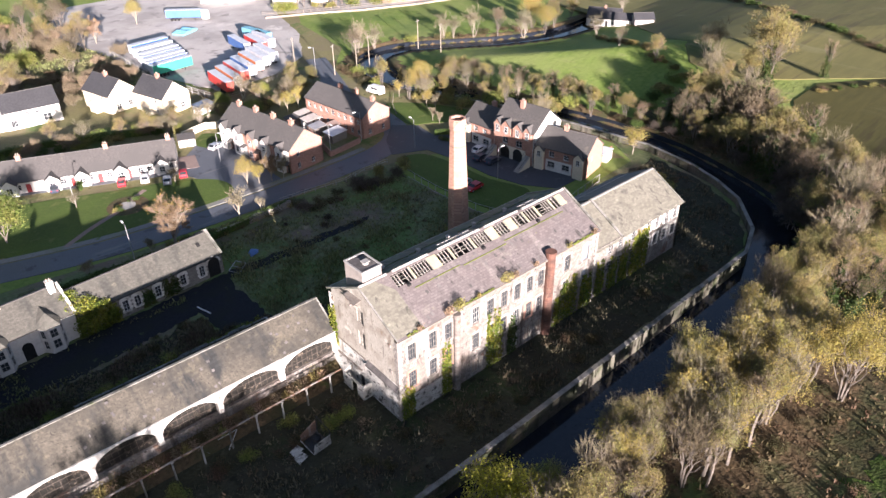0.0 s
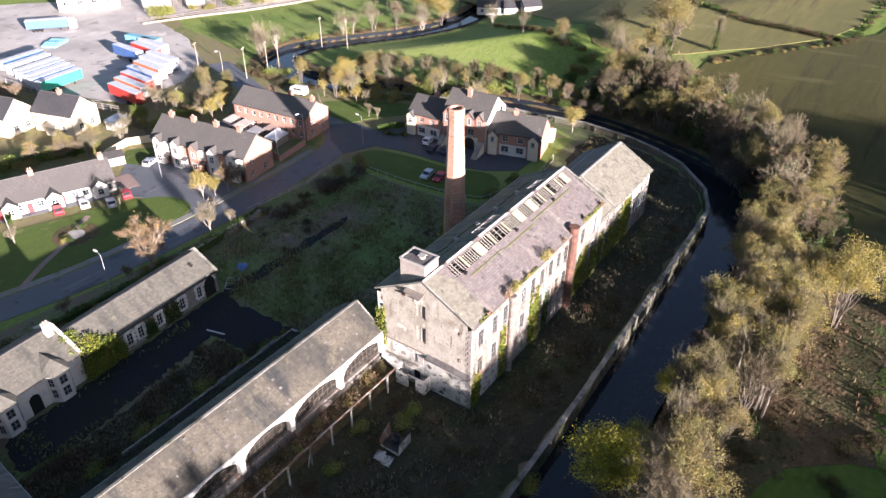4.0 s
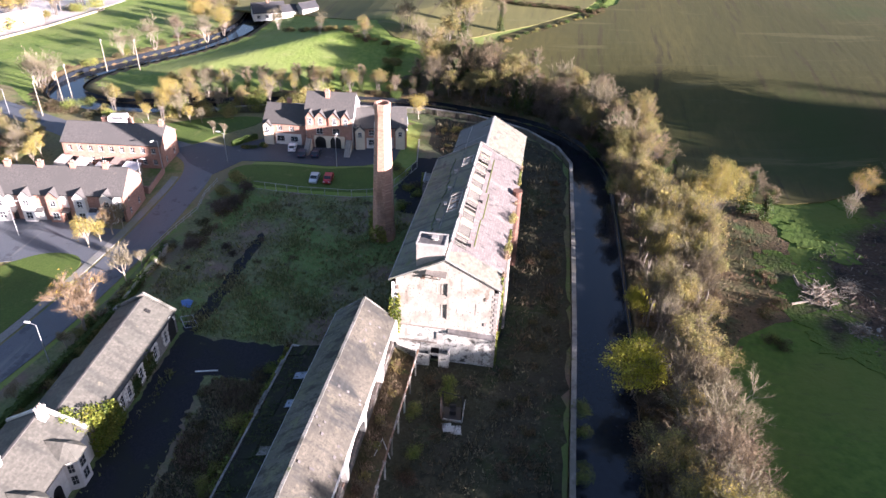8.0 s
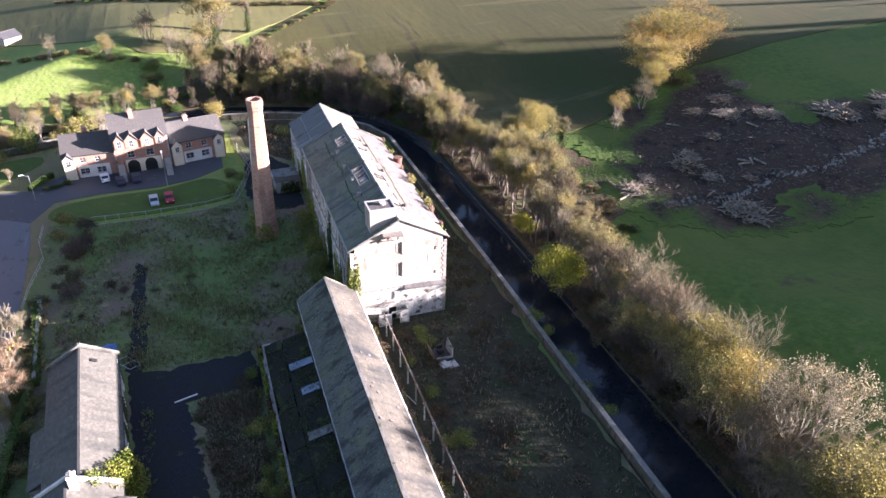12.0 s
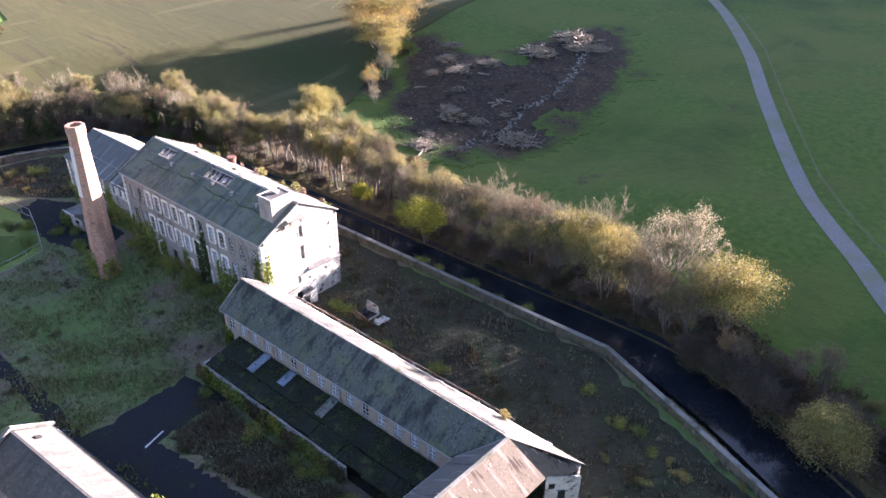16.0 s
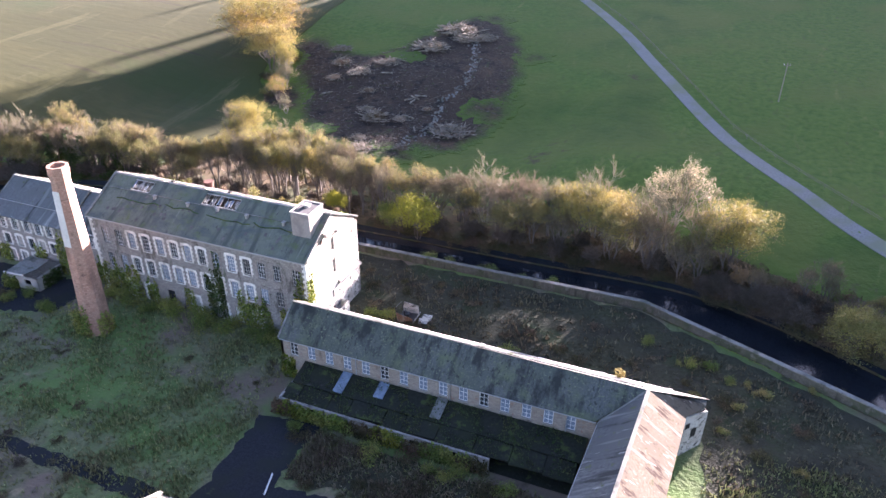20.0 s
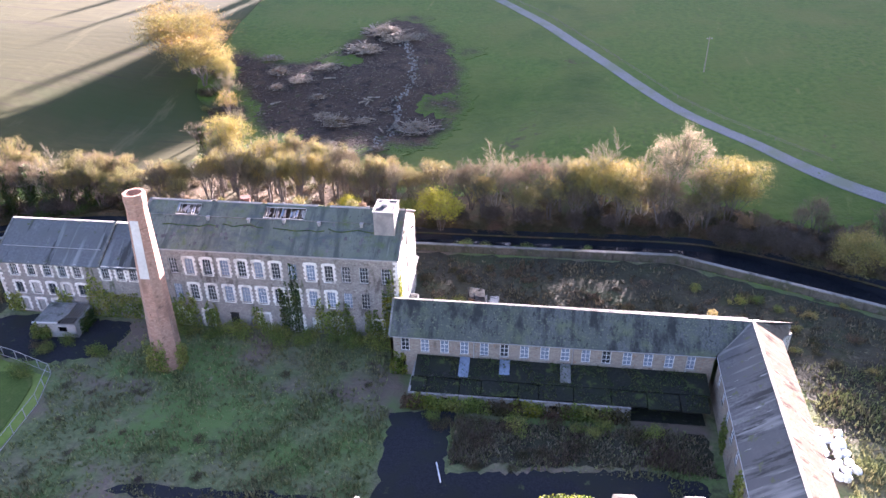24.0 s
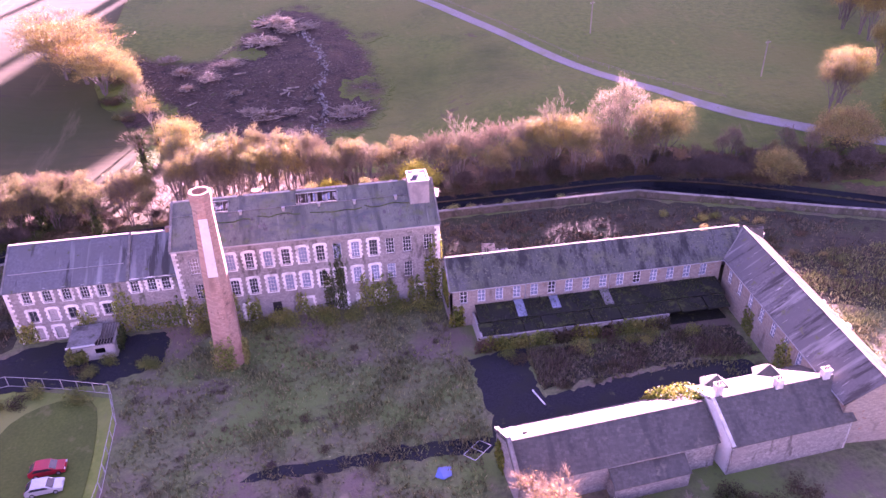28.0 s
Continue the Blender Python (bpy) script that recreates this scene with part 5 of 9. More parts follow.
    # slipped courses and moss lines on the slopes
    for a0, a1, v, lift in ((7, 15, half - 3.6, 0.05), (15.5, 24, half - 3.9, 0.05), (24, 37, half - 3.4, 0.05)):
        o = Vector((-0.15, -0.35, E - 0.16)) + up * 0.03 + sv * v
        mb = MB().beam(o + Vector((a0, 0, 0)), o + Vector((a1, 0, 0)), 0.16, 0.07)
        part("moss_line", mb, M_MOSS, mill, "moss along a slipped slate course")
    for a0, a1, v in ((3.5, 12, half - 4.6), (13, 19.5, half - 4.4), (21, 29, half - 4.7), (29.5, 37.5, half - 4.4)):
        mb = MB()
        o = on + upn * 0.03
        pts = [o + nv * (v + rr.uniform(-0.25, 0.25)) + Vector((-(a0 + (a1 - a0) * i / 7), 0, 0)) for i in range(8)]
        for p, q in zip(pts, pts[1:]):
            mb.beam(p, q, 0.14, 0.12)
        part("moss_line", mb, M_DKIVY, mill, "ragged mossy edge of slipped slates")
    for x, v in ((10.5, half - 3.5), (17, half - 3.6), (28, half - 3.6), (34.5, half - 3.5), (22.5, half - 3.4)):
        o = on + nv * v + Vector((-x, 0, 0))
        part("roof_vent", MB().box(-0.18, -0.2, -0.05, 0.18, 0.25, 0.5).box(-0.26, -0.28, 0.5, 0.26, 0.33, 0.58), M_GREYREND, mill, at=Matrix.Translation(o))
    for x, v in ((6.3, half - 2.9), (20, half - 3.0), (31.5, half - 3.1)):
        o = Vector((x, -0.35, E - 0.16)) + sv * v
        part("roof_vent", MB().box(-0.25, -0.2, -0.05, 0.25, 0.25, 0.3), M_DARK, mill, at=Matrix.Translation(o))
    tile = lambda: MB().slab([(0, -0.22, -0.06), (0.84, -0.22, -0.06), (0.84, 0, 0.1), (0, 0, 0.1)], (0, 0, 0.05)).slab([(0, 0, 0.1), (0.84, 0, 0.1), (0.84, 0.22, -0.06), (0, 0.22, -0.06)], (0, 0, 0.05)).mesh("ridge_tile", M_KERB)
    for i in range(int(L / 0.9)):
        if rr.random() < 0.94:
            part("ridge_tile", shared("ridge_tile", tile), None, mill, at=pose(i * 0.9, W / 2, R))
    part("gutter", MB().box(-0.1, W + 0.3, E - 0.35, L + 0.1, W + 0.5, E - 0.2), M_KERB, mill, "pale stone eaves gutter")
    part("gutter", MB().box(-0.1, -0.48, E - 0.36, L + 0.1, -0.3, E - 0.2), M_TIMBER, mill)
    for x0, x1 in ((1.5, 4.2), (11.5, 17), (34, 38.6)):
        part("gutter_moss", leaf_strip(x0, x1, -0.4, E - 0.12, int(x0 * 10)), M_MOSS, mill, "moss and weeds along the eaves")
    for y0, z0, y1, z1 in ((-0.35, E - 0.1, W / 2, R + 0.04), (W + 0.35, E - 0.1, W / 2, R + 0.04)):
        part("verge", MB().beam((-0.1, y0, z0), (-0.1, y1, z1), 0.24, 0.12), M_CONC, mill)
        part("verge", MB().beam((L, y0, z0 + 0.06), (L, y1, z1 + 0.06), 0.4, 0.18), M_CONC, mill)
    # cement patch at the west end and slipped slates
    o = Vector((-0.15, -0.35, E - 0.16)) + up * 0.012
    part("cement_patch", MB().slab([o + sv * 0.3, o + sv * 0.3 + Vector((4.4, 0, 0)), o + sv * (half - 2.6) + Vector((4.4, 0, 0)), o + sv * (half - 0.3) + Vector((2.6, 0, 0)), o + sv * (half - 0.3)], up * 0.012), M_SLATE_B2, mill, "buff cement-washed end of the slope")
    slip = lambda: MB().slab([(0, 0, 0), (0.42, 0.02, 0), (0.4, 0.6, 0), (0.02, 0.58, 0)], (0, 0, 0.02)).mesh("slate", M_FELT)
    tilt = math.degrees(math.atan2(sv.z, sv.y))
    for i in range(26):
        p = o + sv * rr.uniform(0.4, half - 3.2) + Vector((rr.uniform(5, L - 1), 0, 0.02))
        part("slate", shared("slate", slip), None, mill, at=pose(*p, tilt, 0, 0) @ pose(0, 0, 0, 0, 0, rr.uniform(-14, 14)))
    for i in range(34):
        p = on + nv * rr.uniform(0.3, half - 3.4) + Vector((-rr.uniform(1, L - 1), 0, 0.03))
        part("slate", shared("slate", slip), None, mill, at=pose(*p, tilt, 0, 180) @ pose(0, 0, 0, 0, 0, rr.uniform(-20, 20)))
    for i, (x, k, r_) in enumerate(((8.6, 500, 0.8), (10.4, 700, 1.1), (3.6, 200, 0.5), (19.5, 600, 1.2), (21.2, 300, 0.7), (33.0, 250, 0.6), (39.0, 260, 0.6), (14.0, 160, 0.5), (25.5, 160, 0.5))):
        sd = np.random.default_rng(300 + i)
        sp = MB()
        cards_to(sp, *leaf_cards(k // 2, (x, -0.35, E + r_ * 0.5), (r_, r_ * 0.6, r_ * 0.9), 0.11, sd))
        for j in range(14):
            sp.tube((x + 0.2 * sd.normal(), -0.3, E - 0.2), (x + r_ * 0.7 * sd.normal(), -0.35 + 0.4 * sd.normal(), E + r_ * (0.7 + 0.8 * sd.random())), 0.025, 0.008, 3)
        part("eaves_shrub", sp, M_LEAFB if i % 2 else M_TWIGRED, mill, "shrub rooted in the eaves gutter")
    # water tank house on the roof
    tk = MB().box(0.9, 8.0, 15.4, 4.0, 12.0, 20.0)
    tank = part("tank_house", tk, M_TANK, mill, "square cement-rendered tank house on the roof")
    top = MB()
    for x0, y0, x1, y1 in ((0.8, 7.9, 4.1, 8.15), (0.8, 11.85, 4.1, 12.1), (0.8, 8.15, 1.05, 11.85), (3.85, 8.15, 4.1, 11.85)):
        top.box(x0, y0, 20.0, x1, y1, 20.16)
    part("coping", top, M_KERB, tank)
    part("tank_lid", MB().box(1.05, 8.15, 20.004, 3.85, 11.85, 20.06), M_FELT, tank, "dark patched felt top")
    part("vent_cap", MB().tube((2.6, 9.6, 20.06), (2.6, 9.6, 20.4), 0.45, 0.4, 10).box(2.1, 9.1, 20.4, 3.1, 10.1, 20.48), M_KERB, tank)
    # ivy
    creeper(mill, FRONT(1.3, 0), 2.2, 6.5, 700, M_IVY, 1, label="ivy at the foot of the corner")
    creeper(mill, FRONT(8.2, 0), 1.8, 10, 800, M_IVY, 2)
    creeper(mill, FRONT(17.5, 0), 3.4, 11, 1500, M_IVY, 3, label="tall bright ivy on the river wall")
    creeper(mill, FRONT(21.2, 0), 2.0, 8, 700, M_DKIVY, 4)
    creeper(mill, FRONT(33.5, 0), 5.5, 8.5, 1800, M_IVY, 5, label="bright ivy climbing the river wall")
    creeper(mill, FRONT(38.6, 0), 3.0, 8, 900, M_IVY, 6)
    creeper(mill, BACK(1.4, 0, W), 2.6, 12.5, 1300, M_IVY, 7, label="tall ivy at the mill corner")
    creeper(mill, LEFT(15.0, 4.5, -0.02), 1.8, 8.0, 700, M_IVY, 8)
    for i, (x, ww_, h_, n_) in enumerate(((4.2, 2.6, 5.5, 700), (9.2, 4.0, 6.5, 1100), (12.0, 2.6, 7, 700), (16.2, 1.6, 13.5, 900), (18.0, 1.8, 10, 700), (22.6, 2.0, 4.5, 400), (30.2, 2.2, 5, 500), (34.0, 3.4, 6.5, 900), (37.0, 3.0, 7, 800), (39.6, 2.5, 6, 600))):
        creeper(mill, BACK(x, 0, W), ww_, h_, n_, M_DKIVY if i in (3, 4) else M_LEAFG, 20 + i)
    return mill


def leaf_strip(x0, x1, y, z, seed):
    rng = np.random.default_rng(seed + 50)
    n = int((x1 - x0) * 60)
    p = np.stack([x0 + (x1 - x0) * rng.random(n), y + 0.25 * rng.random(n), z + 0.22 * rng.random(n) ** 2], -1)
    _, a, b = leaf_cards(n, (0, 0, 0), (1, 1, 1), 0.12, rng)
    return cards_to(MB(), p, a, b)


build_mill()


def build_annex():
    L, W, E, R = 25.2, 14.2, 9.7, 13.7
    ax = thing("mill_annex", pose(81.0, 56.4, 0), "lower stone mill annex with a buff slate roof", "mill")
    nx = [22.2, 19.3, 16.5, 13.9, 11.4, 6.6, 4.1, 2.0]
    sx = [4.4, 7.2, 10.8, 15.3, 17.8, 20.6, 23.2]
    ww, hh = 1.25, 1.9
    nh = [(L - x - ww / 2, L - x + ww / 2, 7.3, 7.3 + hh) for x in nx] + [(L - x - ww / 2, L - x + ww / 2, 3.9, 3.9 + hh) for x in nx[:5]] + [(L - x - ww / 2, L - x + ww / 2, 0.6, 2.6) for x in nx[:3]]
    sh = [(x - ww / 2, x + ww / 2, z, z + hh) for x in sx for z in (7.3, 3.9)]
    part("wall", MB().panel((L, W, 0), (-1, 0, 0), (0, 0, 1), L, E, 0.6, nh), M_STONE_N, ax)
    part("wall", MB().panel((0, 0, 0), (1, 0, 0), (0, 0, 1), L, E, 0.6, sh), M_STONE, ax)
    part("gable", MB().slab([(L, 0, 0), (L, W, 0), (L, W, E), (L, W / 2, R - 0.05), (L, 0, E)], (-0.6, 0, 0)), M_STONE, ax)
    part("floor_slab", MB().box(0.1, 0.7, 3.2, L - 0.7, W - 0.7, 3.4).box(0.1, 0.7, 6.6, L - 0.7, W - 0.7, 6.8), M_TIMBER, ax)
    for x in nx:
        window(ax, BACK(x, 7.3, W), ww, hh, (2, 2), M_FRAME, M_GLASS, M_QUOIN, arch=0.12)
    for i, x in enumerate(nx[:5]):
        window(ax, BACK(x, 3.9, W), ww, hh, (1, 1), M_FLAKE, M_GREYREND if i % 2 else M_GLASS, M_QUOIN, arch=0.16)
    for x in nx[:3]:
        window(ax, BACK(x, 0.6, W), ww, 2.0, (1, 1), M_FLAKE, M_GREYREND, M_QUOIN, arch=0.1)
    for x in sx:
        for z in (7.3, 3.9):
            window(ax, FRONT(x, z), ww, hh, (2, 2), M_OLDFRAME, M_GLASS, M_QUOIN if x > 14 else M_STONE_N, arch=0.12)
    half = math.hypot(W / 2 + 0.3, R - E + 0.14)
    sv = Vector((0, W / 2 + 0.3, R - E + 0.14)).normalized()
    for a, b, up in ((-0.0, 7.2, -0.12), (7.5, L + 0.15, 0.0)):
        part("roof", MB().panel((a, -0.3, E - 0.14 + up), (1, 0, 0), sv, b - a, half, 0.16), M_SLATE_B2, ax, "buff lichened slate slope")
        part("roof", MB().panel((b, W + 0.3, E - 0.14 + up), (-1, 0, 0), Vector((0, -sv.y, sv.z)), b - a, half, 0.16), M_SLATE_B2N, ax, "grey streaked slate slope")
    for y0, y1 in ((-0.3, W / 2), (W + 0.3, W / 2)):
        part("verge", MB().beam((7.35, y0, E - 0.1), (7.35, y1, R + 0.06), 0.4, 0.3), M_CONC, ax, "stone fire-wall coping across the roof")
        part("verge", MB().beam((L + 0.1, y0, E - 0.1), (L + 0.1, y1, R + 0.05), 0.25, 0.14), M_CONC, ax)
    part("ridge", MB().beam((7.5, W / 2, R + 0.04), (L + 0.1, W / 2, R + 0.04), 0.4, 0.12).beam((0, W / 2, R - 0.08), (7.2, W / 2, R - 0.08), 0.4, 0.12), M_KERB, ax)
    part("chimney_stub", MB().box(1.4, W / 2 - 0.4, R - 0.2, 2.0, W / 2 + 0.4, R + 0.5), M_BRICK, ax)
    part("flashing", MB().beam((8, W - 2.4, 11.2), (L - 0.5, W - 2.4, 11.2), 0.1, 0.05), M_KERB, ax)
    creeper(ax, FRONT(13.2, 0), 5.2, 9.2, 2200, M_IVY, 41, label="thick bright ivy on the annex", ragged=0.15)
    creeper(ax, FRONT(8.8, 0), 2.6, 8.5, 900, M_IVY, 42)
    creeper(ax, FRONT(5.6, 0), 2.4, 7.0, 700, M_IVY, 43)
    creeper(ax, FRONT(2.2, 0), 2.4, 8.0, 700, M_IVY, 44)
    for i, (x, w_, h_, n_) in enumerate(((24, 3, 5, 600), (15, 3, 5.5, 700), (9.2, 3.5, 9.0, 1100), (5.5, 5, 6.5, 1300), (1.5, 3.5, 6, 900))):
        creeper(ax, BACK(x, 0, W), w_, h_, n_, M_LEAFG, 45 + i)
    for k in range(20):
        part("quoin", shared(("quoin", k % 2), lambda: None), None, ax, at=Matrix.Translation((L, W, 0.47 * k)) @ Matrix.Diagonal((-1, -1, 1, 1)))


build_annex()


def build_chimney():
    ch = thing("factory_chimney", pose(73.8, 80.9, 0), "tall octagonal red-brick mill chimney with a white painted panel", "chimney")
    n, off = 8, math.pi / 8
    ring = lambda z, r: [(-0.75 * z / 27.8 + r * math.cos(off + 2 * math.pi * i / n), -0.5 * z / 27.8 + r * math.sin(off + 2 * math.pi * i / n), z) for i in range(n)]
    lv = [(0, 2.35), (1.6, 2.3), (1.8, 2.15), (15.3, 1.75), (25.9, 1.34), (26.0, 1.42), (26.5, 1.42), (26.7, 1.5), (27.8, 1.46), (27.8, 1.08), (20, 1.0)]
    mb = MB()
    faces = [(n * k + i, n * k + (i + 1) % n, n * k + n + (i + 1) % n, n * k + n + i) for k in range(len(lv) - 1) for i in range(n)]
    mb.add([p for z, r in lv for p in ring(z, r)], faces + [tuple(n * (len(lv) - 1) + i for i in range(n))])
    part("shaft", mb, M_CHIMBRICK, ch)
    pn = MB()
    for z0, z1 in ((15.6, 20.0), (20.0, 24.3)):
        r0, r1 = 1.74 - 0.031 * (z0 - 15.3) + 0.02, 1.74 - 0.031 * (z1 - 15.3) + 0.02
        a, b = ring(z0, r0), ring(z1, r1)
        pn.slab([Vector(a[1]), Vector(a[2]), Vector(b[2]), Vector(b[1])][::-1], (0, -0.1, 0))
    part("painted_panel", pn, M_RENDER, ch, "faded white painted sign panel")
    for z in (6, 12.5, 18.5, 23.0):
        bn = MB()
        r = 2.15 - 0.031 * z + 0.04
        a, b = ring(z, r), ring(z + 0.1, r)
        bn.add(a + b, [(i, (i + 1) % n, n + (i + 1) % n, n + i) for i in range(n)])
        part("iron_band", bn, M_RUST, ch)
    creeper(ch, pose(0.4, 2.1, 0, 0, 0, 180), 3.2, 7.0, 900, M_LEAFG, 61, label="ivy round the chimney foot", depth=0.6)
    creeper(ch, pose(-2.1, 0.4, 0, 0, 0, -90), 3.0, 5.0, 700, M_LEAFG, 62, depth=0.6)


build_chimney()


# ---- weaving shed, wing and lean-to ----
def build_shed():
    sh = thing("weaving_shed", pose(0, 71.1, 0), "long single-storey weaving shed with white concrete arches", "shed")
    X0, X1, W, ES, EN, R, RY = -16.0, 40.4, 8.6, 6.9, 7.0, 10.3, 4.4
    wx = [38.3 - 2.786 * i for i in range(16)]
    x0n = -3.7
    nh = [(X1 - x - 0.6, X1 - x + 0.6, 4.35, 6.45) for x in wx if x > x0n + 0.8] + [(0.7, 2.0, 0, 2.9)]
    part("wall", MB().panel((X1, W, 0), (-1, 0, 0), (0, 0, 1), X1 - x0n, EN, 0.45, nh), M_BUFFBRICK, sh, "buff brick courtyard wall")
    for i, x in enumerate(wx):
        if x > x0n + 0.8:
            window(sh, BACK(x, 4.35, W), 1.2, 2.1, (1, 2), M_FRAME, M_BLUEGLASS if i % 5 else M_GLASS, None, th=0.08, sill=True)
    part("dark_opening", MB().box(X1 - 2.0, W - 0.3, 0, X1 - 0.7, W - 0.2, 2.9), M_DARK, sh)
    piers = [40.2, 31.2, 21.9, 13.7, 5.4, -2.8, -11.2]
    spand = MB()
    for a, b in zip(piers, piers[1:]):
        n = 14
        c, hw = (a + b) / 2, (a - b) / 2 - 0.35
        lo = [(c + hw * math.cos(math.pi * i / n), 4.45 + 2.25 * math.sin(math.pi * i / n) ** 0.9) for i in range(n + 1)]
        for (xa, za), (xb, zb) in zip(lo, lo[1:]):
            spand.add([(xb, -0.4, zb), (xa, -0.4, za), (xa, -0.4, 6.9), (xb, -0.4, 6.9), (xb, 0.35, zb), (xa, 0.35, za), (xa, 0.35, 6.95), (xb, 0.35, 6.95)], ((0, 1, 2, 3), (7, 6, 5, 4), (0, 4, 5, 1), (2, 6, 7, 3)))
    for p in piers:
        spand.box(p - 0.36, -0.45, 3.2, p + 0.36, 0.4, 6.95)
    part("arcade", spand, M_GRIMY, sh, "white-painted segmental concrete arches")
    for a, b in zip(piers, piers[1:]):
        c, hw = (a + b) / 2, (a - b) / 2 - 0.36
        gl = MB().box(c - hw, 0.42, 3.2, c + hw, 0.45, 6.7)
        gz = part("glazing", gl, M_GRIME_GLASS, sh, "dark broken glazing in an arch")
        br = MB()
        for i in range(11):
            x = c - hw + 2 * hw * i / 10
            br.box(x - 0.03, 0.34, 3.2, x + 0.03, 0.42, 4.75 + 1.8 * max(0, 1 - ((x - c) / hw) ** 2) ** 0.5)
        for z in (3.25, 4.2, 5.2, 6.1):
            k = hw if z < 4.8 else hw * max(0, 1 - ((z - 4.75) / 1.95) ** 2) ** 0.5
            br.box(c - k, 0.345, z - 0.035, c + k, 0.415, z + 0.035)
        part("glazing_grid", br, M_BARS, gz)
    part("wall", MB().box(X0 + 0.3, 0.0, 0, X1, 0.5, 3.2).box(X0 + 0.3, 0.1, 3.2, -11.6, 0.5, 6.9), M_STONE, sh, "rubble wall below the arches")
    rb = MB()
    rng = random.Random(3)
    for i in range(420):
        x, y = rng.uniform(2, 39), -rng.uniform(0.2, 2.6)
        s = rng.uniform(0.08, 0.3)
        rb.box(-s, -s * 0.7, -s * 0.3, s, s * 0.7, s * 0.6, pose(x, y, max(0.05, 0.9 + y * 0.38), rng.uniform(-25, 25), rng.uniform(-25, 25), rng.uniform(0, 180)))
    tagged(part("rubble", rb, M_CONC, sh, "scattered stone rubble along the shed"), kind="stuff")
    part("bank", MB().slab([(0, -3.2, 0), (X1, -3.2, 0), (X1, 0, 1.6), (0, 0, 1.6)], (0, 0, -0.3)), M_LITTER, sh, "sloping bank of earth and rubble")
    sd = np.random.default_rng(8)
    for i in range(30):
        x, r_ = 1.5 + 37 * (i + sd.random() * 0.7) / 30, 0.6 + 0.7 * sd.random()
        sp = MB()
        cards_to(sp, *leaf_cards(130, (x, -1.2 - sd.random(), 1.4 + 0.5 * r_), (r_, r_, r_), 0.12, sd))
        for j in range(12):
            sp.tube((x + 0.3 * sd.normal(), -1.2, 0.9), (x + r_ * 0.7 * sd.normal(), -1.2 + 0.5 * sd.normal(), 1.6 + r_ * (0.8 + 1.2 * sd.random())), 0.03, 0.008, 3)
        part("bank_shrub", sp, (M_TWIGRED, M_BRAMBLE, M_TWIG, M_LEAFB)[i % 4], sh, "brown shrub on the rubble bank")
    gE = MB().slab([(X1, 0, 0), (X1, W, 0), (X1, W, EN), (X1, RY, R - 0.1), (X1, 0, ES)], (-0.4, 0, 0))
    part("gable", gE, M_STONE_N, sh)
    # roof: the south slope runs on to the hip over the wing's corner
    hip = (X0 - 0.1, -0.22, ES + 0.05)
    part("roof", MB().slab([hip, (X1 + 0.15, -0.22, ES + 0.05), (X1 + 0.15, RY, R), (-8.8, RY + 0.5, R)], (0, 0, -0.15)), M_SLATE_SHED, sh, "lichen-pale slate slope with painted tree-shadow bands above the arches")
    part("roof", MB().slab([(X1 + 0.15, W + 0.3, EN - 0.05), (-3.5, W + 0.3, EN - 0.05), (-8.8, RY + 0.5, R), (X1 + 0.15, RY, R)], (0, 0, -0.15)), M_SLATE_SHN, sh, "dark mossy slate slope over the courtyard")
    for i in range(54):
        part("ridge_tile", shared("shed_tile", lambda: MB().box(-0.86, -0.18, -0.02, 0, 0.18, 0.1).mesh("ridge_tile", M_CONC)), None, sh, at=pose(X1 - 0.9 * i, RY + 0.02, R))
    vg = MB().beam((X1 + 0.1, -0.35, ES), (X1 + 0.1, RY, R + 0.05), 0.25, 0.14).beam((X1 + 0.1, W + 0.3, EN), (X1 + 0.1, RY, R + 0.05), 0.25, 0.14)
    part("verge", vg, M_CONC, sh)
    part("gutter", MB().box(x0n, W + 0.28, EN - 0.2, X1, W + 0.38, EN - 0.1), M_STEEL, sh, "grey eaves gutter")
    for x in (28.6, 15.0, -0.2):
        part("downpipe", MB().tube((x, W + 0.08, 3.4), (x, W + 0.08, EN - 0.15), 0.06, 0.06, 6), M_STEEL, sh)
    for i in range(34):
        x, k = rng.uniform(3, 39), rng.uniform(0.05, 0.95)
        s = rng.uniform(0.15, 0.5)
        a = Vector((0, RY + 0.35, R - ES + 0.05)).normalized()
        o = Vector((x, -0.35, ES - 0.05)) + a * k * 5.5 + Vector((0, -0.02, 0.03))
        part("slate", MB().slab([o, o + Vector((s, 0, 0)), o + Vector((s, 0, 0)) + a * 0.35, o + a * 0.35], (0, -0.01, 0.012)), M_FELT, sh)
    es = np.random.default_rng(17)
    sp = MB()
    cards_to(sp, *leaf_cards(260, (-4.9, -0.1, 7.7), (0.8, 0.6, 0.9), 0.1, es))
    for k in range(16):
        sp.tube((-4.9, -0.1, 6.9), (-4.9 + 0.6 * es.normal(), -0.1 + 0.4 * es.normal(), 7.6 + es.random()), 0.03, 0.01, 3)
    part("eaves_shrub", sp, M_LEAFB, sh, "golden shrub rooted in the eaves")
    creeper(sh, pose(X1 + 0.05, 5.5, 3.0, 0, 0, 90), 4.5, 6.0, 1100, M_IVY, 71, label="bright ivy where shed meets mill")
    creeper(sh, BACK(39.4, 0, W), 2.4, 4.4, 600, M_IVY, 72)


build_shed()


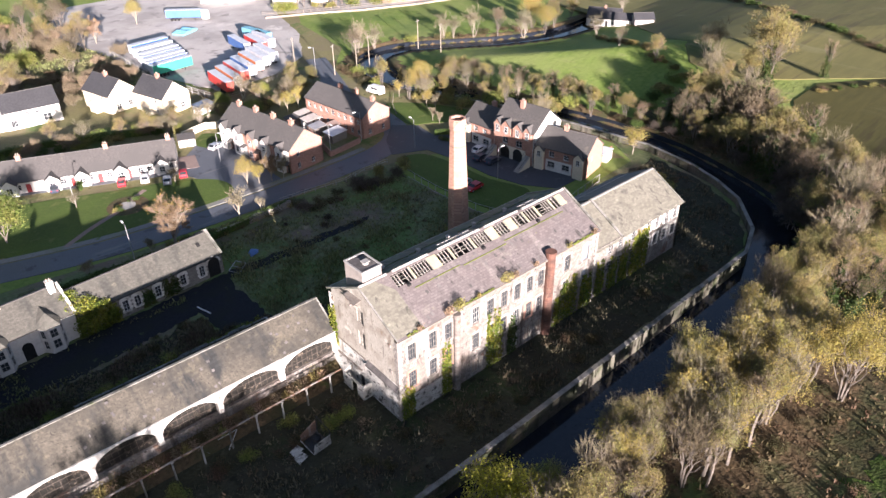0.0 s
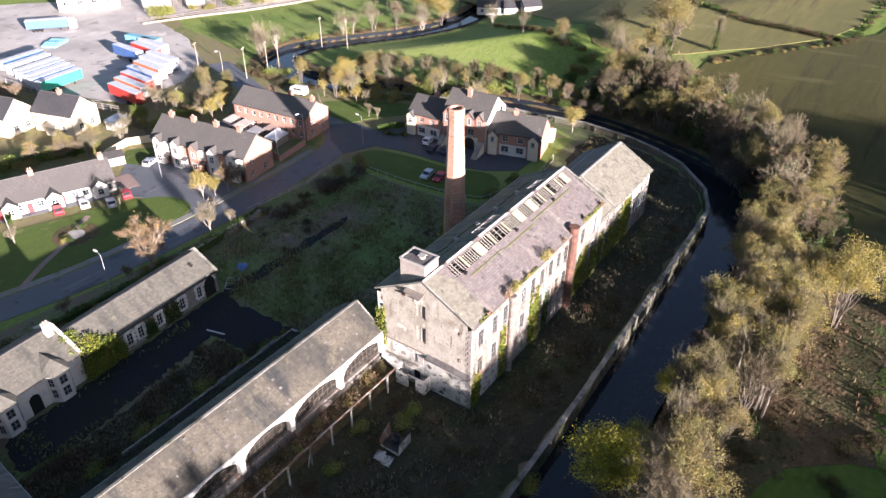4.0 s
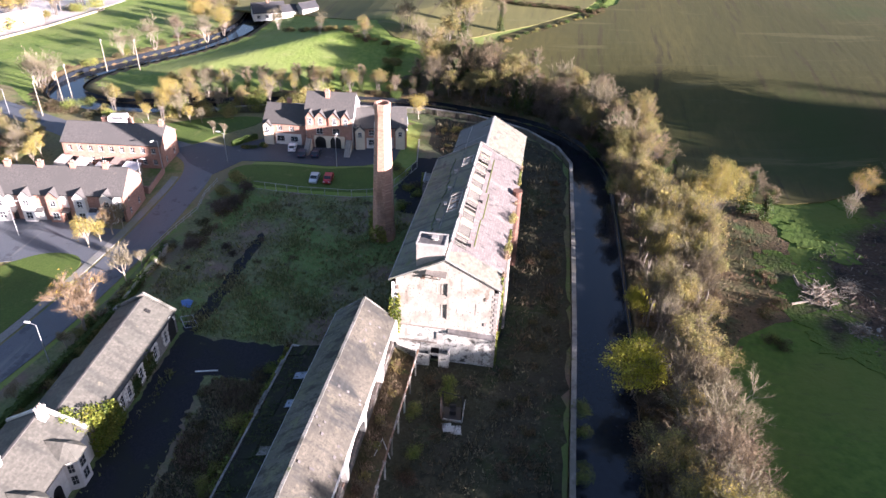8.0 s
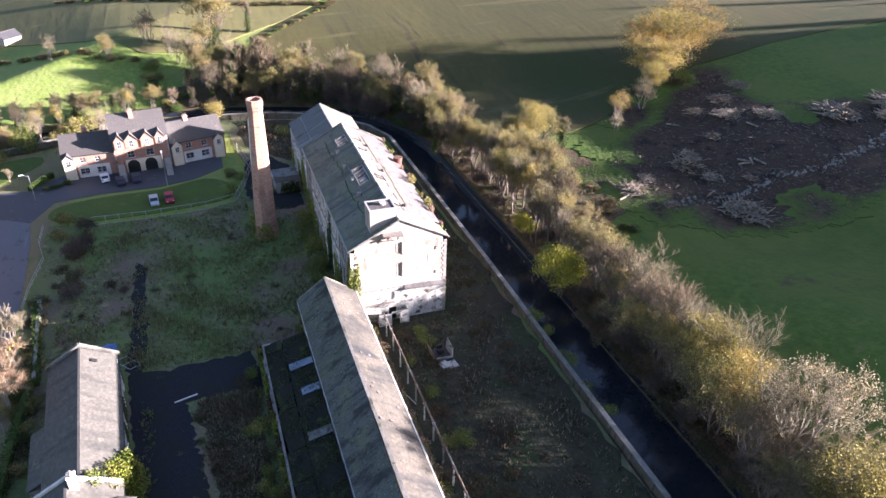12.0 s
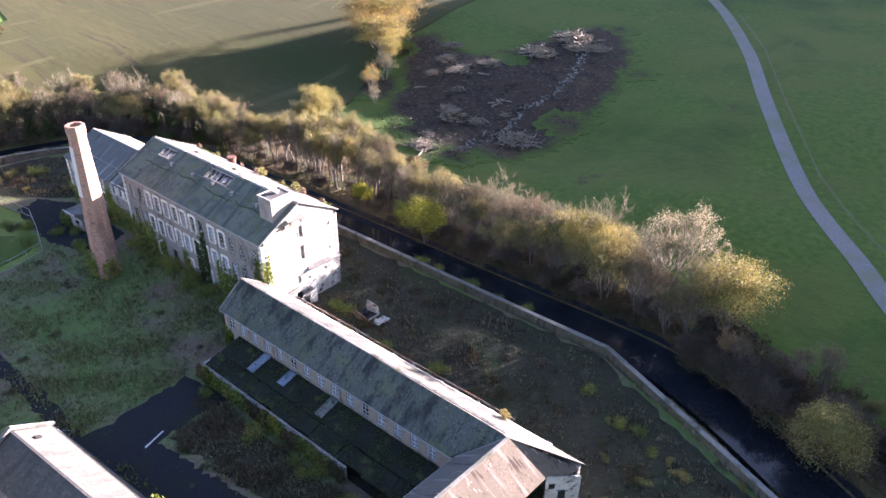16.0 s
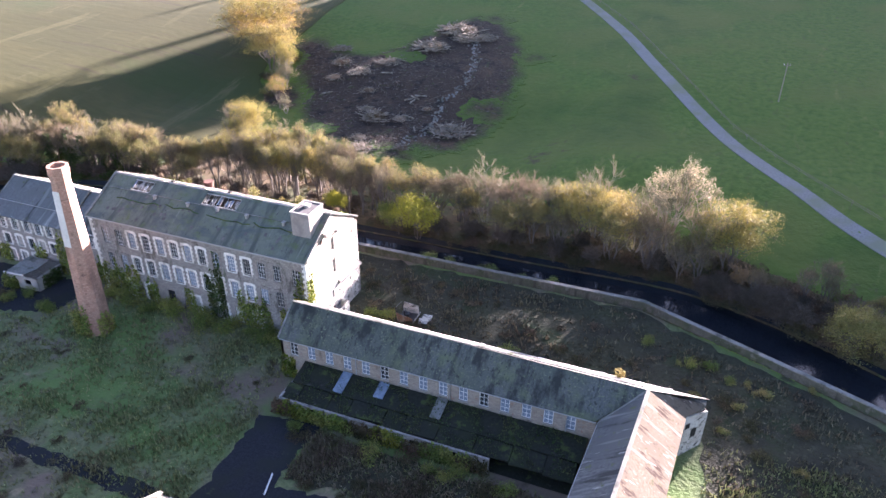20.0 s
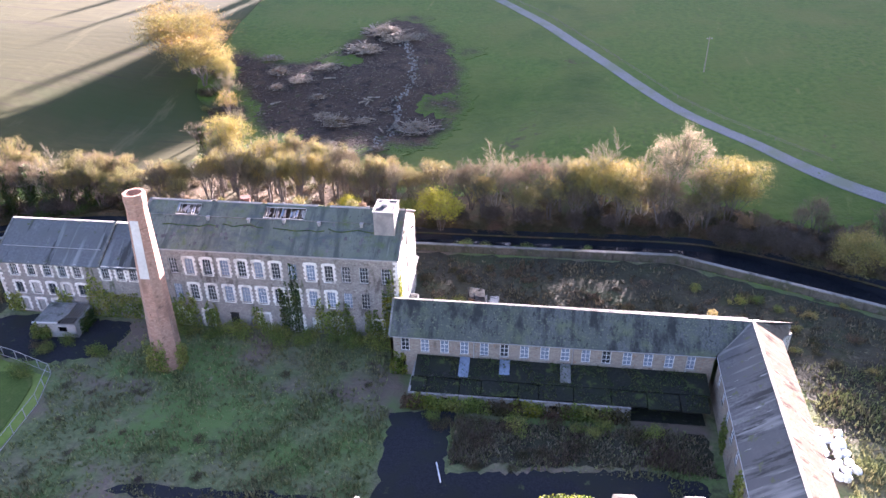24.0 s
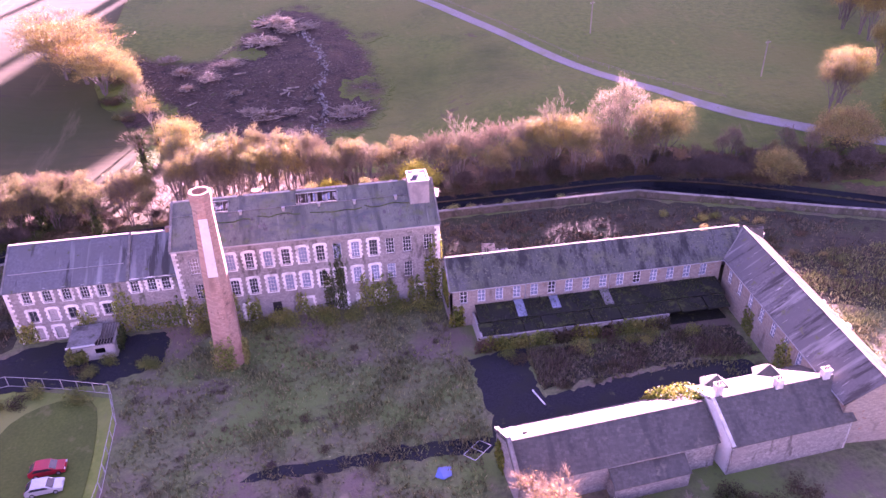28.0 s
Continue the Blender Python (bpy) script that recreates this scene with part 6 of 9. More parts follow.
def build_leanto():
    lt = thing("lean_to_range", pose(0, 79.75, 0), "collapsed lean-to range with a black mossy flat roof", "lean-to")
    rb_ = random.Random(41)
    x = -2.6
    while x < 36.5:
        x1 = min(37.0, x + rb_.uniform(2.6, 5.4))
        sag, near, far = rb_.uniform(0, 0.35), rb_.uniform(0, 0.9), rb_.uniform(0, 0.5)
        part("roof", MB().slab([(x, 6.4 - near, 2.5 - sag), (x1 - 0.12, 6.4 - near * 0.5, 2.5 - sag * 0.6), (x1 - 0.12, 3.6, 3.0 - sag * 0.3), (x, 3.6 + far * 0.4, 3.0 - sag * 0.5)], (0, 0, -0.18)), M_FELTMOSS, lt, "sagging felt roof sheet with moss")
        x = x1
    part("floor_rubble", MB().box(-2.4, 0.2, 0.0, 36.6, 6.1, 0.12), M_FELTMOSS, lt)
    part("roof", MB().slab([(-3.0, 3.55, 3.05), (36.6, 3.55, 3.05), (36.6, 0.05, 3.9), (-3.0, 0.05, 3.9)], (0, 0, -0.15)), M_FELTMOSS, lt, "weed-covered collapsed roof against the shed")
    part("wall", MB().panel((37.0, 6.5, 0), (-1, 0, 0), (0, 0, 1), 29.5, 2.45, 0.3, [(4.5, 5.8, 0, 2.0), (9, 10.4, 0.6, 1.9), (14, 15.4, 0, 2.0), (19, 20.5, 0.6, 1.9), (24, 25.4, 0, 2.0)]), M_STONE_N, lt, "overgrown stone wall with gaping openings")
    for c0, c1 in ((22.5, 27.0), (30.5, 33.4)):
        part("coping", MB().box(c0, 6.42, 2.45, c1, 6.7, 2.56), M_CONC, lt)
    part("wall", MB().box(36.7, 0.1, 0, 37.0, 6.3, 2.6), M_GREYREND, lt)
    for x, y0, y1 in ((29.8, 0.1, 3.4), (24.2, 0.1, 2.6), (15.9, 0.1, 3.2)):
        z0, z1 = 3.96 - 0.24 * y0, 3.96 - 0.24 * y1
        part("roof_light", MB().slab([(x - 0.65, y1, z1), (x + 0.65, y1, z1), (x + 0.65, y0, z0), (x - 0.65, y0, z0)], (0, 0, 0.08)).beam((x - 0.65, y1, z1 + 0.1), (x - 0.65, y0, z0 + 0.1), 0.1, 0.1).beam((x + 0.65, y1, z1 + 0.1), (x + 0.65, y0, z0 + 0.1), 0.1, 0.1), M_BLUEGLASS if x > 20 else M_CONC, lt, "pale glazed roof light")
    for i, (x, w_, n_) in enumerate(((34.5, 5, 900), (29.5, 4, 600), (25, 4, 600), (21, 5, 900), (17, 4, 500), (12, 5, 800), (36.4, 3, 700), (27.5, 3.5, 800), (23, 3.5, 700), (14.5, 4, 800), (9.5, 4, 800), (32, 4, 800))):
        creeper(lt, pose(x, 6.5, 0, 0, 0, 180), w_, 2.9, n_, M_IVY if i in (0, 3) else M_LEAFG if i % 2 else M_BRAMBLE, 80 + i, depth=0.7)
    rng = np.random.default_rng(5)
    mb = MB()
    n = 5200
    p = np.stack([-2.5 + 38.5 * rng.random(n), 0.2 + 6.0 * rng.random(n) ** 1.4, np.zeros(n)], -1)
    p[:, 2] = np.where(p[:, 1] < 3.5, 3.95 - 0.24 * p[:, 1], 3.0 - 0.18 * (p[:, 1] - 3.6)) + 0.3 * rng.random(n) ** 2
    lump = np.sin(p[:, 0] * 0.9) * np.sin(p[:, 0] * 0.37 + p[:, 1]) > -0.25
    p, n = p[lump], int(lump.sum())
    _, a, b = leaf_cards(n, (0, 0, 0), (1, 1, 1), 0.1, rng)
    cards_to(mb, p, a, b)
    tagged(part("weed_cover", mb, M_DKIVY, lt, "brown weeds on the collapsed roof"), kind="stuff")


build_leanto()


def build_wing():
    rz = -3.9
    wg = thing("shed_wing", pose(-8.8, 76.0, 0, 0, 0, rz), "long slated wing with a pale sunlit slope", "wing")
    L, R, E, WE, WW = 37.0, 10.3, 7.0, 4.3, 4.4
    # local y along the wing, x across
    wy = [6.5 + 3.4 * i for i in range(9)]
    part("wall", MB().panel((WE, 4.2, 0), (0, 1, 0), (0, 0, 1), L - 4.2, E, 0.45, [(y - 4.2 - 0.6, y - 4.2 + 0.6, 4.0, 6.2) for y in wy]), M_BUFFBRICK, wg, "brick courtyard wall of the wing")
    for y in wy:
        window(wg, RIGHT(y, 4.0, WE), 1.2, 2.2, (1, 2), M_FRAME, M_BLUEGLASS, None, th=0.1, sill=True)
    part("wall", MB().panel((-WW, L, 0), (0, -1, 0), (0, 0, 1), L - 2.4, E - 0.1, 0.45, [(4 + 3.4 * i, 5.3 + 3.4 * i, 4.2, 6.2) for i in range(9)]), M_RENDER, wg, "white rendered outer wall")
    for i in range(9):
        window(wg, LEFT(L - 4.65 - 3.4 * i, 4.2, -WW), 1.3, 2.0, (1, 1), M_FRAME, M_BLUEGLASS)
    part("gable", MB().slab([(-WW, L, 0), (WE, L, 0), (WE, L, E), (0, L, R - 0.1), (-WW, L, E - 0.1)], (0, -0.4, 0)), M_BUFFBRICK, wg)
    part("wall", wall_along(MB(), [(-4.5, -1.5), (-6.85, -4.85), (-3.6, -4.95)], 0.35, 0, [6.5, 5.7, 6.4]), M_FLAKE, wg, "broken white corner of the wing")
    # flat black plates paint the shade of two holes in the wall
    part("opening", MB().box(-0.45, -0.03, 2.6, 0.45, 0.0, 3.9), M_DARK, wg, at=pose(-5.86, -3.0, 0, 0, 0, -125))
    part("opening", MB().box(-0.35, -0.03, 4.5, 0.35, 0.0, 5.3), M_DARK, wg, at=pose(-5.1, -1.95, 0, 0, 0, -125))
    part("roof", MB().slab([(-WW - 0.35, -1.6, E - 0.2), (0, 0, R), (0, L + 0.2, R), (-WW - 0.35, L + 0.2, E - 0.2)], (0, 0, -0.15)), M_SLATE_WINGW, wg, "pale stained slate slope of the wing")
    part("roof_corner", MB().slab([(-6.6, -5.15, 6.35), (0, 0, R), (-WW - 0.35, -1.6, E - 0.2), (-6.0, -3.6, 6.3)], (0, 0, -0.12)), M_SLATE_WINGW, wg, "sagging broken slates at the corner")
    part("roof", MB().slab([(0, 0, R), (WE + 0.3, 3.9, E - 0.1), (WE + 0.3, L + 0.2, E - 0.1), (0, L + 0.2, R)], (0, 0, -0.15)), M_SLATE_WING, wg, "dark streaked slate slope of the wing")
    part("ridge_tile", MB().beam((0, 0, R + 0.05), (0, L, R + 0.05), 0.4, 0.12), M_CONC, wg)
    part("valley", MB().beam((0.1, 0.15, R + 0.02), (WE + 0.2, 3.95, E - 0.02), 0.3, 0.06), M_CONC, wg)
    for k in range(5):
        p = Vector((-6.7 + 0.42 * k, -4.7 + 0.62 * k, 5.9 + 0.1 * k))
        part("broken_rafter", MB().beam(p, p + Vector((1.5, -0.35 + 0.12 * k, 1.0)), 0.09, 0.13), M_TIMBER, wg, "bare rafter end at the broken corner")
    part("gutter", MB().box(WE + 0.26, 4.2, E - 0.25, WE + 0.36, L, E - 0.14), M_STEEL, wg)
    creeper(wg, RIGHT(14, 0, WE), 3, 5, 500, M_LEAFG, 91)
    creeper(wg, RIGHT(24, 0, WE), 4, 6, 700, M_LEAFG, 92)
    creeper(wg, RIGHT(32, 0, WE), 4, 6.5, 900, M_IVY, 93)
    creeper(wg, LEFT(1.2, 0, -WW), 3, 5, 500, M_LEAFG, 94)


build_wing()


# ---- houses ----
def gable_house(name, m, L, W, eave, ridge, wall_mat, roof_mat, label, category="house", front=(), back=(), left=(), right=(), doors=(), chimneys=(), gable_mat=None, bars=(1, 1), over=0.35, group="", base_mat=None, chim_mat=None, side_mat=None):
    """A pitched house: front along x at y = 0. Openings are (position, sill, width, height)."""
    h = thing(name, m, label, category, group)
    gm = gable_mat or wall_mat
    cut = lambda spec, ln, flip: [((ln - p if flip else p) - w / 2, (ln - p if flip else p) + w / 2, z, z + t) for p, z, w, t in spec]
    fd = [(p, 0.0, w, t) for p, w, t, *_ in doors]
    part("wall", MB().panel((0, 0, 0), (1, 0, 0), (0, 0, 1), L, eave, 0.3, cut(list(front) + fd, L, False)), wall_mat, h)
    part("wall", MB().panel((L, W, 0), (-1, 0, 0), (0, 0, 1), L, eave, 0.3, cut(back, L, True)), side_mat or wall_mat, h)
    for x, s, spec, u in ((0, 1, left, (0, -1, 0)), (L, -1, right, (0, 1, 0))):
        gb = MB().panel((x, W if s > 0 else 0, 0), u, (0, 0, 1), W, eave, 0.3, cut(spec, W, s > 0))
        gb.slab([(x, 0, eave), (x, W, eave), (x, W / 2, ridge - 0.06)], (0.3 * s, 0, 0))
        part("gable", gb, gm, h)
    for p, z, w, t in front:
        window(h, FRONT(p, z), w, t, bars, sill=True)
    for p, z, w, t in back:
        window(h, BACK(p, z, W), w, t, bars, sill=True)
    for p, z, w, t in left:
        window(h, LEFT(p, z), w, t, bars, sill=True)
    for p, z, w, t in right:
        window(h, RIGHT(p, z, L), w, t, bars, sill=True)
    for p, w, t, dm in doors:
        door(h, FRONT(p, 0), w, t, dm)
    if base_mat:
        part("plinth", MB().box(-0.03, -0.03, 0, L + 0.03, -0.002, 0.5), base_mat, h)
    rise = ridge - eave
    sv = Vector((0, W / 2, rise)).normalized()
    half = math.hypot(W / 2, rise) + over
    e0 = Vector((0, 0, eave)) - sv * over
    part("roof", MB().panel((-0.2, e0.y, e0.z + 0.12), (1, 0, 0), sv, L + 0.4, half, 0.14), roof_mat, h)
    part("roof", MB().panel((L + 0.2, W - e0.y, e0.z + 0.12), (-1, 0, 0), Vector((0, -sv.y, sv.z)), L + 0.4, half, 0.14), roof_mat, h)
    part("ridge_tile", MB().beam((-0.2, W / 2, ridge + 0.14), (L + 0.2, W / 2, ridge + 0.14), 0.3, 0.1), M_SLATE, h)
    part("gutter", MB().box(-0.2, e0.y - 0.1, e0.z - 0.02, L + 0.2, e0.y + 0.02, e0.z + 0.1), M_BLACK, h)
    for cx, cy, cw, top in chimneys:
        c = part("chimney", MB().box(cx - cw / 2, cy - 0.4, ridge - 1.2, cx + cw / 2, cy + 0.4, top - 0.2).box(cx - cw / 2 - 0.07, cy - 0.47, top - 0.2, cx + cw / 2 + 0.07, cy + 0.47, top), chim_mat or M_BRICK, h)
        for k in (-0.25, 0.25):
            part("chimney_pot", shared("pot", lambda: MB().tube((0, 0, 0), (0, 0, 0.45), 0.14, 0.11, 8).mesh("chimney_pot", M_BUFFBRICK)), None, c, at=pose(cx + k * cw / 1.2, cy, top))
    return h


def gablet(h, x, w, eave, depth, rise, wall_mat, roof_mat, y0=-0.45, base=0.0, win=None, name="bay"):
    """A projecting gabled bay on the front of a house."""
    b = part(name, MB().box(x - w / 2, y0, base, x + w / 2, -0.004, eave).slab([(x - w / 2, y0, eave), (x + w / 2, y0, eave), (x, y0, eave + rise)], (0, 0.25, 0)), wall_mat, h)
    o = 0.2
    for s in (-1, 1):
        part("bay_roof", MB().slab([(x + s * (w / 2 + o), y0 - o, eave - o * rise / (w / 2)), (x, y0 - o, eave + rise), (x, depth, eave + rise), (x + s * (w / 2 + o), depth * 0.25, eave - o * rise / (w / 2))], (0, 0, 0.12)), roof_mat, b)
    for wx, wz, ww, wh in win or ():
        ob = window(h, FRONT(x + wx, wz, y0 - 0.14), ww, wh, (1, 1), sill=True)
    return b


# gatehouse range and lodge
def build_gatehouse():
    gx = [3.4, 7.0, 9.0, 12.6, 17.2, 20.8]
    g = gable_house("gatehouse_range", pose(14.6, 104.3, 0, 0, 0, 4.2), 24.9, 8.6, 4.0, 6.5, M_STONE_N, M_SLATE_GATE, "long stone gatehouse range with white window surrounds and ivy", "outbuilding", over=0.25)
    for i, x in enumerate(gx):
        window(g, FRONT(x, 1.1, -0.16), 1.0, 2.0, (1, 2), M_FRAME, M_GLASS, M_QUOIN, arch=0.25)
    part("archway", MB().box(22.0, -0.06, 0, 24.2, -0.01, 2.8).tube((23.1, -0.05, 2.7), (23.1, -0.012, 2.7), 1.1, 1.1, 16), M_DARK, g, "arched gateway with its inner shade painted black")
    ar = MB()
    for i in range(9):
        a0, a1 = math.pi * i / 9, math.pi * (i + 1) / 9 - 0.03
        ar.slab([(23.1 + r * math.cos(a), -0.12, 2.7 + r * math.sin(a)) for a, r in ((a0, 1.1), (a0, 1.45), (a1, 1.45), (a1, 1.1))], (0, 0.1, 0))
    part("arch_stones", ar, M_QUOIN, g)
    par = MB()
    for y0, z0, y1, z1 in ((-0.4, 4.1, 4.3, 7.0), (9.0, 4.1, 4.3, 7.0)):
        par.beam((24.8, y0, z0), (24.8, y1, z1), 0.5, 0.35)
    part("parapet", par, M_CONC, g, "mossy stone gable parapet")
    part("roof_light", MB().box(-0.3, -0.4, 0, 0.3, 0.4, 0.06), M_DARK, g, at=pose(22.2, 2.6, 5.78, 30, 0, 0))
    part("store", MB().box(4.5, 8.75, 0, 14.0, 10.6, 2.2), M_STONE_N, g, "low stone lean-to store")
    part("store_roof", MB().slab([(4.4, 8.62, 3.4), (14.1, 8.62, 3.4), (14.1, 10.8, 2.25), (4.4, 10.8, 2.25)], (0, 0, 0.1)), M_SLATE_GATE, g)
    creeper(g, FRONT(2.4, 0), 6.5, 5.6, 2600, M_IVY, 101, depth=0.9, ragged=0.3, label="thick bright ivy over the eaves")
    creeper(g, FRONT(10.8, 0), 2.4, 4.2, 700, M_DKIVY, 102)
    creeper(g, FRONT(15, 0), 3.4, 4.4, 900, M_DKIVY, 103)
    creeper(g, pose(24.95, 2.0, 0, 0, 0, 90), 3, 4.5, 600, M_IVY, 104)
    mb = MB()
    rng = np.random.default_rng(9)
    for cx, cy, cz, r, n in ((0.8, 1.0, 4.9, 1.8, 1100), (2.6, 0.0, 4.2, 1.5, 800), (-0.2, 3.0, 6.2, 1.1, 400), (1.4, -0.7, 2.4, 2.0, 1500), (4.2, -0.4, 2.0, 1.4, 700)):
        cards_to(mb, *leaf_cards(n, (cx, cy, cz), (r * 1.5, r, r * 0.8), 0.14, rng))
    part("ivy", mb, M_IVY, g, "ivy heaped over the roof edge")
    h = gable_house("gate_lodge", pose(-2.4, 103.4, 0, 0, 0, 4.2), 16.4, 10.0, 4.9, 7.6, M_RENDER, M_SLATE_GATE, "white-rendered lodge with canted bays and tall chimneys", "house", front=[(1.2, 2.8, 1.0, 1.4)], chimneys=[(15.4, 4.2, 0.95, 9.2), (7.6, 5.0, 0.95, 8.9), (1.0, 5.0, 0.95, 8.9)], chim_mat=M_GRIMY, side_mat=M_STONE_N)
    for x in (5.0, 12.6):
        foot = [(x - 1.75, 0), (x - 0.95, -1.35), (x + 0.95, -1.35), (x + 1.75, 0)]
        bay = part("bay", MB().slab([(a, b, 0) for a, b in foot], (0, 0, 4.85)), M_RENDER, h, "canted two-storey bay")
        eave = [(x - 2.1, 0.25, 4.85), (x - 1.15, -1.65, 4.85), (x + 1.15, -1.65, 4.85), (x + 2.1, 0.25, 4.85)]
        tip, back = (x, 0.2, 6.6), (x, 2.6, 6.6)
        part("bay_roof", MB().add(eave + [tip, back, (x - 2.1, 0.6, 5.05), (x + 2.1, 0.6, 5.05)], ((1, 2, 4), (0, 1, 4), (2, 3, 4), (0, 4, 5, 6), (3, 7, 5, 4), (0, 3, 2, 1))), M_SLATE_GATE, bay)
        part("cornice", MB().slab([(a * 1.0 + (0.12 if a > x else -0.12), b - 0.1 if b < 0 else b, 4.6) for a, b in foot], (0, 0, 0.24)), M_QUOIN, bay)
        for (ax, ay), (bx, by) in zip(foot, foot[1:]):
            ang = math.degrees(math.atan2(by - ay, bx - ax))
            wide = 1.1 if abs(by - ay) < 0.01 else 0.75
            for z, hh in ((0.9, 1.5), (2.95, 1.4)):
                window(bay, pose((ax + bx) / 2, (ay + by) / 2, z, 0, 0, ang) @ pose(0, -0.16, 0), wide, hh, (1, 1), M_OLDFRAME, M_GLASS)
    part("doorway", MB().box(8.0, -0.05, 0, 9.6, -0.01, 2.3).tube((8.8, -0.05, 2.3), (8.8, -0.012, 2.3), 0.8, 0.8, 14), M_DARK, h, "arched doorway with its inner shade painted black")
    part("parapet", MB().beam((16.5, -0.3, 5.1), (16.5, 5, 7.9), 0.4, 0.35).beam((16.5, 10.3, 5.1), (16.5, 5, 7.9), 0.4, 0.3), M_GRIMY, h, "white gable parapet")
    rng = random.Random(2)
    for i in range(26):
        x = 41.2 + i * 0.78
        solid("wall_boundary", MB().box(-0.42, -0.25, 0, 0.42, 0.25, 1.2 + 0.3 * rng.random()), M_STONE_N, "low broken stone boundary wall", "wall", pose(x, 117.6 + 0.08 * (x - 41), 0, 0, 0, 5), kind="structure")


build_gatehouse()

# terrace with white bays
t1 = gable_house("terrace_row", pose(64.9, 157.6, 0, 0, 0, -81), 26.2, 9.6, 5.9, 9.5, M_BRICK, M_SLATE, "brick terrace with white rendered fronts and tall chimneys", "terrace", front=[(x, z, 1.0, 1.3) for x in (2.4, 7.6, 12.8, 18.0, 23.2) for z in (0.9, 3.7)], right=[(2.4, 0.9, 0.9, 1.2), (6.6, 0.9, 0.9, 1.2), (2.4, 3.7, 0.8, 1.1)], back=[(x, z, 1.0, 1.2) for x in (2.5, 8, 13, 18.4, 23.5) for z in (0.9, 3.7)], doors=[(x, 1.0, 2.1, M_BLACK) for x in (4.4, 9.6, 14.8, 20.0, 25.2)], chimneys=[(2.8 + 6.4 * i, 4.8, 1.1, 10.6) for i in range(4)])
for i, x in enumerate((2.4, 7.6, 12.8, 18.0, 23.2)):
    gablet(t1, x, 2.4, 5.6, 3.2, 1.2, M_RENDER if i != 2 else M_BRICK, M_SLATE, y0=-0.9, win=[(0, 3.6, 1.1, 1.3), (0, 0.8, 1.3, 1.5)])
    part("porch", MB().slab([(x + 1.3, -1.2, 2.3), (x + 2.8, -1.2, 2.3), (x + 2.8, -0.004, 2.8), (x + 1.3, -0.004, 2.8)], (0, 0, 0.12)), M_SLATE, t1)
    part("render_panel", MB().box(x + 1.2, -0.03, 0, x + 2.6, -0.004, 3.0) if i % 2 else MB().box(x + 1.2, -0.03, 3.0, x + 2.6, -0.004, 5.7), M_RENDER, t1)
t2 = gable_house("red_terrace", pose(90.0, 158.8, 0, 0, 0, -84), 22.5, 9.2, 5.7, 8.6, M_BRICK, M_SLATE, "plain red-brick terrace with a grey slate roof", "terrace", front=[(1.6 + 2.4 * i, z, 1.0, 1.25) for i in range(9) for z in (0.9, 3.6)], right=[(2.4, 0.9, 0.9, 1.3), (6.8, 0.9, 0.9, 1.3), (2.6, 3.6, 0.9, 1.2), (6.8, 3.6, 0.9, 1.2)], chimneys=[(8, 5.8, 1.0, 9.5), (14, 5.8, 1.0, 9.5), (21.6, 4.6, 1.0, 9.7)])
# townhouses
a = gable_house("townhouse", pose(110.9, 119.6, 0, 0, 0, -88), 10.6, 8.8, 5.5, 8.7, M_BRICK, M_SLATE, "brick townhouse with white rendered ground floor", "townhouse", front=[(4.0, 0.9, 1.9, 1.3), (7.4, 0.9, 1.9, 1.3), (4.0, 3.6, 1.2, 1.1), (7.0, 3.6, 1.2, 1.1)], doors=[(2.0, 1.0, 2.1, M_BLACK)], chimneys=[(5.2, 5.2, 1.0, 9.8)], group="townhouses")
part("render_panel", MB().panel((2.8, -0.04, 0.0), (1, 0, 0), (0, 0, 1), 6.4, 2.9, 0.036, [(0.25, 2.15, 0.9, 2.2), (3.65, 5.55, 0.9, 2.2)]), M_RENDER, a, "white ground-floor render")
gablet(a, 1.2, 2.2, 4.9, 2.6, 1.1, M_CREAM, M_SLATE, y0=-0.8, win=[(0, 3.4, 1.0, 1.2)])
b = gable_house("townhouse", pose(110.6, 109.0, 0, 0, 0, -84), 11.6, 10.4, 8.2, 12.2, M_BRICK, M_SLATE, "three-storey brick townhouse with gablets and garage arches", "townhouse", front=[(3.4, 3.6, 1.5, 1.5), (3.4, 6.2, 1.2, 1.7), (7.4, 3.6, 1.7, 1.5), (7.4, 6.2, 1.0, 1.7)], left=[], right=[], doors=[(1.0, 0.9, 2.1, M_DOOR), (10.4, 0.9, 2.1, M_DOOR)], chimneys=[(5.0, 4.2, 1.0, 13.2)], gable_mat=M_RENDER, group="townhouses")
for x in (1.4, 3.9, 7.2, 9.9):
    gablet(b, x, 2.0 if x in (1.4, 9.9) else 2.6, 8.0, 3.4, 1.4, M_BRICK, M_SLATE, y0=-0.5, base=6.0, win=[(0, 6.3, 0.9, 1.6)], name="gablet")
for x in (3.5, 7.2):
    part("garage_door", MB().box(x - 1.3, -0.09, 0, x + 1.3, -0.05, 2.0).tube((x, -0.09, 1.75), (x, -0.05, 1.75), 1.3, 1.3, 16), M_BLACK, b, "dark arched garage door")
part("plinth", MB().box(2.0, -0.045, 0, 9.4, -0.004, 3.2), M_CREAM, b, "pale stone ground floor")
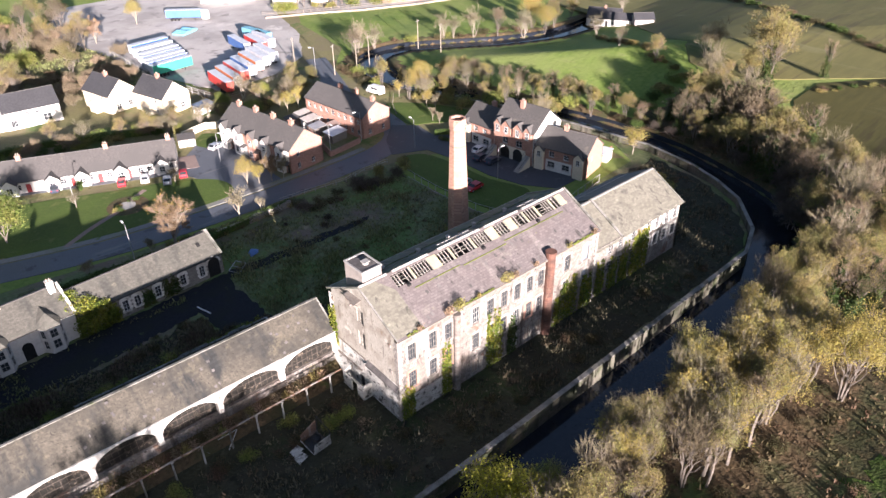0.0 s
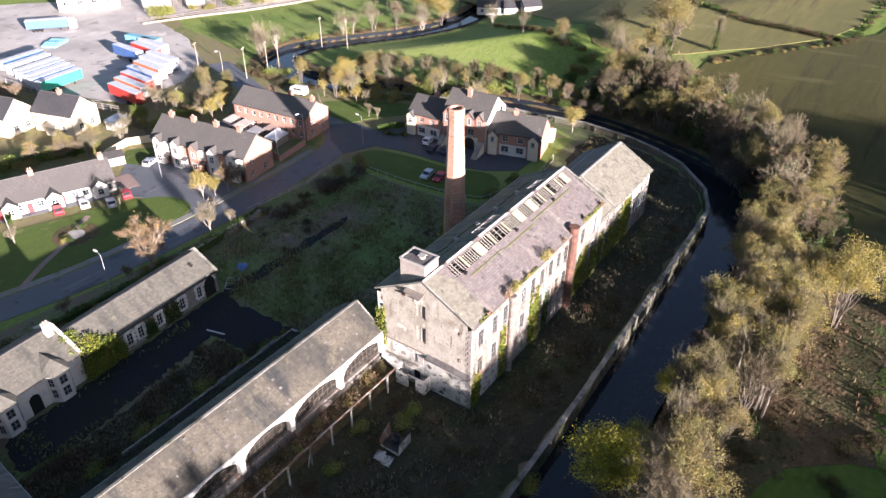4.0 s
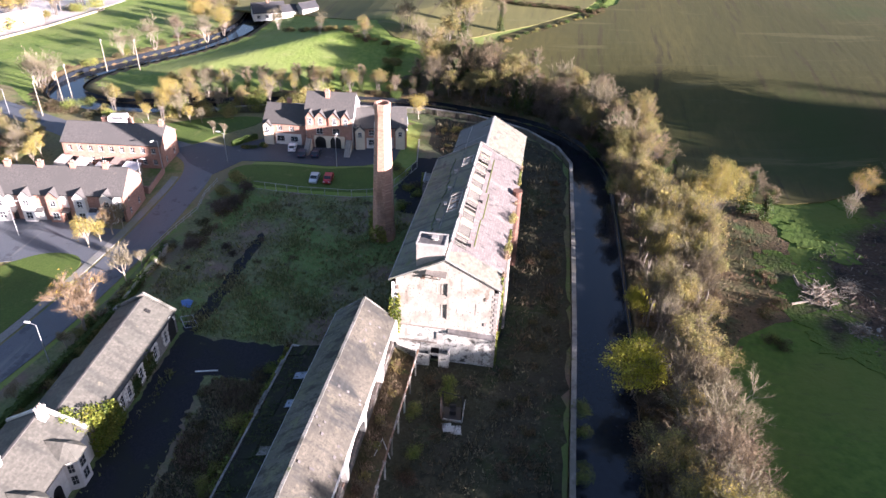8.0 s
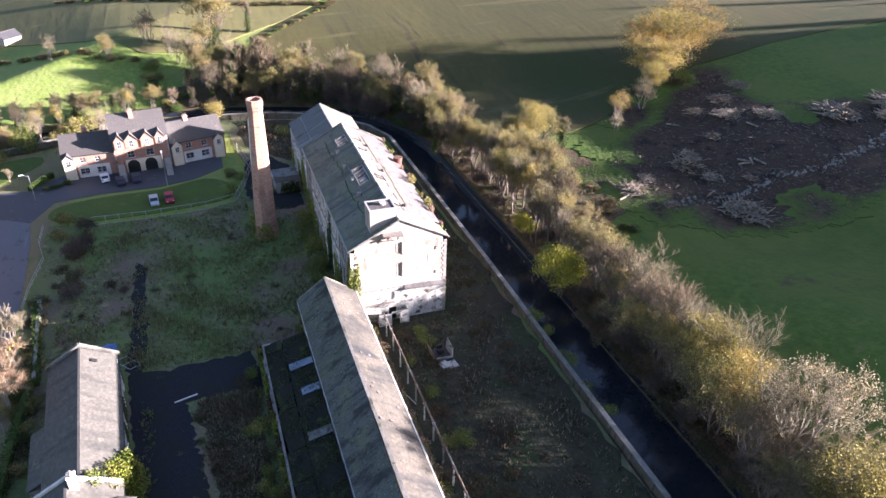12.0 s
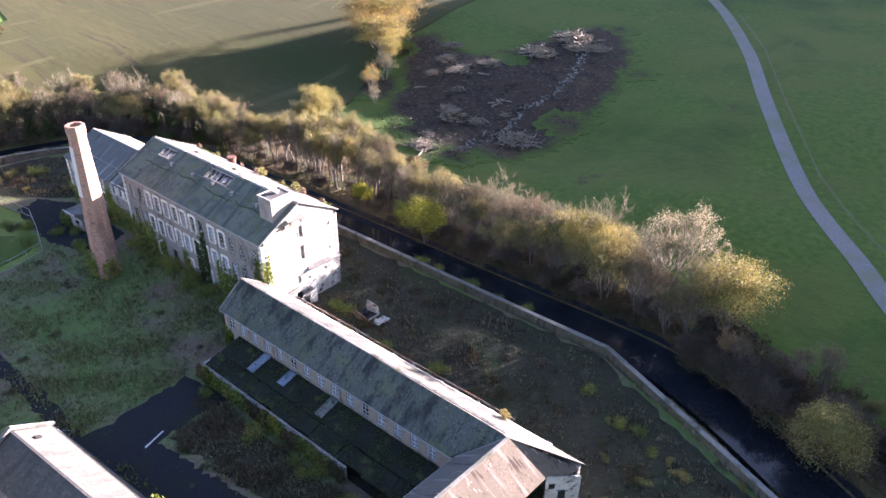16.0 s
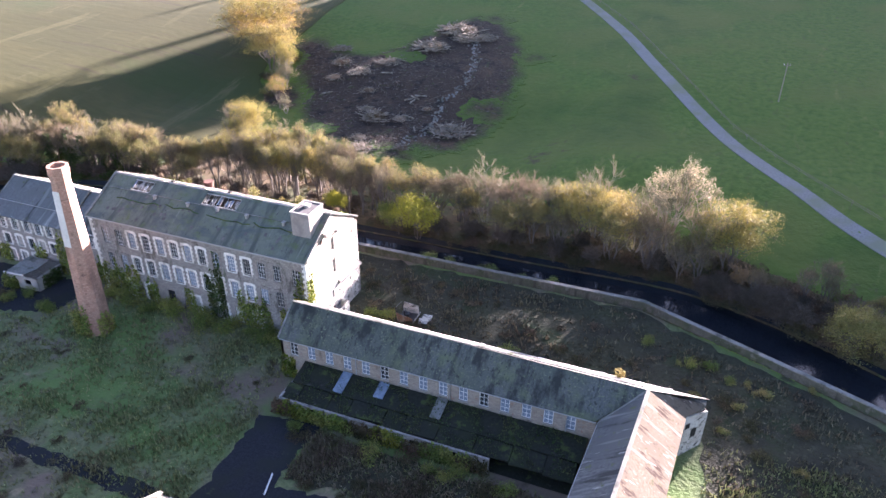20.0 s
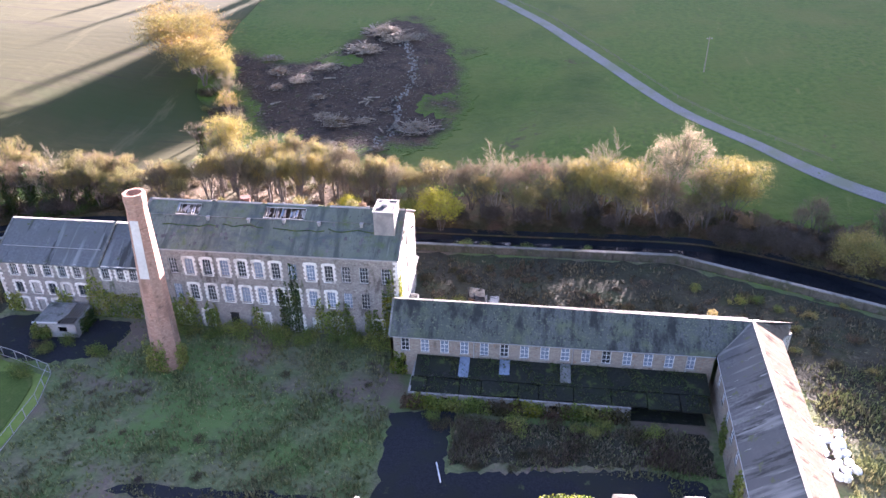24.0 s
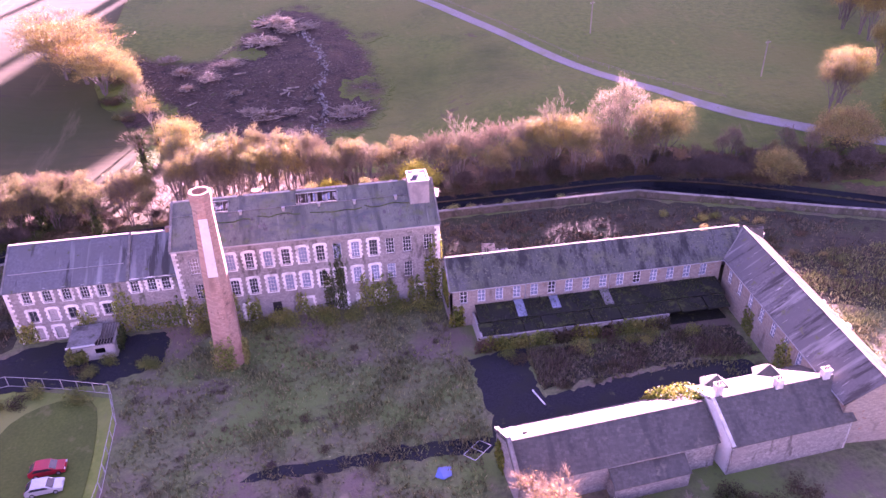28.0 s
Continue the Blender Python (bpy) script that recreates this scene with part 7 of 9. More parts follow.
for x in (0.9, 10.6):
    st = part("outer_stair", MB().slab([(x - 0.7, -5.0, 0.0), (x - 0.7, -0.6, 2.6), (x - 0.7, -0.6, 0.0)], (1.4, 0, 0)), M_CREAM, b, "pale outside stair to the first floor")
    for k in range(14):
        part("step", shared("ostep", lambda: MB().box(-0.7, -0.17, 0, 0.7, 0.17, 0.1).mesh("step", M_KERB)), None, st, at=pose(x, -4.85 + 0.31 * k, 0.12 + 0.185 * k))
    for s in (-0.72, 0.72):
        part("railing", MB().beam((x + s, -5.0, 1.0), (x + s, -0.6, 3.6), 0.06, 0.06), M_BLACK, st)
c = gable_house("townhouse", pose(112.2, 97.4, 0, 0, 0, -76), 12.6, 8.8, 5.5, 8.7, M_BRICK, M_SLATE, "end townhouse in red brick with a white render panel", "townhouse", front=[(4.2, 3.5, 1.3, 1.3), (7.8, 3.5, 1.3, 1.2), (4.2, 0.9, 1.8, 1.4), (7.8, 0.9, 1.8, 1.4)], right=[(3.0, 3.6, 0.6, 0.9)], doors=[(1.8, 1.0, 2.1, M_BLACK), (10.6, 1.0, 2.1, M_BLACK)], chimneys=[(5.4, 4.4, 1.0, 9.8)], group="townhouses")
part("render_panel", MB().panel((2.9, -0.04, 0.0), (1, 0, 0), (0, 0, 1), 6.4, 2.8, 0.036, [(0.4, 2.2, 0.9, 2.3), (4.0, 5.8, 0.9, 2.3)]), M_RENDER, c, "white ground-floor render")
for x in (1.4, 11.0):
    gablet(c, x, 2.2, 4.9, 2.6, 1.1, M_CREAM, M_SLATE, y0=-0.8, win=[(0, 3.4, 0.9, 1.2)])
# cottage row
ct = gable_house("cottage_row", pose(13.2, 166.6, 0, 0, 0, -22), 40.5, 10.0, 2.9, 5.9, M_RENDER, M_SLATE, "row of white single-storey cottages with small porches", "cottages", front=[(x, 0.9, 1.2, 1.2) for x in (4, 7.5, 16.5, 22, 26, 32.5, 34.5, 39)], doors=[(x, 1.0, 2.1, M_DOOR) for x in (9.5, 18.5, 24, 30.0)], chimneys=[(8.2, 5.0, 1.0, 7.0), (26, 5.0, 1.0, 7.0), (39.4, 5, 1.0, 7.0)])
for x in (6.0, 14.5, 20.5, 28.5, 37.2):
    gablet(ct, x, 3.0, 2.6, 2.8, 1.2, M_RENDER, M_SLATE, y0=-1.2, win=[(0, 0.8, 1.2, 1.3)])
# detached houses behind
d1 = gable_house("detached_house", pose(27.5, 203.5, 0, 0, 0, -5), 13.5, 9.5, 4.9, 8.2, M_RENDER, M_DARKSLATE, "white detached house with a dark slate roof", "house", front=[(2, 0.8, 1.6, 1.6), (5.5, 3.2, 1.0, 1.0), (10, 0.8, 2.0, 1.9), (8, 3.2, 1.0, 1.0)], left=[(4, 0.8, 1.2, 1.3)], group="detached houses")
part("garage", MB().box(-3.6, 0.5, 0, -0.01, 5.5, 2.4).slab([(-3.8, 0.3, 2.4), (0, 0.3, 2.4), (0, 5.7, 2.9), (-3.8, 5.7, 2.9)], (0, 0, 0.14)), M_RENDER, d1, "low white garage")
for x, y, r in ((60.5, 199, 104), (70.5, 187.5, 106)):
    d = gable_house("detached_house", pose(x, y, 0, 0, 0, r), 12.0, 9.0, 4.9, 8.6, M_CREAM, M_DARKSLATE, "cream detached house with a gable to the road", "house", left=[(2.6, 0.8, 1.4, 1.5), (6.2, 0.8, 1.4, 1.5)], back=[(3, 0.8, 1.2, 1.3), (8, 0.8, 1.2, 1.3), (3, 3.3, 1.0, 1.1)], chimneys=[(6, 4.5, 1.0, 9.7)], group="detached houses")
    part("porch", MB().box(4, 9.01, 0, 7, 10.8, 2.3).slab([(3.8, 8.8, 3.0), (7.2, 8.8, 3.0), (7.2, 11, 2.3), (3.8, 11, 2.3)], (0, 0, 0.14)), M_CREAM, d)
fh = gable_house("farm_bungalow", pose(213.5, 164.5, at(219, 160), 0, 0, -62), 12, 8, 3.0, 5.8, M_RENDER, M_DARKSLATE, "white farm bungalow with a dark slate roof among the fields", "bungalow", front=[(2, 0.9, 1.3, 1.2), (5, 0.9, 1.3, 1.2), (10, 0.9, 1.3, 1.2)], doors=[(7.4, 1.0, 2.1, M_BLACK)], chimneys=[(6, 4.0, 0.9, 6.5)])
gable_house("farm_outbuilding", pose(217, 154.7, at(219, 153), 0, 0, -58), 6, 5, 2.4, 4.2, M_RENDER, M_DARKSLATE, "small white slate-roofed farm outbuilding", "outbuilding")
gable_house("farm_outbuilding", pose(218.5, 147, at(221, 146), 0, 0, -40), 7, 5, 2.2, 3.8, M_GREYREND, M_DARKSLATE, "low slate-roofed farm shed", "outbuilding")

# small outbuilding by the annex, roofless
ob = thing("derelict_outbuilding", pose(91.2, 71.2, 0, 0, 0, 4), "small derelict outbuilding with a half-fallen mossy roof", "outbuilding")
part("wall", MB().panel((0, 0, 0), (1, 0, 0), (0, 0, 1), 6.5, 2.5, 0.25), M_GREYREND, ob)
part("wall", MB().panel((6.5, 5.4, 0), (-1, 0, 0), (0, 0, 1), 6.5, 2.5, 0.25, [(1, 2.2, 0, 2.0), (3.6, 5.0, 1, 2)]), M_GREYREND, ob)
part("wall", MB().panel((6.5, 0, 0), (0, 1, 0), (0, 0, 1), 5.4, 2.5, 0.25), M_GREYREND, ob)
part("wall", MB().panel((0, 5.4, 0), (0, -1, 0), (0, 0, 1), 5.4, 2.5, 0.25), M_GREYREND, ob)
part("roof", MB().slab([(2.4, -0.2, 2.62), (6.7, -0.2, 2.62), (6.7, 5.6, 2.62), (3.1, 5.6, 2.62), (2.2, 3.2, 2.62)], (0, 0, 0.16)), M_CONC, ob, "broken mossy concrete roof slab")
for i in range(6):
    part("rafter", MB().beam((0.3 + 0.4 * i, -0.1, 2.6), (0.25 + 0.42 * i, 5.5, 2.6), 0.08, 0.14), M_TIMBER, ob)
part("coping", MB().box(2.6, 5.4, 2.782, 6.7, 5.6, 2.98), M_RENDER, ob)
creeper(ob, pose(5.6, 5.42, 0, 0, 0, 180), 3.0, 3.2, 700, M_LEAFG, 401, depth=0.8)
creeper(ob, pose(-0.02, 2.5, 0, 0, 0, -90), 4.0, 3.0, 700, M_DKIVY, 402, depth=0.7)
gable_house("brick_store", pose(179.5, 243.5, 0, 0, 0, -27), 16, 7, 3.2, 4.8, M_BRICK, M_GREYREND, "low brick store beyond the north meadow", "store", front=[(3, 1.0, 1.4, 1.2), (8, 1.0, 1.4, 1.2), (13, 1.0, 1.4, 1.2)])


# ---- trees ----
def grow(rng, height, radius, clear, stems, upright):
    """Branches (a, b, r0, r1, level) and twig tips of a tree: stems fork again and again into a crown that starts at the height clear."""
    segs, tips = [], []

    def shoot(p, d, length, level):
        jit = Vector((rng.gauss(0, 0.14), rng.gauss(0, 0.14), rng.gauss(0, 0.05)))
        mid = p + (d + jit).normalized() * length * 0.5
        d2 = (d - jit * 0.6 + Vector((0, 0, 0.12 * upright))).normalized()
        end = mid + d2 * length * 0.5
        segs.append((p, mid, level))
        segs.append((mid, end, level))
        if level == 4:
            tips.append((end, d2))
            tips.append((mid.lerp(end, rng.random()), d2))
            return
        kids = (7 - stems if stems < 4 else 3) if level == 0 else 3 if level < 3 else rng.choice((2, 3))
        turn = rng.uniform(0, 6.28)
        for k in range(kids):
            side = d2.orthogonal().normalized()
            side.rotate(Matrix.Rotation(turn + 6.28 * k / kids + rng.uniform(-0.5, 0.5), 3, d2))
            out = rng.uniform(0.35, 0.95) if level else rng.uniform(0.3, 0.8)
            nd = (d2 + side * out + Vector((0, 0, 0.22 * upright))).normalized()
            start = mid.lerp(end, rng.uniform(0.1, 1.0))
            shoot(start, nd, length * rng.uniform(0.62, 0.86) if level else height * rng.uniform(0.22, 0.32), level + 1)

    for i in range(stems):
        a = 6.28 * i / stems + rng.uniform(-0.5, 0.5)
        lean = rng.uniform(0.12, 0.3) if stems > 1 else rng.uniform(0, 0.06)
        foot = Vector((0.35 * math.cos(a), 0.35 * math.sin(a), -0.3)) if stems > 1 else Vector((0, 0, -0.3))
        shoot(foot, Vector((lean * math.cos(a), lean * math.sin(a), 1)).normalized(), height * clear * rng.uniform(1.1, 1.5), 0)
    # fit the crown to its height and spread
    P = np.array([t[0] for t in tips])
    kz = (height - 0.5) / P[:, 2].max()
    kr = (radius - 0.4) / np.percentile(np.hypot(P[:, 0], P[:, 1]), 92)
    fit = lambda q: Vector((q.x * kr, q.y * kr, q.z * kz))
    r = height * 0.0145 / math.sqrt(stems) * 1.3
    width = [(r, r * 0.8), (r * 0.5, r * 0.36), (r * 0.27, r * 0.2), (r * 0.15, r * 0.1), (0.017, 0.01)]
    return [(fit(a), fit(b), *width[l], l) for a, b, l in segs], [(fit(p), d) for p, d in tips]


def make_tree(name, label, seed, height, radius, twig_mat=None, twigs=10, leaf_mat=None, leaves=0, leaf_size=0.1, bark=None, clear=0.25, clump=0.36, ivy=False, stems=3, upright=1.0, twig_len=1.0, drop=0.0):
    rng = random.Random(seed)
    nr = np.random.default_rng(seed)
    t = thing(name, pose(0, 0, 0), label, "tree", "trees")
    segs, tips = grow(rng, height, radius, clear, stems, upright)
    mb = MB()
    for a, b, r0, r1, lv in segs:
        mb.tube(a, b, r0, r1, 6 if lv == 0 else 4 if lv == 1 else 3, caps=False)
    part("trunk", mb, bark or M_BARK, t)
    P = np.array([tuple(p[0]) for p in tips])
    D = np.array([tuple(p[1]) for p in tips])
    if twigs:
        twigs = max(3, round(twigs * 0.8))
        n = len(P) * twigs
        start = np.repeat(P, twigs, 0) - np.repeat(D, twigs, 0) * nr.random((n, 1)) * 0.9
        way = np.repeat(D, twigs, 0) * 0.75 + nr.normal(size=(n, 3)) * 0.42 + np.array([0, 0, 0.25])
        way /= np.linalg.norm(way, axis=1)[:, None]
        ln = (0.4 + 0.8 * nr.random((n, 1))) * twig_len
        side = np.cross(way, nr.normal(size=(n, 3)))
        side /= np.linalg.norm(side, axis=1)[:, None]
        tw = MB()
        v = np.stack([start - side * 0.015, start + side * 0.015, start + way * ln], 1).reshape(-1, 3)
        tw.v = [tuple(q) for q in v.tolist()]
        tw.f = [(3 * i, 3 * i + 1, 3 * i + 2) for i in range(n)]
        part("twig_haze" if leaves else "crown", tw, twig_mat or M_TWIG, t, "fine bare twigs")
    if leaves:
        cr = MB()
        # leaves hang on in patches of the crown
        field = np.sin(P @ np.array([0.9, 0.4, 0.3]) + seed) + np.sin(P @ np.array([-0.5, 0.9, 0.5]) + 2 * seed) + 0.5 * nr.normal(size=len(P))
        Q = P[field >= np.quantile(field, drop)]
        n = len(Q) * leaves
        c = np.repeat(Q, leaves, 0) + nr.normal(size=(n, 3)) * clump * np.array([1, 1, 0.7])
        c[:, 2] = np.maximum(c[:, 2], 0.4)
        _, a, b = leaf_cards(n, (0, 0, 0), (1, 1, 1), leaf_size, nr)
        cards_to(cr, c, a, b)
        part("crown", cr, leaf_mat, t)
    if ivy:
        iv = MB()
        n = 3200
        z = nr.random(n) * height * 0.85
        ang = nr.random(n) * 6.283
        rad = (0.3 + (1.3 + 0.8 * np.sin(3 * ang + z)) * nr.random(n)) * (1.25 - z / height)
        p = np.stack([rad * np.cos(ang), rad * np.sin(ang), z], -1)
        _, a, b = leaf_cards(n, (0, 0, 0), (1, 1, 1), 0.18, nr)
        cards_to(iv, p, a, b)
        part("ivy", iv, M_DKIVY, t, "dark ivy round the trunk")
    t["height"] = float(height)
    return t


def make_shrub(name, label, seed, r, h, material, n, leaf=0.16, stems=True, category="shrub"):
    nr = np.random.default_rng(seed)
    t = thing(name, pose(0, 0, 0), label, category, "shrubs")
    mb = MB()
    for i in range(7):
        c = (nr.normal() * r * 0.45, nr.normal() * r * 0.45, h * (0.3 + 0.3 * nr.random()))
        cards_to(mb, *leaf_cards(n // 7, c, (r * 0.6, r * 0.6, h * 0.5), leaf, nr))
    mb.v = [(x, y, max(z, 0.02)) for x, y, z in mb.v]
    part("foliage", mb, material, t)
    if stems:
        for i in range(2):
            a = nr.random() * 6.28
            part("stem", MB().tube((0.2 * math.cos(a), 0.2 * math.sin(a), -0.1), (r * 0.8 * math.cos(a) * nr.random(), r * 0.8 * math.sin(a) * nr.random(), h * (0.8 + 0.5 * nr.random())), 0.05, 0.012, 4), M_BARK, t)
    return t


USED = set()


def plant(proto, x, y, scale=1.0, turn=0.0, sx=1.0, z=0.0):
    """Sets the first of a kind, or a copy of it, on the ground."""
    m = pose(x, y, z + at(x, y) - 0.05, 0, 0, turn) @ Matrix.Diagonal((scale * sx, scale * sx, scale, 1))
    if proto.name not in USED:
        USED.add(proto.name)
        proto.matrix_basis = m
        return proto
    made = copy_thing(proto, pose(0, 0, 0))
    made.matrix_basis = m
    return made


KIND = {
    "bare1": make_tree("bare_tree", "bare grey-brown deciduous tree beside the river", 1, 13, 3.8, M_TWIG, 11, stems=3),
    "bare2": make_tree("bare_tree", "leafless spreading tree with pale twigs", 2, 14, 4.6, M_TWIGPALE, 13, bark=M_BIRCH, clear=0.2, stems=4),
    "bare3": make_tree("bare_tree", "tall slender leafless tree", 3, 15, 2.9, M_TWIGPALE, 11, clear=0.4, stems=1),
    "olive1": make_tree("autumn_tree", "half-bare tree with olive-brown leaves", 4, 12.5, 3.8, M_TWIG, 12, M_LEAFB, 26, leaf_size=0.075, drop=0.4),
    "olive2": make_tree("autumn_tree", "broad tree in thinning brown leaf", 5, 11.5, 4.6, M_TWIG, 9, M_LEAFB, 34, leaf_size=0.078, drop=0.25, clear=0.18, stems=4),
    "gold1": make_tree("golden_tree", "tree in golden autumn leaf", 6, 13.5, 4.4, M_TWIG, 6, M_LEAFY, 44, leaf_size=0.075, drop=0.15, clear=0.18, clump=0.6),
    "gold2": make_tree("golden_tree", "tall tree with sparse yellow leaves", 7, 13.5, 3.4, M_TWIGPALE, 12, M_LEAFY, 25, leaf_size=0.075, drop=0.5, clear=0.3),
    "grove1": make_tree("slender_tree", "slender straight tree with thin olive-gold leaf", 16, 13.5, 2.8, M_TWIG, 11, M_LEAFB, 20, leaf_size=0.07, drop=0.45, clear=0.42, stems=1),
    "grove2": make_tree("slender_tree", "slender twin-stemmed tree with yellowing leaf", 17, 12.5, 3.0, M_TWIGPALE, 12, M_LEAFY, 20, leaf_size=0.07, drop=0.5, clear=0.4, stems=2),
    "pale": make_tree("pale_tree", "tall tree with cream-pale dead leaf at the top", 18, 17, 4.6, M_TWIGPALE, 14, M_LEAFPALE, 18, leaf_size=0.07, drop=0.5, bark=M_BIRCH, clear=0.28, stems=3),
    "orange": make_tree("orange_tree", "large tree in orange-brown autumn leaf", 8, 15, 5.2, M_TWIGRED, 9, M_LEAFO, 28, leaf_size=0.078, drop=0.25, clear=0.22, clump=0.6, stems=1),
    "green": make_tree("green_tree", "tree still in yellow-green leaf", 9, 9, 3.6, M_TWIG, 4, M_LEAFG, 46, leaf_size=0.11, clear=0.1, clump=0.75, stems=1, upright=0.5),
    "lime": make_tree("lime_green_tree", "bright yellow-green riverside tree", 10, 9, 3.2, M_TWIG, 5, M_LIME, 22, leaf_size=0.1, clear=0.12, clump=0.5, stems=4, drop=0.1),
    "birch": make_tree("russet_birch", "fine-twigged russet birch with a few orange leaves", 11, 10, 2.7, M_TWIGRED, 40, M_LEAFO, 5, leaf_size=0.08, bark=M_BIRCH, clear=0.16, drop=0.6, twig_len=0.9, stems=1, upright=0.5),
    "ivied": make_tree("ivy_clad_tree", "bare tree with a dark ivy-clad trunk", 12, 13, 3.4, M_TWIG, 14, ivy=True, stems=1, clear=0.35),
    "young": make_tree("young_bare_tree", "small pale leafless garden tree", 13, 5, 1.8, M_TWIGPALE, 10, bark=M_BIRCH, twig_len=0.45, stems=1, clear=0.3),
    "goldsmall": make_tree("small_golden_tree", "small garden tree in bright yellow leaf", 14, 7, 2.2, M_TWIG, 4, M_LEAFY, 14, leaf_size=0.08, bark=M_BIRCH, clump=0.35, stems=1),
    "willow": make_tree("willow_tree", "dense rounded olive-yellow willow on the bank", 15, 8.5, 4.4, M_TWIG, 4, M_LEAFB, 40, leaf_size=0.09, clear=0.1, clump=0.6, stems=5, upright=0.4),
    "thicket": make_tree("bare_thicket", "tangled leafless thicket on the river bank", 19, 4.6, 2.7, M_TWIGDARK, 11, stems=5, clear=0.12, upright=0.3, twig_len=0.8),
    "scrub": make_tree("tan_scrub_bush", "twiggy tan scrub bush in rough ground", 20, 3.8, 2.6, M_TWIGTAN, 8, stems=5, clear=0.12, upright=0.3, twig_len=0.8),
    "bush_b": make_shrub("bramble_bush", "tangled brown bramble bush in rough ground", 21, 2.0, 1.6, M_BRAMBLE, 1300, leaf=0.1),
    "bush_g": make_shrub("green_bush", "rounded dark green evergreen bush", 22, 1.6, 1.7, M_HEDGE, 1100, leaf=0.11),
    "bush_y": make_shrub("yellow_bush", "yellow-brown bush in autumn leaf", 23, 1.5, 1.6, M_LEAFB, 1300, leaf=0.085),
    "weed": make_shrub("weed_clump", "pale dead weed clump in rough ground", 25, 1.8, 1.3, M_WEED, 420, leaf=0.13),
    "bush_w": make_shrub("willow_scrub", "olive willow scrub on the bank", 24, 2.2, 2.6, M_LEAFG, 1700, leaf=0.1),
}
rt = random.Random(77)


def row(kinds, spots, s0=0.85, s1=1.15):
    for x, y in spots:
        plant(KIND[rt.choice(kinds)], x, y, rt.uniform(s0, s1), rt.uniform(0, 360), rt.uniform(0.85, 1.15))


def scatter(kinds, x0, y0, x1, y1, n, s0=0.8, s1=1.2, wid=3.0):
    """n plants along the line from (x0, y0) to (x1, y1), within wid of it."""
    for i in range(n):
        t = (i + rt.random() * 0.8) / n
        row(kinds, [(x0 + (x1 - x0) * t + rt.uniform(-wid, wid), y0 + (y1 - y0) * t + rt.uniform(-wid, wid))], s0, s1)


def stand(kind, x, y, top, turn=0.0, sx=1.0):
    """A tree whose crown reaches the height top above the river meadow."""
    k = (top - at(x, y)) / KIND[kind]["height"]
    return plant(KIND[kind], x, y, k, turn, sx / max(k, 0.6) ** 0.35)


# riverside belt, west to east
scatter(["olive2", "bare2", "bare1"], -75, 46, -58, 40, 4, 0.6, 0.8)
scatter(["bare1", "olive1", "bare2", "bare1"], -50, 39, -22, 32, 9, 0.4, 0.6, 3)
scatter(["thicket", "bush_b", "bush_b"], -54, 40, -16, 30, 18, 0.9, 1.5, 3)
stand("willow", -36.0, 43.5, 8.2, 30, 1.1)
stand("willow", -55.0, 37.5, 13.5, 130, 1.25)
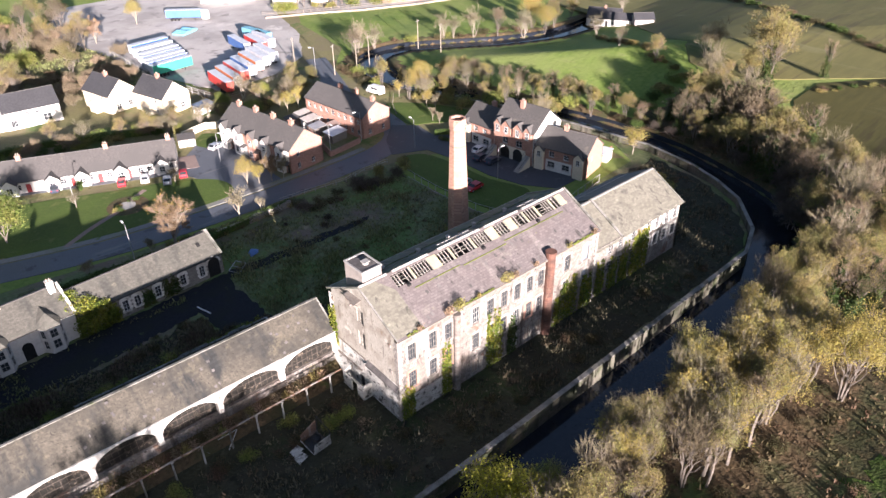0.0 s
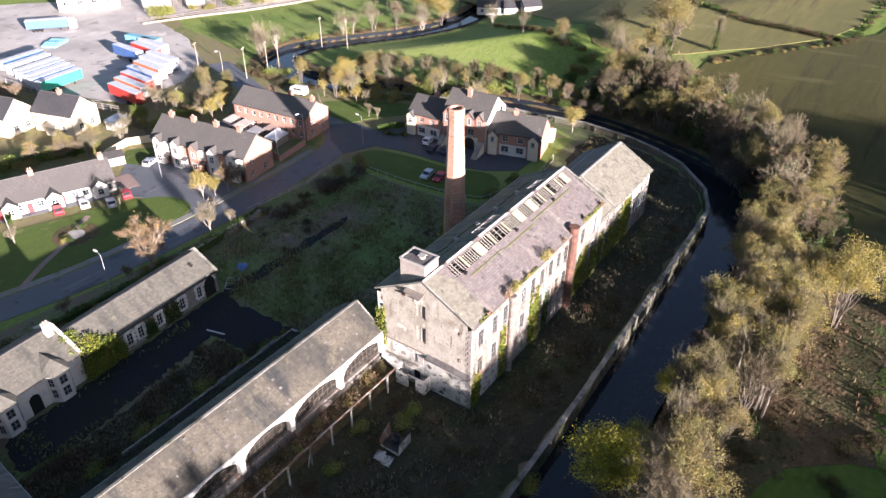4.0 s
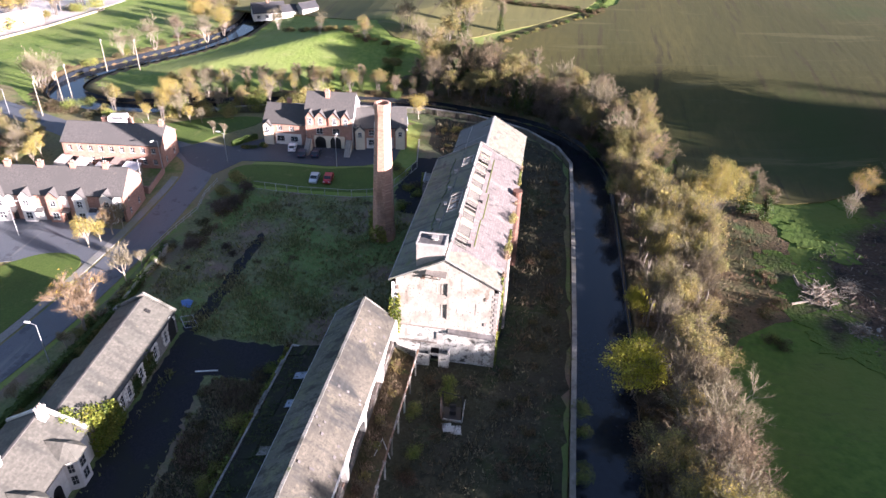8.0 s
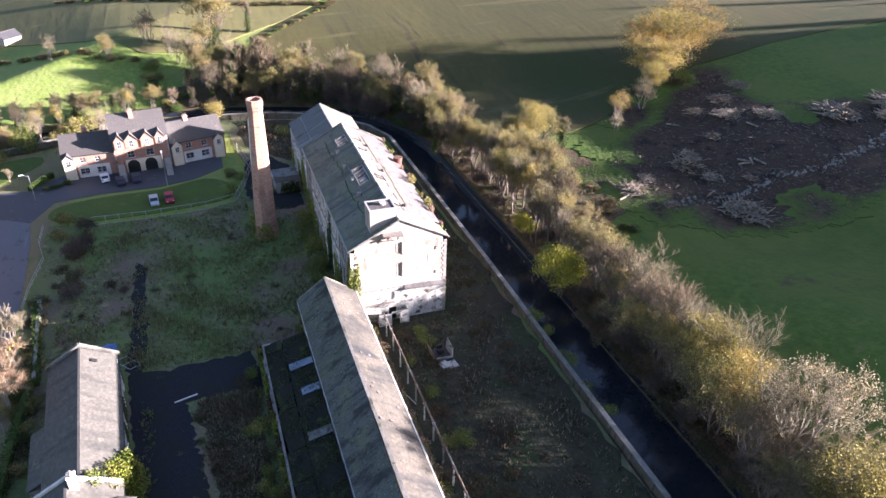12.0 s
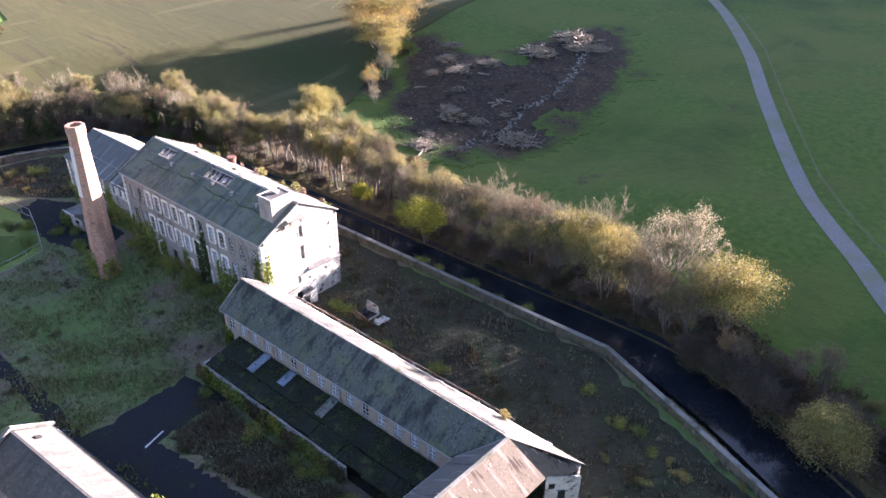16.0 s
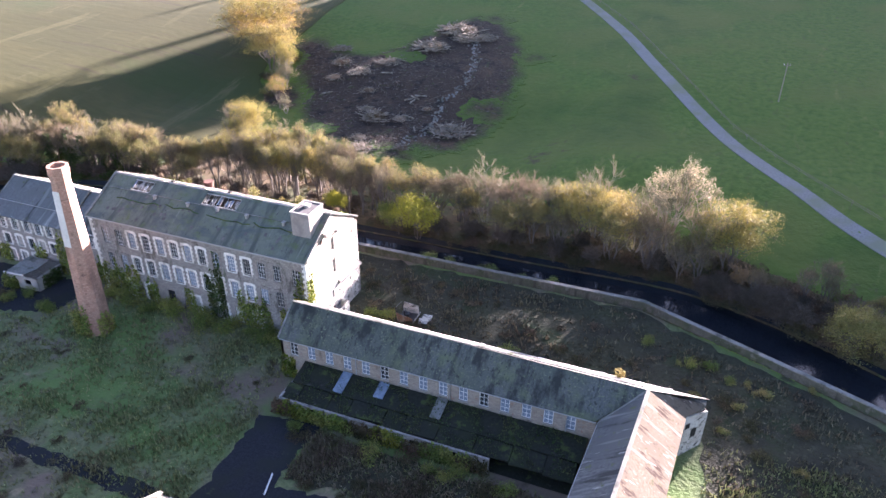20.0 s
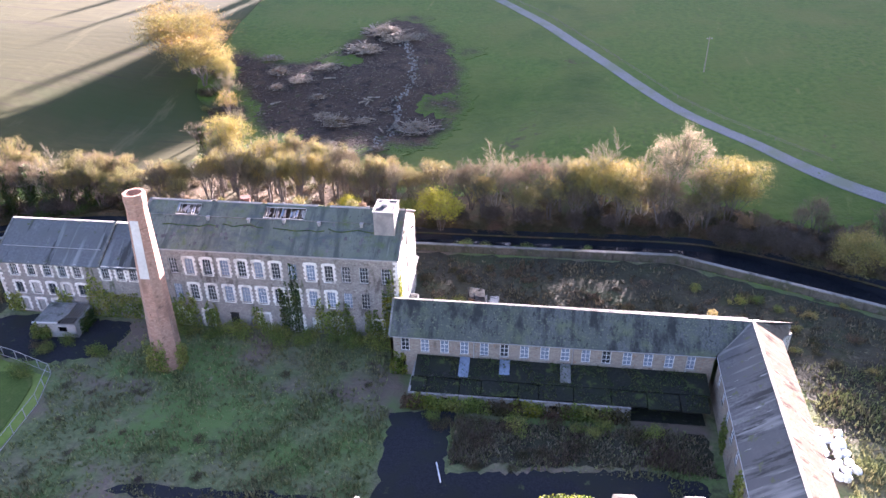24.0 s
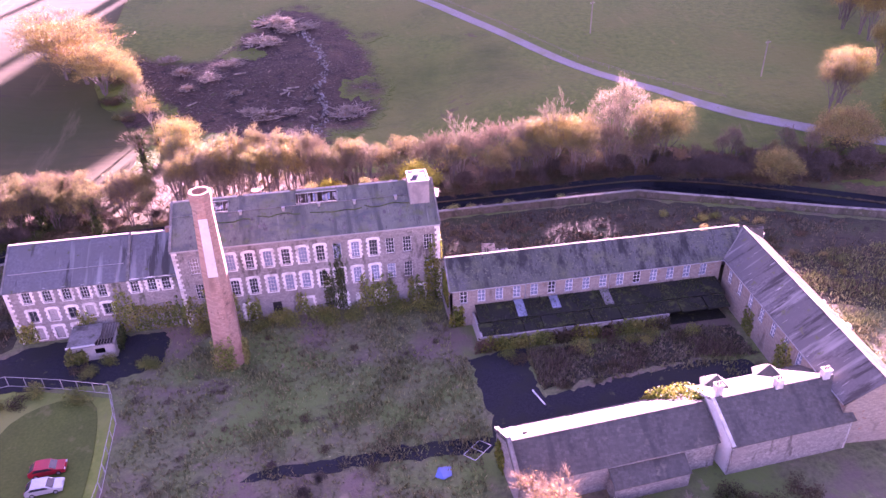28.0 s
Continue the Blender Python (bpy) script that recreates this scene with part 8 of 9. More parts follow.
for kind, x, y, top, turn, sx in (
    ("gold1", -17.0, 29.0, 14.5, 20, 1.1), ("birch", -19.5, 33.0, 6.0, 0, 1.1), ("bare2", -12.0, 25.5, 16.0, 50, 1.0), ("olive1", -12.5, 31.5, 11.5, 210, 1.0), ("bare1", -9.5, 33.0, 8.5, 70, 1.0),
    ("pale", -6.5, 26.8, 20.0, 80, 1.05), ("bare1", -4.0, 31.5, 12.5, 10, 1.1), ("bare2", -1.0, 27.0, 15.5, 120, 1.0), ("olive2", 2.5, 31.0, 12.5, 0, 1.0), ("gold1", 3.6, 29.0, 13.5, 160, 1.0),
    ("bare2", 6.8, 24.8, 17.5, 300, 1.15), ("gold1", 9.4, 28.0, 13.2, 200, 0.95), ("bare1", 12.0, 31.5, 10.0, 33, 1.0), ("bare3", 15.2, 27.0, 13.0, 90, 1.1), ("olive1", 13.0, 24.5, 12.0, 140, 1.0), ("gold2", 17.5, 30.0, 10.5, 40, 1.0),
    ("bare1", 20.5, 26.0, 13.0, 15, 1.15), ("olive2", 22.0, 31.5, 9.5, 15, 1.0), ("bare1", 24.5, 28.5, 11.5, 75, 1.1), ("bare2", 28.4, 25.2, 15.2, 20, 1.15), ("gold2", 31.0, 29.5, 10.0, 90, 1.0), ("bare1", 33.5, 26.5, 12.0, 140, 1.1),
    ("lime", 38.8, 35.2, 9.4, 0, 1.1), ("bare1", 37.0, 29.0, 11.5, 20, 1.1), ("olive1", 41.5, 26.5, 11.5, 100, 1.0), ("bare2", 43.5, 30.5, 9.5, 10, 1.0), ("olive1", 46.0, 28.0, 10.5, 60, 1.0), ("green", 45.0, 34.0, 6.0, 60, 0.8),
    ("lime", 57.5, 33.5, 6.5, 60, 0.9), ("gold1", 76.0, 23.5, 12.5, 40, 0.9), ("gold1", 88.6, 18.0, 16.2, 0, 0.95), ("bare2", 87.6, 26.6, 14.2, 15, 1.1), ("bare2", 79.2, 30.5, 12.5, 140, 1.1), ("ivied", 98.5, 9.0, 11.5, 0, 1.1), ("ivied", 95.0, 6.0, 9.5, 40, 1.0),
    ("orange", 100.6, -12.8, 12.2, 0, 0.8), ("bare2", 97.5, -11.0, 8.5, 0, 0.9), ("orange", 121.0, -38.0, 24.0, 60, 1.7), ("gold1", 127.0, -46.0, 24.0, 200, 1.7), ("orange", 130.0, -54.0, 26.0, 20, 1.8), ("orange", 122.0, -49.0, 23.0, 310, 1.5), ("gold1", 115.5, -32.0, 20.0, 90, 1.4), ("orange", 127.0, -41.0, 23.0, 140, 1.2), ("bare2", 105.0, -23.0, 15.0, 20, 1.1), ("gold1", 106.4, -26.5, 17.0, 150, 0.8)):
    stand(kind, x, y, top, turn, sx * (1.2 if x < 45 else 1.35 if x > 112 else 1.0))
# the grove of thin trunks below the clearing
for i in range(38):
    x = 48.5 + 40.5 * (i + rt.random() * 0.7) / 38
    y = rt.choice((22.5, 25.5, 28.5, 31.5)) + rt.uniform(-1.3, 1.3)
    stand(rt.choice(("grove1", "grove2", "grove1", "bare3", "gold2", "bare1")), x, y, rt.uniform(10.6, 12.6) + 2.4 * min(1, max(0, (x - 56) / 14)), rt.uniform(0, 360), rt.uniform(0.85, 1.1))
scatter(["bare1", "olive1", "ivied", "olive2"], 91, 33, 116, 32, 12, 0.7, 0.95, 4)
plant(KIND["bare2"], 121, 33.4, 0.98, 0, 1.3)
plant(KIND["olive2"], 115, 30, 0.9, 0, 1.2)
scatter(["bush_b", "bush_w", "bush_b"], 50, 14, 76, 12, 10, 0.35, 0.75, 4)
scatter(["bush_b", "bush_w", "bush_y"], 106, -14, 118, -44, 8, 0.8, 1.5, 3)
# bend and north-east belt
scatter(["bare1", "olive1", "bare2"], 128, 31, 152, 48, 7, 0.9, 1.1, 3)
plant(KIND["bare2"], 135, 38, 1.0, 70, 1.3)
scatter(["olive1", "bare1", "olive2", "ivied"], 156, 54, 164, 92, 10, 0.85, 1.1, 5)
scatter(["bare1", "bare2", "olive2"], 160, 64, 172, 88, 7, 0.8, 1.05, 5)
scatter(["bare2", "olive1"], 168, 88, 192, 102, 7, 0.7, 0.9, 4)
plant(KIND["orange"], 169.4, 88.5, 0.6, 30, 1.2)
plant(KIND["olive2"], 186, 82, 1.7, 0, 1.0)
plant(KIND["ivied"], 185.2, 81.4, 0.95, 0, 1.2)
plant(KIND["olive1"], 183.6, 86, 0.75, 70, 1.2)
plant(KIND["ivied"], 194, 70.5, 0.85, 0, 0.7)
scatter(["bush_y", "bush_g", "bush_w"], 150, 97, 176, 101, 10, 0.9, 1.5, 3)
scatter(["bush_y", "bush_b"], 176.6, 99.9, 196, 145, 22, 0.6, 1.1, 1.2)
scatter(["bush_y", "bush_b", "bush_g"], 186, 68.5, 214, 38, 26, 0.4, 0.75, 0.6)
scatter(["bush_g", "bush_b"], 220.7, 69, 214.5, 39, 22, 0.7, 1.0, 0.5)
scatter(["bush_g", "bush_b"], 220.7, 69, 260, 135, 24, 0.7, 1.1, 0.8)
scatter(["bush_g", "bush_b"], 214, 38, 258, 34, 18, 0.5, 0.9, 0.8)
row(["bare2", "olive1"], [(181, 113), (185, 129), (201, 150), (232, 185), (240, 168)], 0.5, 0.7)
# behind the townhouses and along the north stream
row(["bare2"], [(131, 112)], 0.75, 0.8)
row(["goldsmall"], [(134, 86)], 1.0, 1.05)
row(["olive1", "bare2", "gold2"], [(146, 108), (147, 118), (141, 130), (139, 142), (130, 148), (128, 139), (133, 127), (121, 147), (122, 158), (136, 152), (119, 164), (118, 150), (126, 144), (131, 134), (124, 153), (137, 147), (144, 124)], 0.5, 0.75)
scatter(["bush_y", "bush_w", "bush_y"], 119, 150, 146, 112, 18, 1.3, 2.1, 3)
row(["goldsmall", "gold1"], [(117.5, 154), (118.5, 143), (122, 150)], 0.6, 0.8)
row(["young"], [(113, 134), (119, 140)], 0.8, 1.0)
row(["bare2", "bare1"], [(133, 196), (128, 190), (137, 200), (140, 196)], 0.7, 0.9)
row(["bare1", "olive1", "gold1", "bare2"], [(168, 187), (174, 183), (165, 189), (181, 178), (190, 173), (197, 176), (203, 171), (195, 168), (186, 170), (210, 178), (216, 174)], 0.6, 1.0)
scatter(["bush_y", "bush_b", "bush_w"], 119, 160, 121, 186, 9, 0.9, 1.4, 3)
scatter(["bush_w", "bush_b"], 140, 200, 200, 176, 12, 0.6, 1.0, 2)
scatter(["gold1", "olive1", "gold2", "orange", "bare1"], 146, 262, 222, 234, 18, 0.7, 1.0, 3)
scatter(["bush_y", "bush_w"], 140, 262, 222, 232, 14, 1.2, 2.0, 3)
# housing
plant(KIND["birch"], 36.6, 120.2, 1.2, 0, 1.3)
scatter(["bush_y"], 35, 120.2, 38.5, 120.4, 3, 0.6, 0.9, 0.5)
plant(KIND["young"], 50.5, 121.5, 1.6, 80)
row(["young"], [(55.3, 121.2), (31.9, 120.3), (20.4, 120.2), (27.2, 149.0), (47.5, 146), (112.8, 131)], 0.8, 1.05)
plant(KIND["goldsmall"], 58.8, 133.8, 1.0, 0)
plant(KIND["goldsmall"], 61.2, 132.8, 0.7, 70)
plant(KIND["birch"], 64, 132.0, 0.75, 20)
plant(KIND["young"], 66.5, 131.4, 1.25, 20)
plant(KIND["green"], 12.5, 143.5, 1.15, 0, 1.0)
row(["olive1", "bare2", "green"], [(60, 174), (66, 172), (72, 171), (76, 178), (54, 176), (48, 179), (40, 183), (34, 186), (88, 170), (93, 172), (85, 176), (97, 178), (103, 176), (90, 182), (80, 168), (70, 176), (96, 170), (100, 183), (84, 183), (57, 171)], 0.4, 0.65)
row(["goldsmall"], [(88, 165.5), (92, 166.5)], 0.8, 1.0)
scatter(["bush_y", "bush_g", "scrub", "bush_w"], 22, 186, 62, 173, 20, 0.7, 1.3, 2)
scatter(["scrub", "bush_g", "bush_w"], 72, 183, 80, 168, 8, 0.7, 1.2, 3)
scatter(["bush_y", "bush_b"], 76, 165, 104, 182, 14, 0.9, 1.5, 4)
scatter(["scrub", "scrub", "bush_b"], 20, 228, 66, 240, 30, 0.8, 1.4, 8)
row(["birch", "bare1", "green", "olive1"], [(30, 240), (44, 246), (54, 236), (60, 250), (48, 262), (66, 262), (36, 226), (24, 252), (72, 268), (16, 244), (40, 272), (58, 276)], 0.8, 1.1)
plant(KIND["goldsmall"], 92, 283, 1.4, 0)
scatter(["scrub", "scrub", "scrub", "bush_y"], 14, 212, 66, 226, 46, 0.8, 1.4, 8)
scatter(["bare1", "olive1", "green", "birch"], 0, 268, 74, 300, 24, 0.7, 1.1, 12)
scatter(["scrub", "scrub", "bush_w"], 0, 252, 70, 280, 34, 0.9, 1.6, 14)
scatter(["bush_g", "bush_y"], 107, 124, 109, 118, 5, 0.5, 0.8, 0.6)
scatter(["bush_g"], 14, 160, 18, 166, 4, 0.7, 0.9, 0.6)
# overgrown boundary behind the gatehouse
scatter(["bush_b", "bush_y", "bush_g"], 6, 119, 46, 118.5, 20, 0.6, 1.0, 1.2)
scatter(["bush_y", "bush_b"], 44, 118.4, 62, 119.8, 14, 0.5, 0.8, 0.5)
scatter(["thicket", "bush_b"], 62, 117, 86, 115, 12, 0.5, 0.95, 2.5)
# far south-west trees by the lane
row(["gold1", "bare1", "olive1", "green"], [(-108, -36), (-112, -48), (-100, -28), (-118, -62), (-124, -90), (-130, -75), (-61, 24), (-70, 33), (-66, 20), (-78, 30), (-96, -16), (-104, -70), (-92, 20)], 0.9, 1.3)
scatter(["gold1", "bare1", "green", "olive2"], -88, 10, -130, -110, 14, 0.9, 1.3, 6)
# undergrowth on the wooded bank
scatter(["bush_b", "thicket", "bush_b"], -45, 42, -12, 33, 14, 0.7, 1.2, 2)
scatter(["bush_b", "thicket", "bush_b"], -10, 29, 46, 32.5, 20, 0.6, 1.1, 2.5)
scatter(["bush_b"], 48, 28, 112, 32.5, 10, 0.4, 0.7, 2.5)
scatter(["bush_b"], 0, 23.5, 100, 21, 14, 0.5, 0.9, 2)
scatter(["thicket", "bush_g"], 112, 33, 146, 56, 14, 0.8, 1.4, 2)
scatter(["thicket", "bush_b", "bush_b"], -40, 45, -12, 34.4, 16, 0.8, 1.2, 0.8)
scatter(["bush_b", "thicket", "bush_b"], -10, 33.0, 44, 34.4, 22, 0.6, 1.1, 0.8)
scatter(["bush_b", "weed"], 44, 33.0, 110, 34.4, 14, 0.4, 0.7, 0.8)
scatter(["bush_b", "thicket", "bush_b", "weed"], -58, 47, -14, 33.5, 26, 1.0, 1.7, 2.0)
for (ax, ay), (bx, by) in zip(RIVER[16:64], RIVER[17:65]):
    d = Vector((bx - ax, by - ay)).normalized()
    off = rt.uniform(5.4, 7.6)
    plant(KIND[rt.choice(("thicket", "thicket", "thicket", "bush_b"))], ax + d.y * off, ay - d.x * off, rt.uniform(0.6, 1.05), rt.uniform(0, 360))
    if 46 < ax < 130 or ax < -12:
        plant(KIND["thicket"], (ax + bx) / 2 + d.y * (off + 3), (ay + by) / 2 - d.x * (off + 3), rt.uniform(0.5, 0.9), rt.uniform(0, 360))
for (ax, ay), (bx, by) in zip(RIVER[42:76], RIVER[43:77]):
    d = Vector((bx - ax, by - ay)).normalized()
    for off in (rt.uniform(7, 9), rt.uniform(10, 13), rt.uniform(14, 18)):
        if by < 100 or off < 12:
            plant(KIND[rt.choice(("ivied", "olive1", "ivied", "bare1", "ivied", "olive2"))], ax + d.y * off, ay - d.x * off, rt.uniform(0.6, 0.95) * (1 if by < 95 else 0.7), rt.uniform(0, 360), rt.uniform(1.0, 1.25))
# scrub in the yard
scatter(["weed", "bush_b", "weed", "thicket"], 46, 108, 86, 92, 26, 0.2, 0.45, 9)
scatter(["weed", "weed", "bush_b"], 44, 80, 86, 84, 16, 0.2, 0.4, 6)
scatter(["bush_w"], 10, 42.4, 34, 42.6, 6, 0.4, 0.8, 0.5)
for x, y, k in ((-23.9, 59.2, 0.75), (-23.1, 50.6, 0.6), (-21.6, 57.4, 0.5), (-12.0, 56.0, 0.4), (-30.0, 55.5, 0.5)):
    plant(KIND["bush_y"], x, y, k, x * 40)
scatter(["bush_w"], -20, 60, -8, 52, 4, 0.4, 0.6, 1.5)
scatter(["bush_b", "bush_w"], 2, 66, 38, 63, 16, 0.3, 0.7, 2.5)
scatter(["bush_b", "weed"], 16, 52, 104, 48, 40, 0.25, 0.6, 3)
scatter(["weed", "bush_b"], -30, 60, 38, 54, 30, 0.3, 0.7, 6)
scatter(["bush_w", "bush_b"], 84, 78, 104, 86, 9, 0.5, 1.0, 3)
scatter(["bush_w", "bush_b", "bush_y"], 108, 66, 128, 76, 14, 0.4, 0.9, 6)
scatter(["bush_w"], 43, 73.4, 80, 73.4, 15, 0.5, 1.0, 0.7)
scatter(["bush_b", "bush_w"], 4, 89, 36, 88.5, 12, 0.4, 0.8, 1)
scatter(["bush_b", "bush_w"], 12, 92, 30, 96, 9, 0.3, 0.5, 2)
scatter(["bush_b", "bush_y"], -30, 78, -16, 62, 9, 0.4, 0.7, 3)
plant(KIND["bush_y"], 90.5, 118, 1.5, 0)
plant(KIND["bush_y"], 84, 118.5, 1.3, 0)


# ---- rough grass in the yard, one object of many tufts ----
def tufts(name, label, poly, holes, n, material, h0, h1, seed, wide=0.16):
    rng = np.random.default_rng(seed)
    p = np.array(poly)
    x = p[:, 0].min() + rng.random(n) * np.ptp(p[:, 0])
    y = p[:, 1].min() + rng.random(n) * np.ptp(p[:, 1])
    keep = inside(poly, x, y)
    for q in holes:
        keep &= ~inside(q, x, y)
    x, y = x[keep], y[keep]
    patch = np.sin(x * 0.31 + np.sin(y * 0.23) * 2) * np.sin(y * 0.27 + np.sin(x * 0.19) * 2)
    keep = rng.random(len(x)) < 0.55 + 0.45 * patch
    x, y, patch = x[keep], y[keep], patch[keep]
    k = 3
    n = len(x) * k
    c = np.stack([np.repeat(x, k), np.repeat(y, k), np.repeat(land(x, y), k)], -1) + rng.normal(size=(n, 3)) * [0.2, 0.2, 0]
    a = rng.random(n) * 6.283
    side = np.stack([np.cos(a), np.sin(a), 0 * a], -1) * wide * (0.5 + rng.random((n, 1)))
    h = (h0 + (h1 - h0) * rng.random(n) ** 2) * (0.7 + 0.5 * np.repeat(np.clip(patch, 0, 1), k))
    tip = np.stack([rng.normal(size=n) * 0.2, rng.normal(size=n) * 0.2, h], -1)
    v = np.stack([c - side, c + side, c + tip], 1).reshape(-1, 3)
    me = bpy.data.meshes.new(name)
    me.from_pydata(v.tolist(), [], [(3 * i, 3 * i + 1, 3 * i + 2) for i in range(n)])
    me.materials.append(material)
    tagged(new(name, me), label, "grass", kind="stuff")


B = lambda x0, y0, x1, y1: [(x0, y0), (x1, y0), (x1, y1), (x0, y1)]
YARD = [(-45, 63), (-24, 54), (-5, 45), (112, 46.6), (121, 50.5), (129, 58), (133, 66), (137, 84), (130, 83), (105, 80), (89, 85), (87, 92), (86.5, 114), (80, 117), (42, 116), (41, 104), (0, 102), (-30, 115)]
KEEP = [B(-50, 40, 140, 56.2), B(-50, 40, 40.4, 71), B(106, 40, 140, 86), B(39.5, 55, 82, 72), B(80, 55.5, 107, 71.5), B(-17, 70.5, 41, 86.8), B(-17, 70, -1, 116), B(30.5, 86.5, 39.3, 104), B(84, 71, 112, 83), B(4, 96, 31, 102)]
tufts("yard_grass", "rank dry grass and weeds across the derelict yard", YARD, KEEP, 95000, M_TUFT, 0.25, 1.0, 5, 0.11)
tufts("bank_grass", "rough grass and dead stems under the riverside trees", [(-60, 36), (-30, 30), (0, 31), (100, 33), (126, 37), (144, 56), (150, 90), (165, 84), (150, 46), (112, 18), (98, 9), (64, 8), (50, 20), (0, 21), (-40, 32)], [], 16000, M_BRAMBLE, 0.2, 0.9, 6, 0.2)


def debris(name, label, poly, n, material, seed):
    """Broken sticks and clods strewn over an area."""
    rng = np.random.default_rng(seed)
    p = np.array(poly)
    c = np.stack([p[:, 0].min() + rng.random(n) * np.ptp(p[:, 0]), p[:, 1].min() + rng.random(n) * np.ptp(p[:, 1]), np.full(n, 0.08)], -1)
    lump = np.sin(c[:, 0] * 0.21 + 1.5 * np.sin(c[:, 1] * 0.17)) * np.sin(c[:, 1] * 0.24 + 1.3 * np.sin(c[:, 0] * 0.13))
    c = c[inside(poly, c[:, 0], c[:, 1]) & (rng.random(n) < 0.35 + 0.65 * np.clip(lump, 0, 1))]
    n = len(c)
    c[:, 2] += land(c[:, 0], c[:, 1])
    a = rng.random(n) * 6.283
    d = np.stack([np.cos(a), np.sin(a), 0.3 * rng.random(n)], -1) * (0.3 + 1.3 * rng.random((n, 1)) ** 3)
    s = np.stack([-np.sin(a), np.cos(a), 0 * a], -1) * (0.04 + 0.09 * rng.random((n, 1)))
    u = np.array([0, 0, 0.14]) * (0.5 + rng.random((n, 1)))
    v = np.stack([c - s, c + s, c + u, c + d - s, c + d + s, c + d + u], 1).reshape(-1, 3)
    me = bpy.data.meshes.new(name)
    me.from_pydata(v.tolist(), [], [f for i in range(0, 6 * n, 6) for f in ((i, i + 3, i + 5, i + 2), (i + 1, i + 2, i + 5, i + 4), (i, i + 2, i + 1), (i + 3, i + 4, i + 5))])
    me.materials.append(material)
    tagged(new(name, me), label, "debris", kind="stuff")


CLEARED = [(118, -47), (104, -29), (90, -8), (76, 4), (60, 2), (48, -4), (42, -18), (42, -36), (45, -55), (53, -74), (68, -86), (76, -72), (81, -59), (89, -48), (100, -46), (110, -54)]
debris("felling_debris", "broken branches strewn over the cleared ground", CLEARED, 3200, M_TWIGDARK, 31)
debris("clod_litter", "dark clods and roots on the cleared ground", CLEARED, 3600, M_BARK, 32)
tufts("housing_scrub", "dry scrub grass round the housing", [(20, 226), (66, 215), (74, 240), (60, 290), (0, 290), (0, 230)], [], 9000, M_TUFT, 0.2, 0.9, 34, 0.25)
tufts("river_yard_weeds", "dead brown weed stems between the mill and the river wall", [(-40, 62), (-24, 55), (-5, 46), (50, 46), (112, 47.5), (120, 51), (128, 58), (132, 66), (135, 81), (118, 79), (109, 72), (107, 55), (40, 55), (39, 66), (0, 66), (-16, 69), (-19, 84), (-38, 90)], [], 22000, M_WEED, 0.3, 1.1, 35, 0.14)
tufts("court_weeds", "tall tan grass and weeds in the courtyard", [(-2, 87.5), (30, 88.5), (30.3, 96), (16, 94.8), (6, 93.6), (-2, 95)], [], 9000, M_WEED, 0.4, 1.2, 36, 0.12)


# ---- vehicles ----
def make_car(paint_mat, label, m, kind="car"):
    c = thing("parked_car", m, label, kind, "parked cars")
    prof = [(-2.08, 0.28), (2.05, 0.28), (2.12, 0.6), (1.95, 0.82), (1.05, 0.96), (0.35, 1.4), (-1.25, 1.44), (-1.95, 1.0), (-2.12, 0.7)]
    part("body", MB().slab([(x, -0.84, z) for x, z in prof], (0, 1.68, 0)), paint_mat, c)
    part("side_window", MB().slab([(0.82, -0.85, 0.97), (0.3, -0.85, 1.33), (-1.2, -0.85, 1.36), (-1.6, -0.85, 1.0)], (0, 1.7, 0)), M_GLASS, c)
    part("windscreen", MB().slab([(1.1, -0.74, 0.955), (1.1, 0.74, 0.955), (0.42, 0.7, 1.385), (0.42, -0.7, 1.385)], (0.02, 0, 0.02)), M_GLASS, c)
    part("rear_window", MB().slab([(-1.92, 0.7, 1.04), (-1.92, -0.7, 1.04), (-1.34, -0.68, 1.42), (-1.34, 0.68, 1.42)], (-0.02, 0, 0.02)), M_GLASS, c)
    for x in (-1.3, 1.3):
        for y in (-0.78, 0.78):
            w = part("wheel", shared("tyre", lambda: MB().tube((0, -0.1, 0), (0, 0.1, 0), 0.31, 0.31, 12).mesh("wheel", M_TYRE)), None, c, at=pose(x, y, 0.31))
            part("rim", shared("rim", lambda: MB().tube((0, -0.11, 0), (0, 0.11, 0), 0.19, 0.19, 10).mesh("rim", M_STEEL)), None, w)
    for y in (-0.6, 0.6):
        part("headlight", shared("hl", lambda: MB().box(-0.05, -0.18, -0.08, 0.04, 0.18, 0.08).mesh("headlight", M_FRAME)), None, c, at=pose(2.08, y, 0.68))
        part("tail_light", shared("tl", lambda: MB().box(-0.03, -0.14, -0.09, 0.05, 0.14, 0.09).mesh("tail_light", M_DOOR)), None, c, at=pose(-2.1, y, 0.8))
    return c


red = make_car(M_CARR, "dark red hatchback parked by the lawn", pose(94.4, 98.5, 0.1, 0, 0, 185))
white = make_car(M_CARS, "silver-white hatchback parked by the lawn", pose(93.9, 101.5, 0.1, 0, 0, 185))
wc = make_car(M_CARW, "white hatchback parked before the townhouses", pose(108.6, 111.8, 0.12, 0, 0, 12))
dk = make_car(M_CARD, "dark blue saloon parked before the townhouses", pose(105.8, 108.4, 0.12, 0, 0, 10))
copy_thing(dk, pose(106.6, 105.2, 0.12, 0, 0, 6))
copy_thing(red, pose(38.5, 153.2, 0.12, 0, 0, 68))["label"] = "red hatchback parked before the cottages"
copy_thing(wc, pose(43.0, 151.4, 0.12, 0, 0, 68))["label"] = "white hatchback parked before the cottages"
copy_thing(white, pose(46.4, 147.2, 0.12, 0, 0, 66))["label"] = "silver hatchback parked before the cottages"
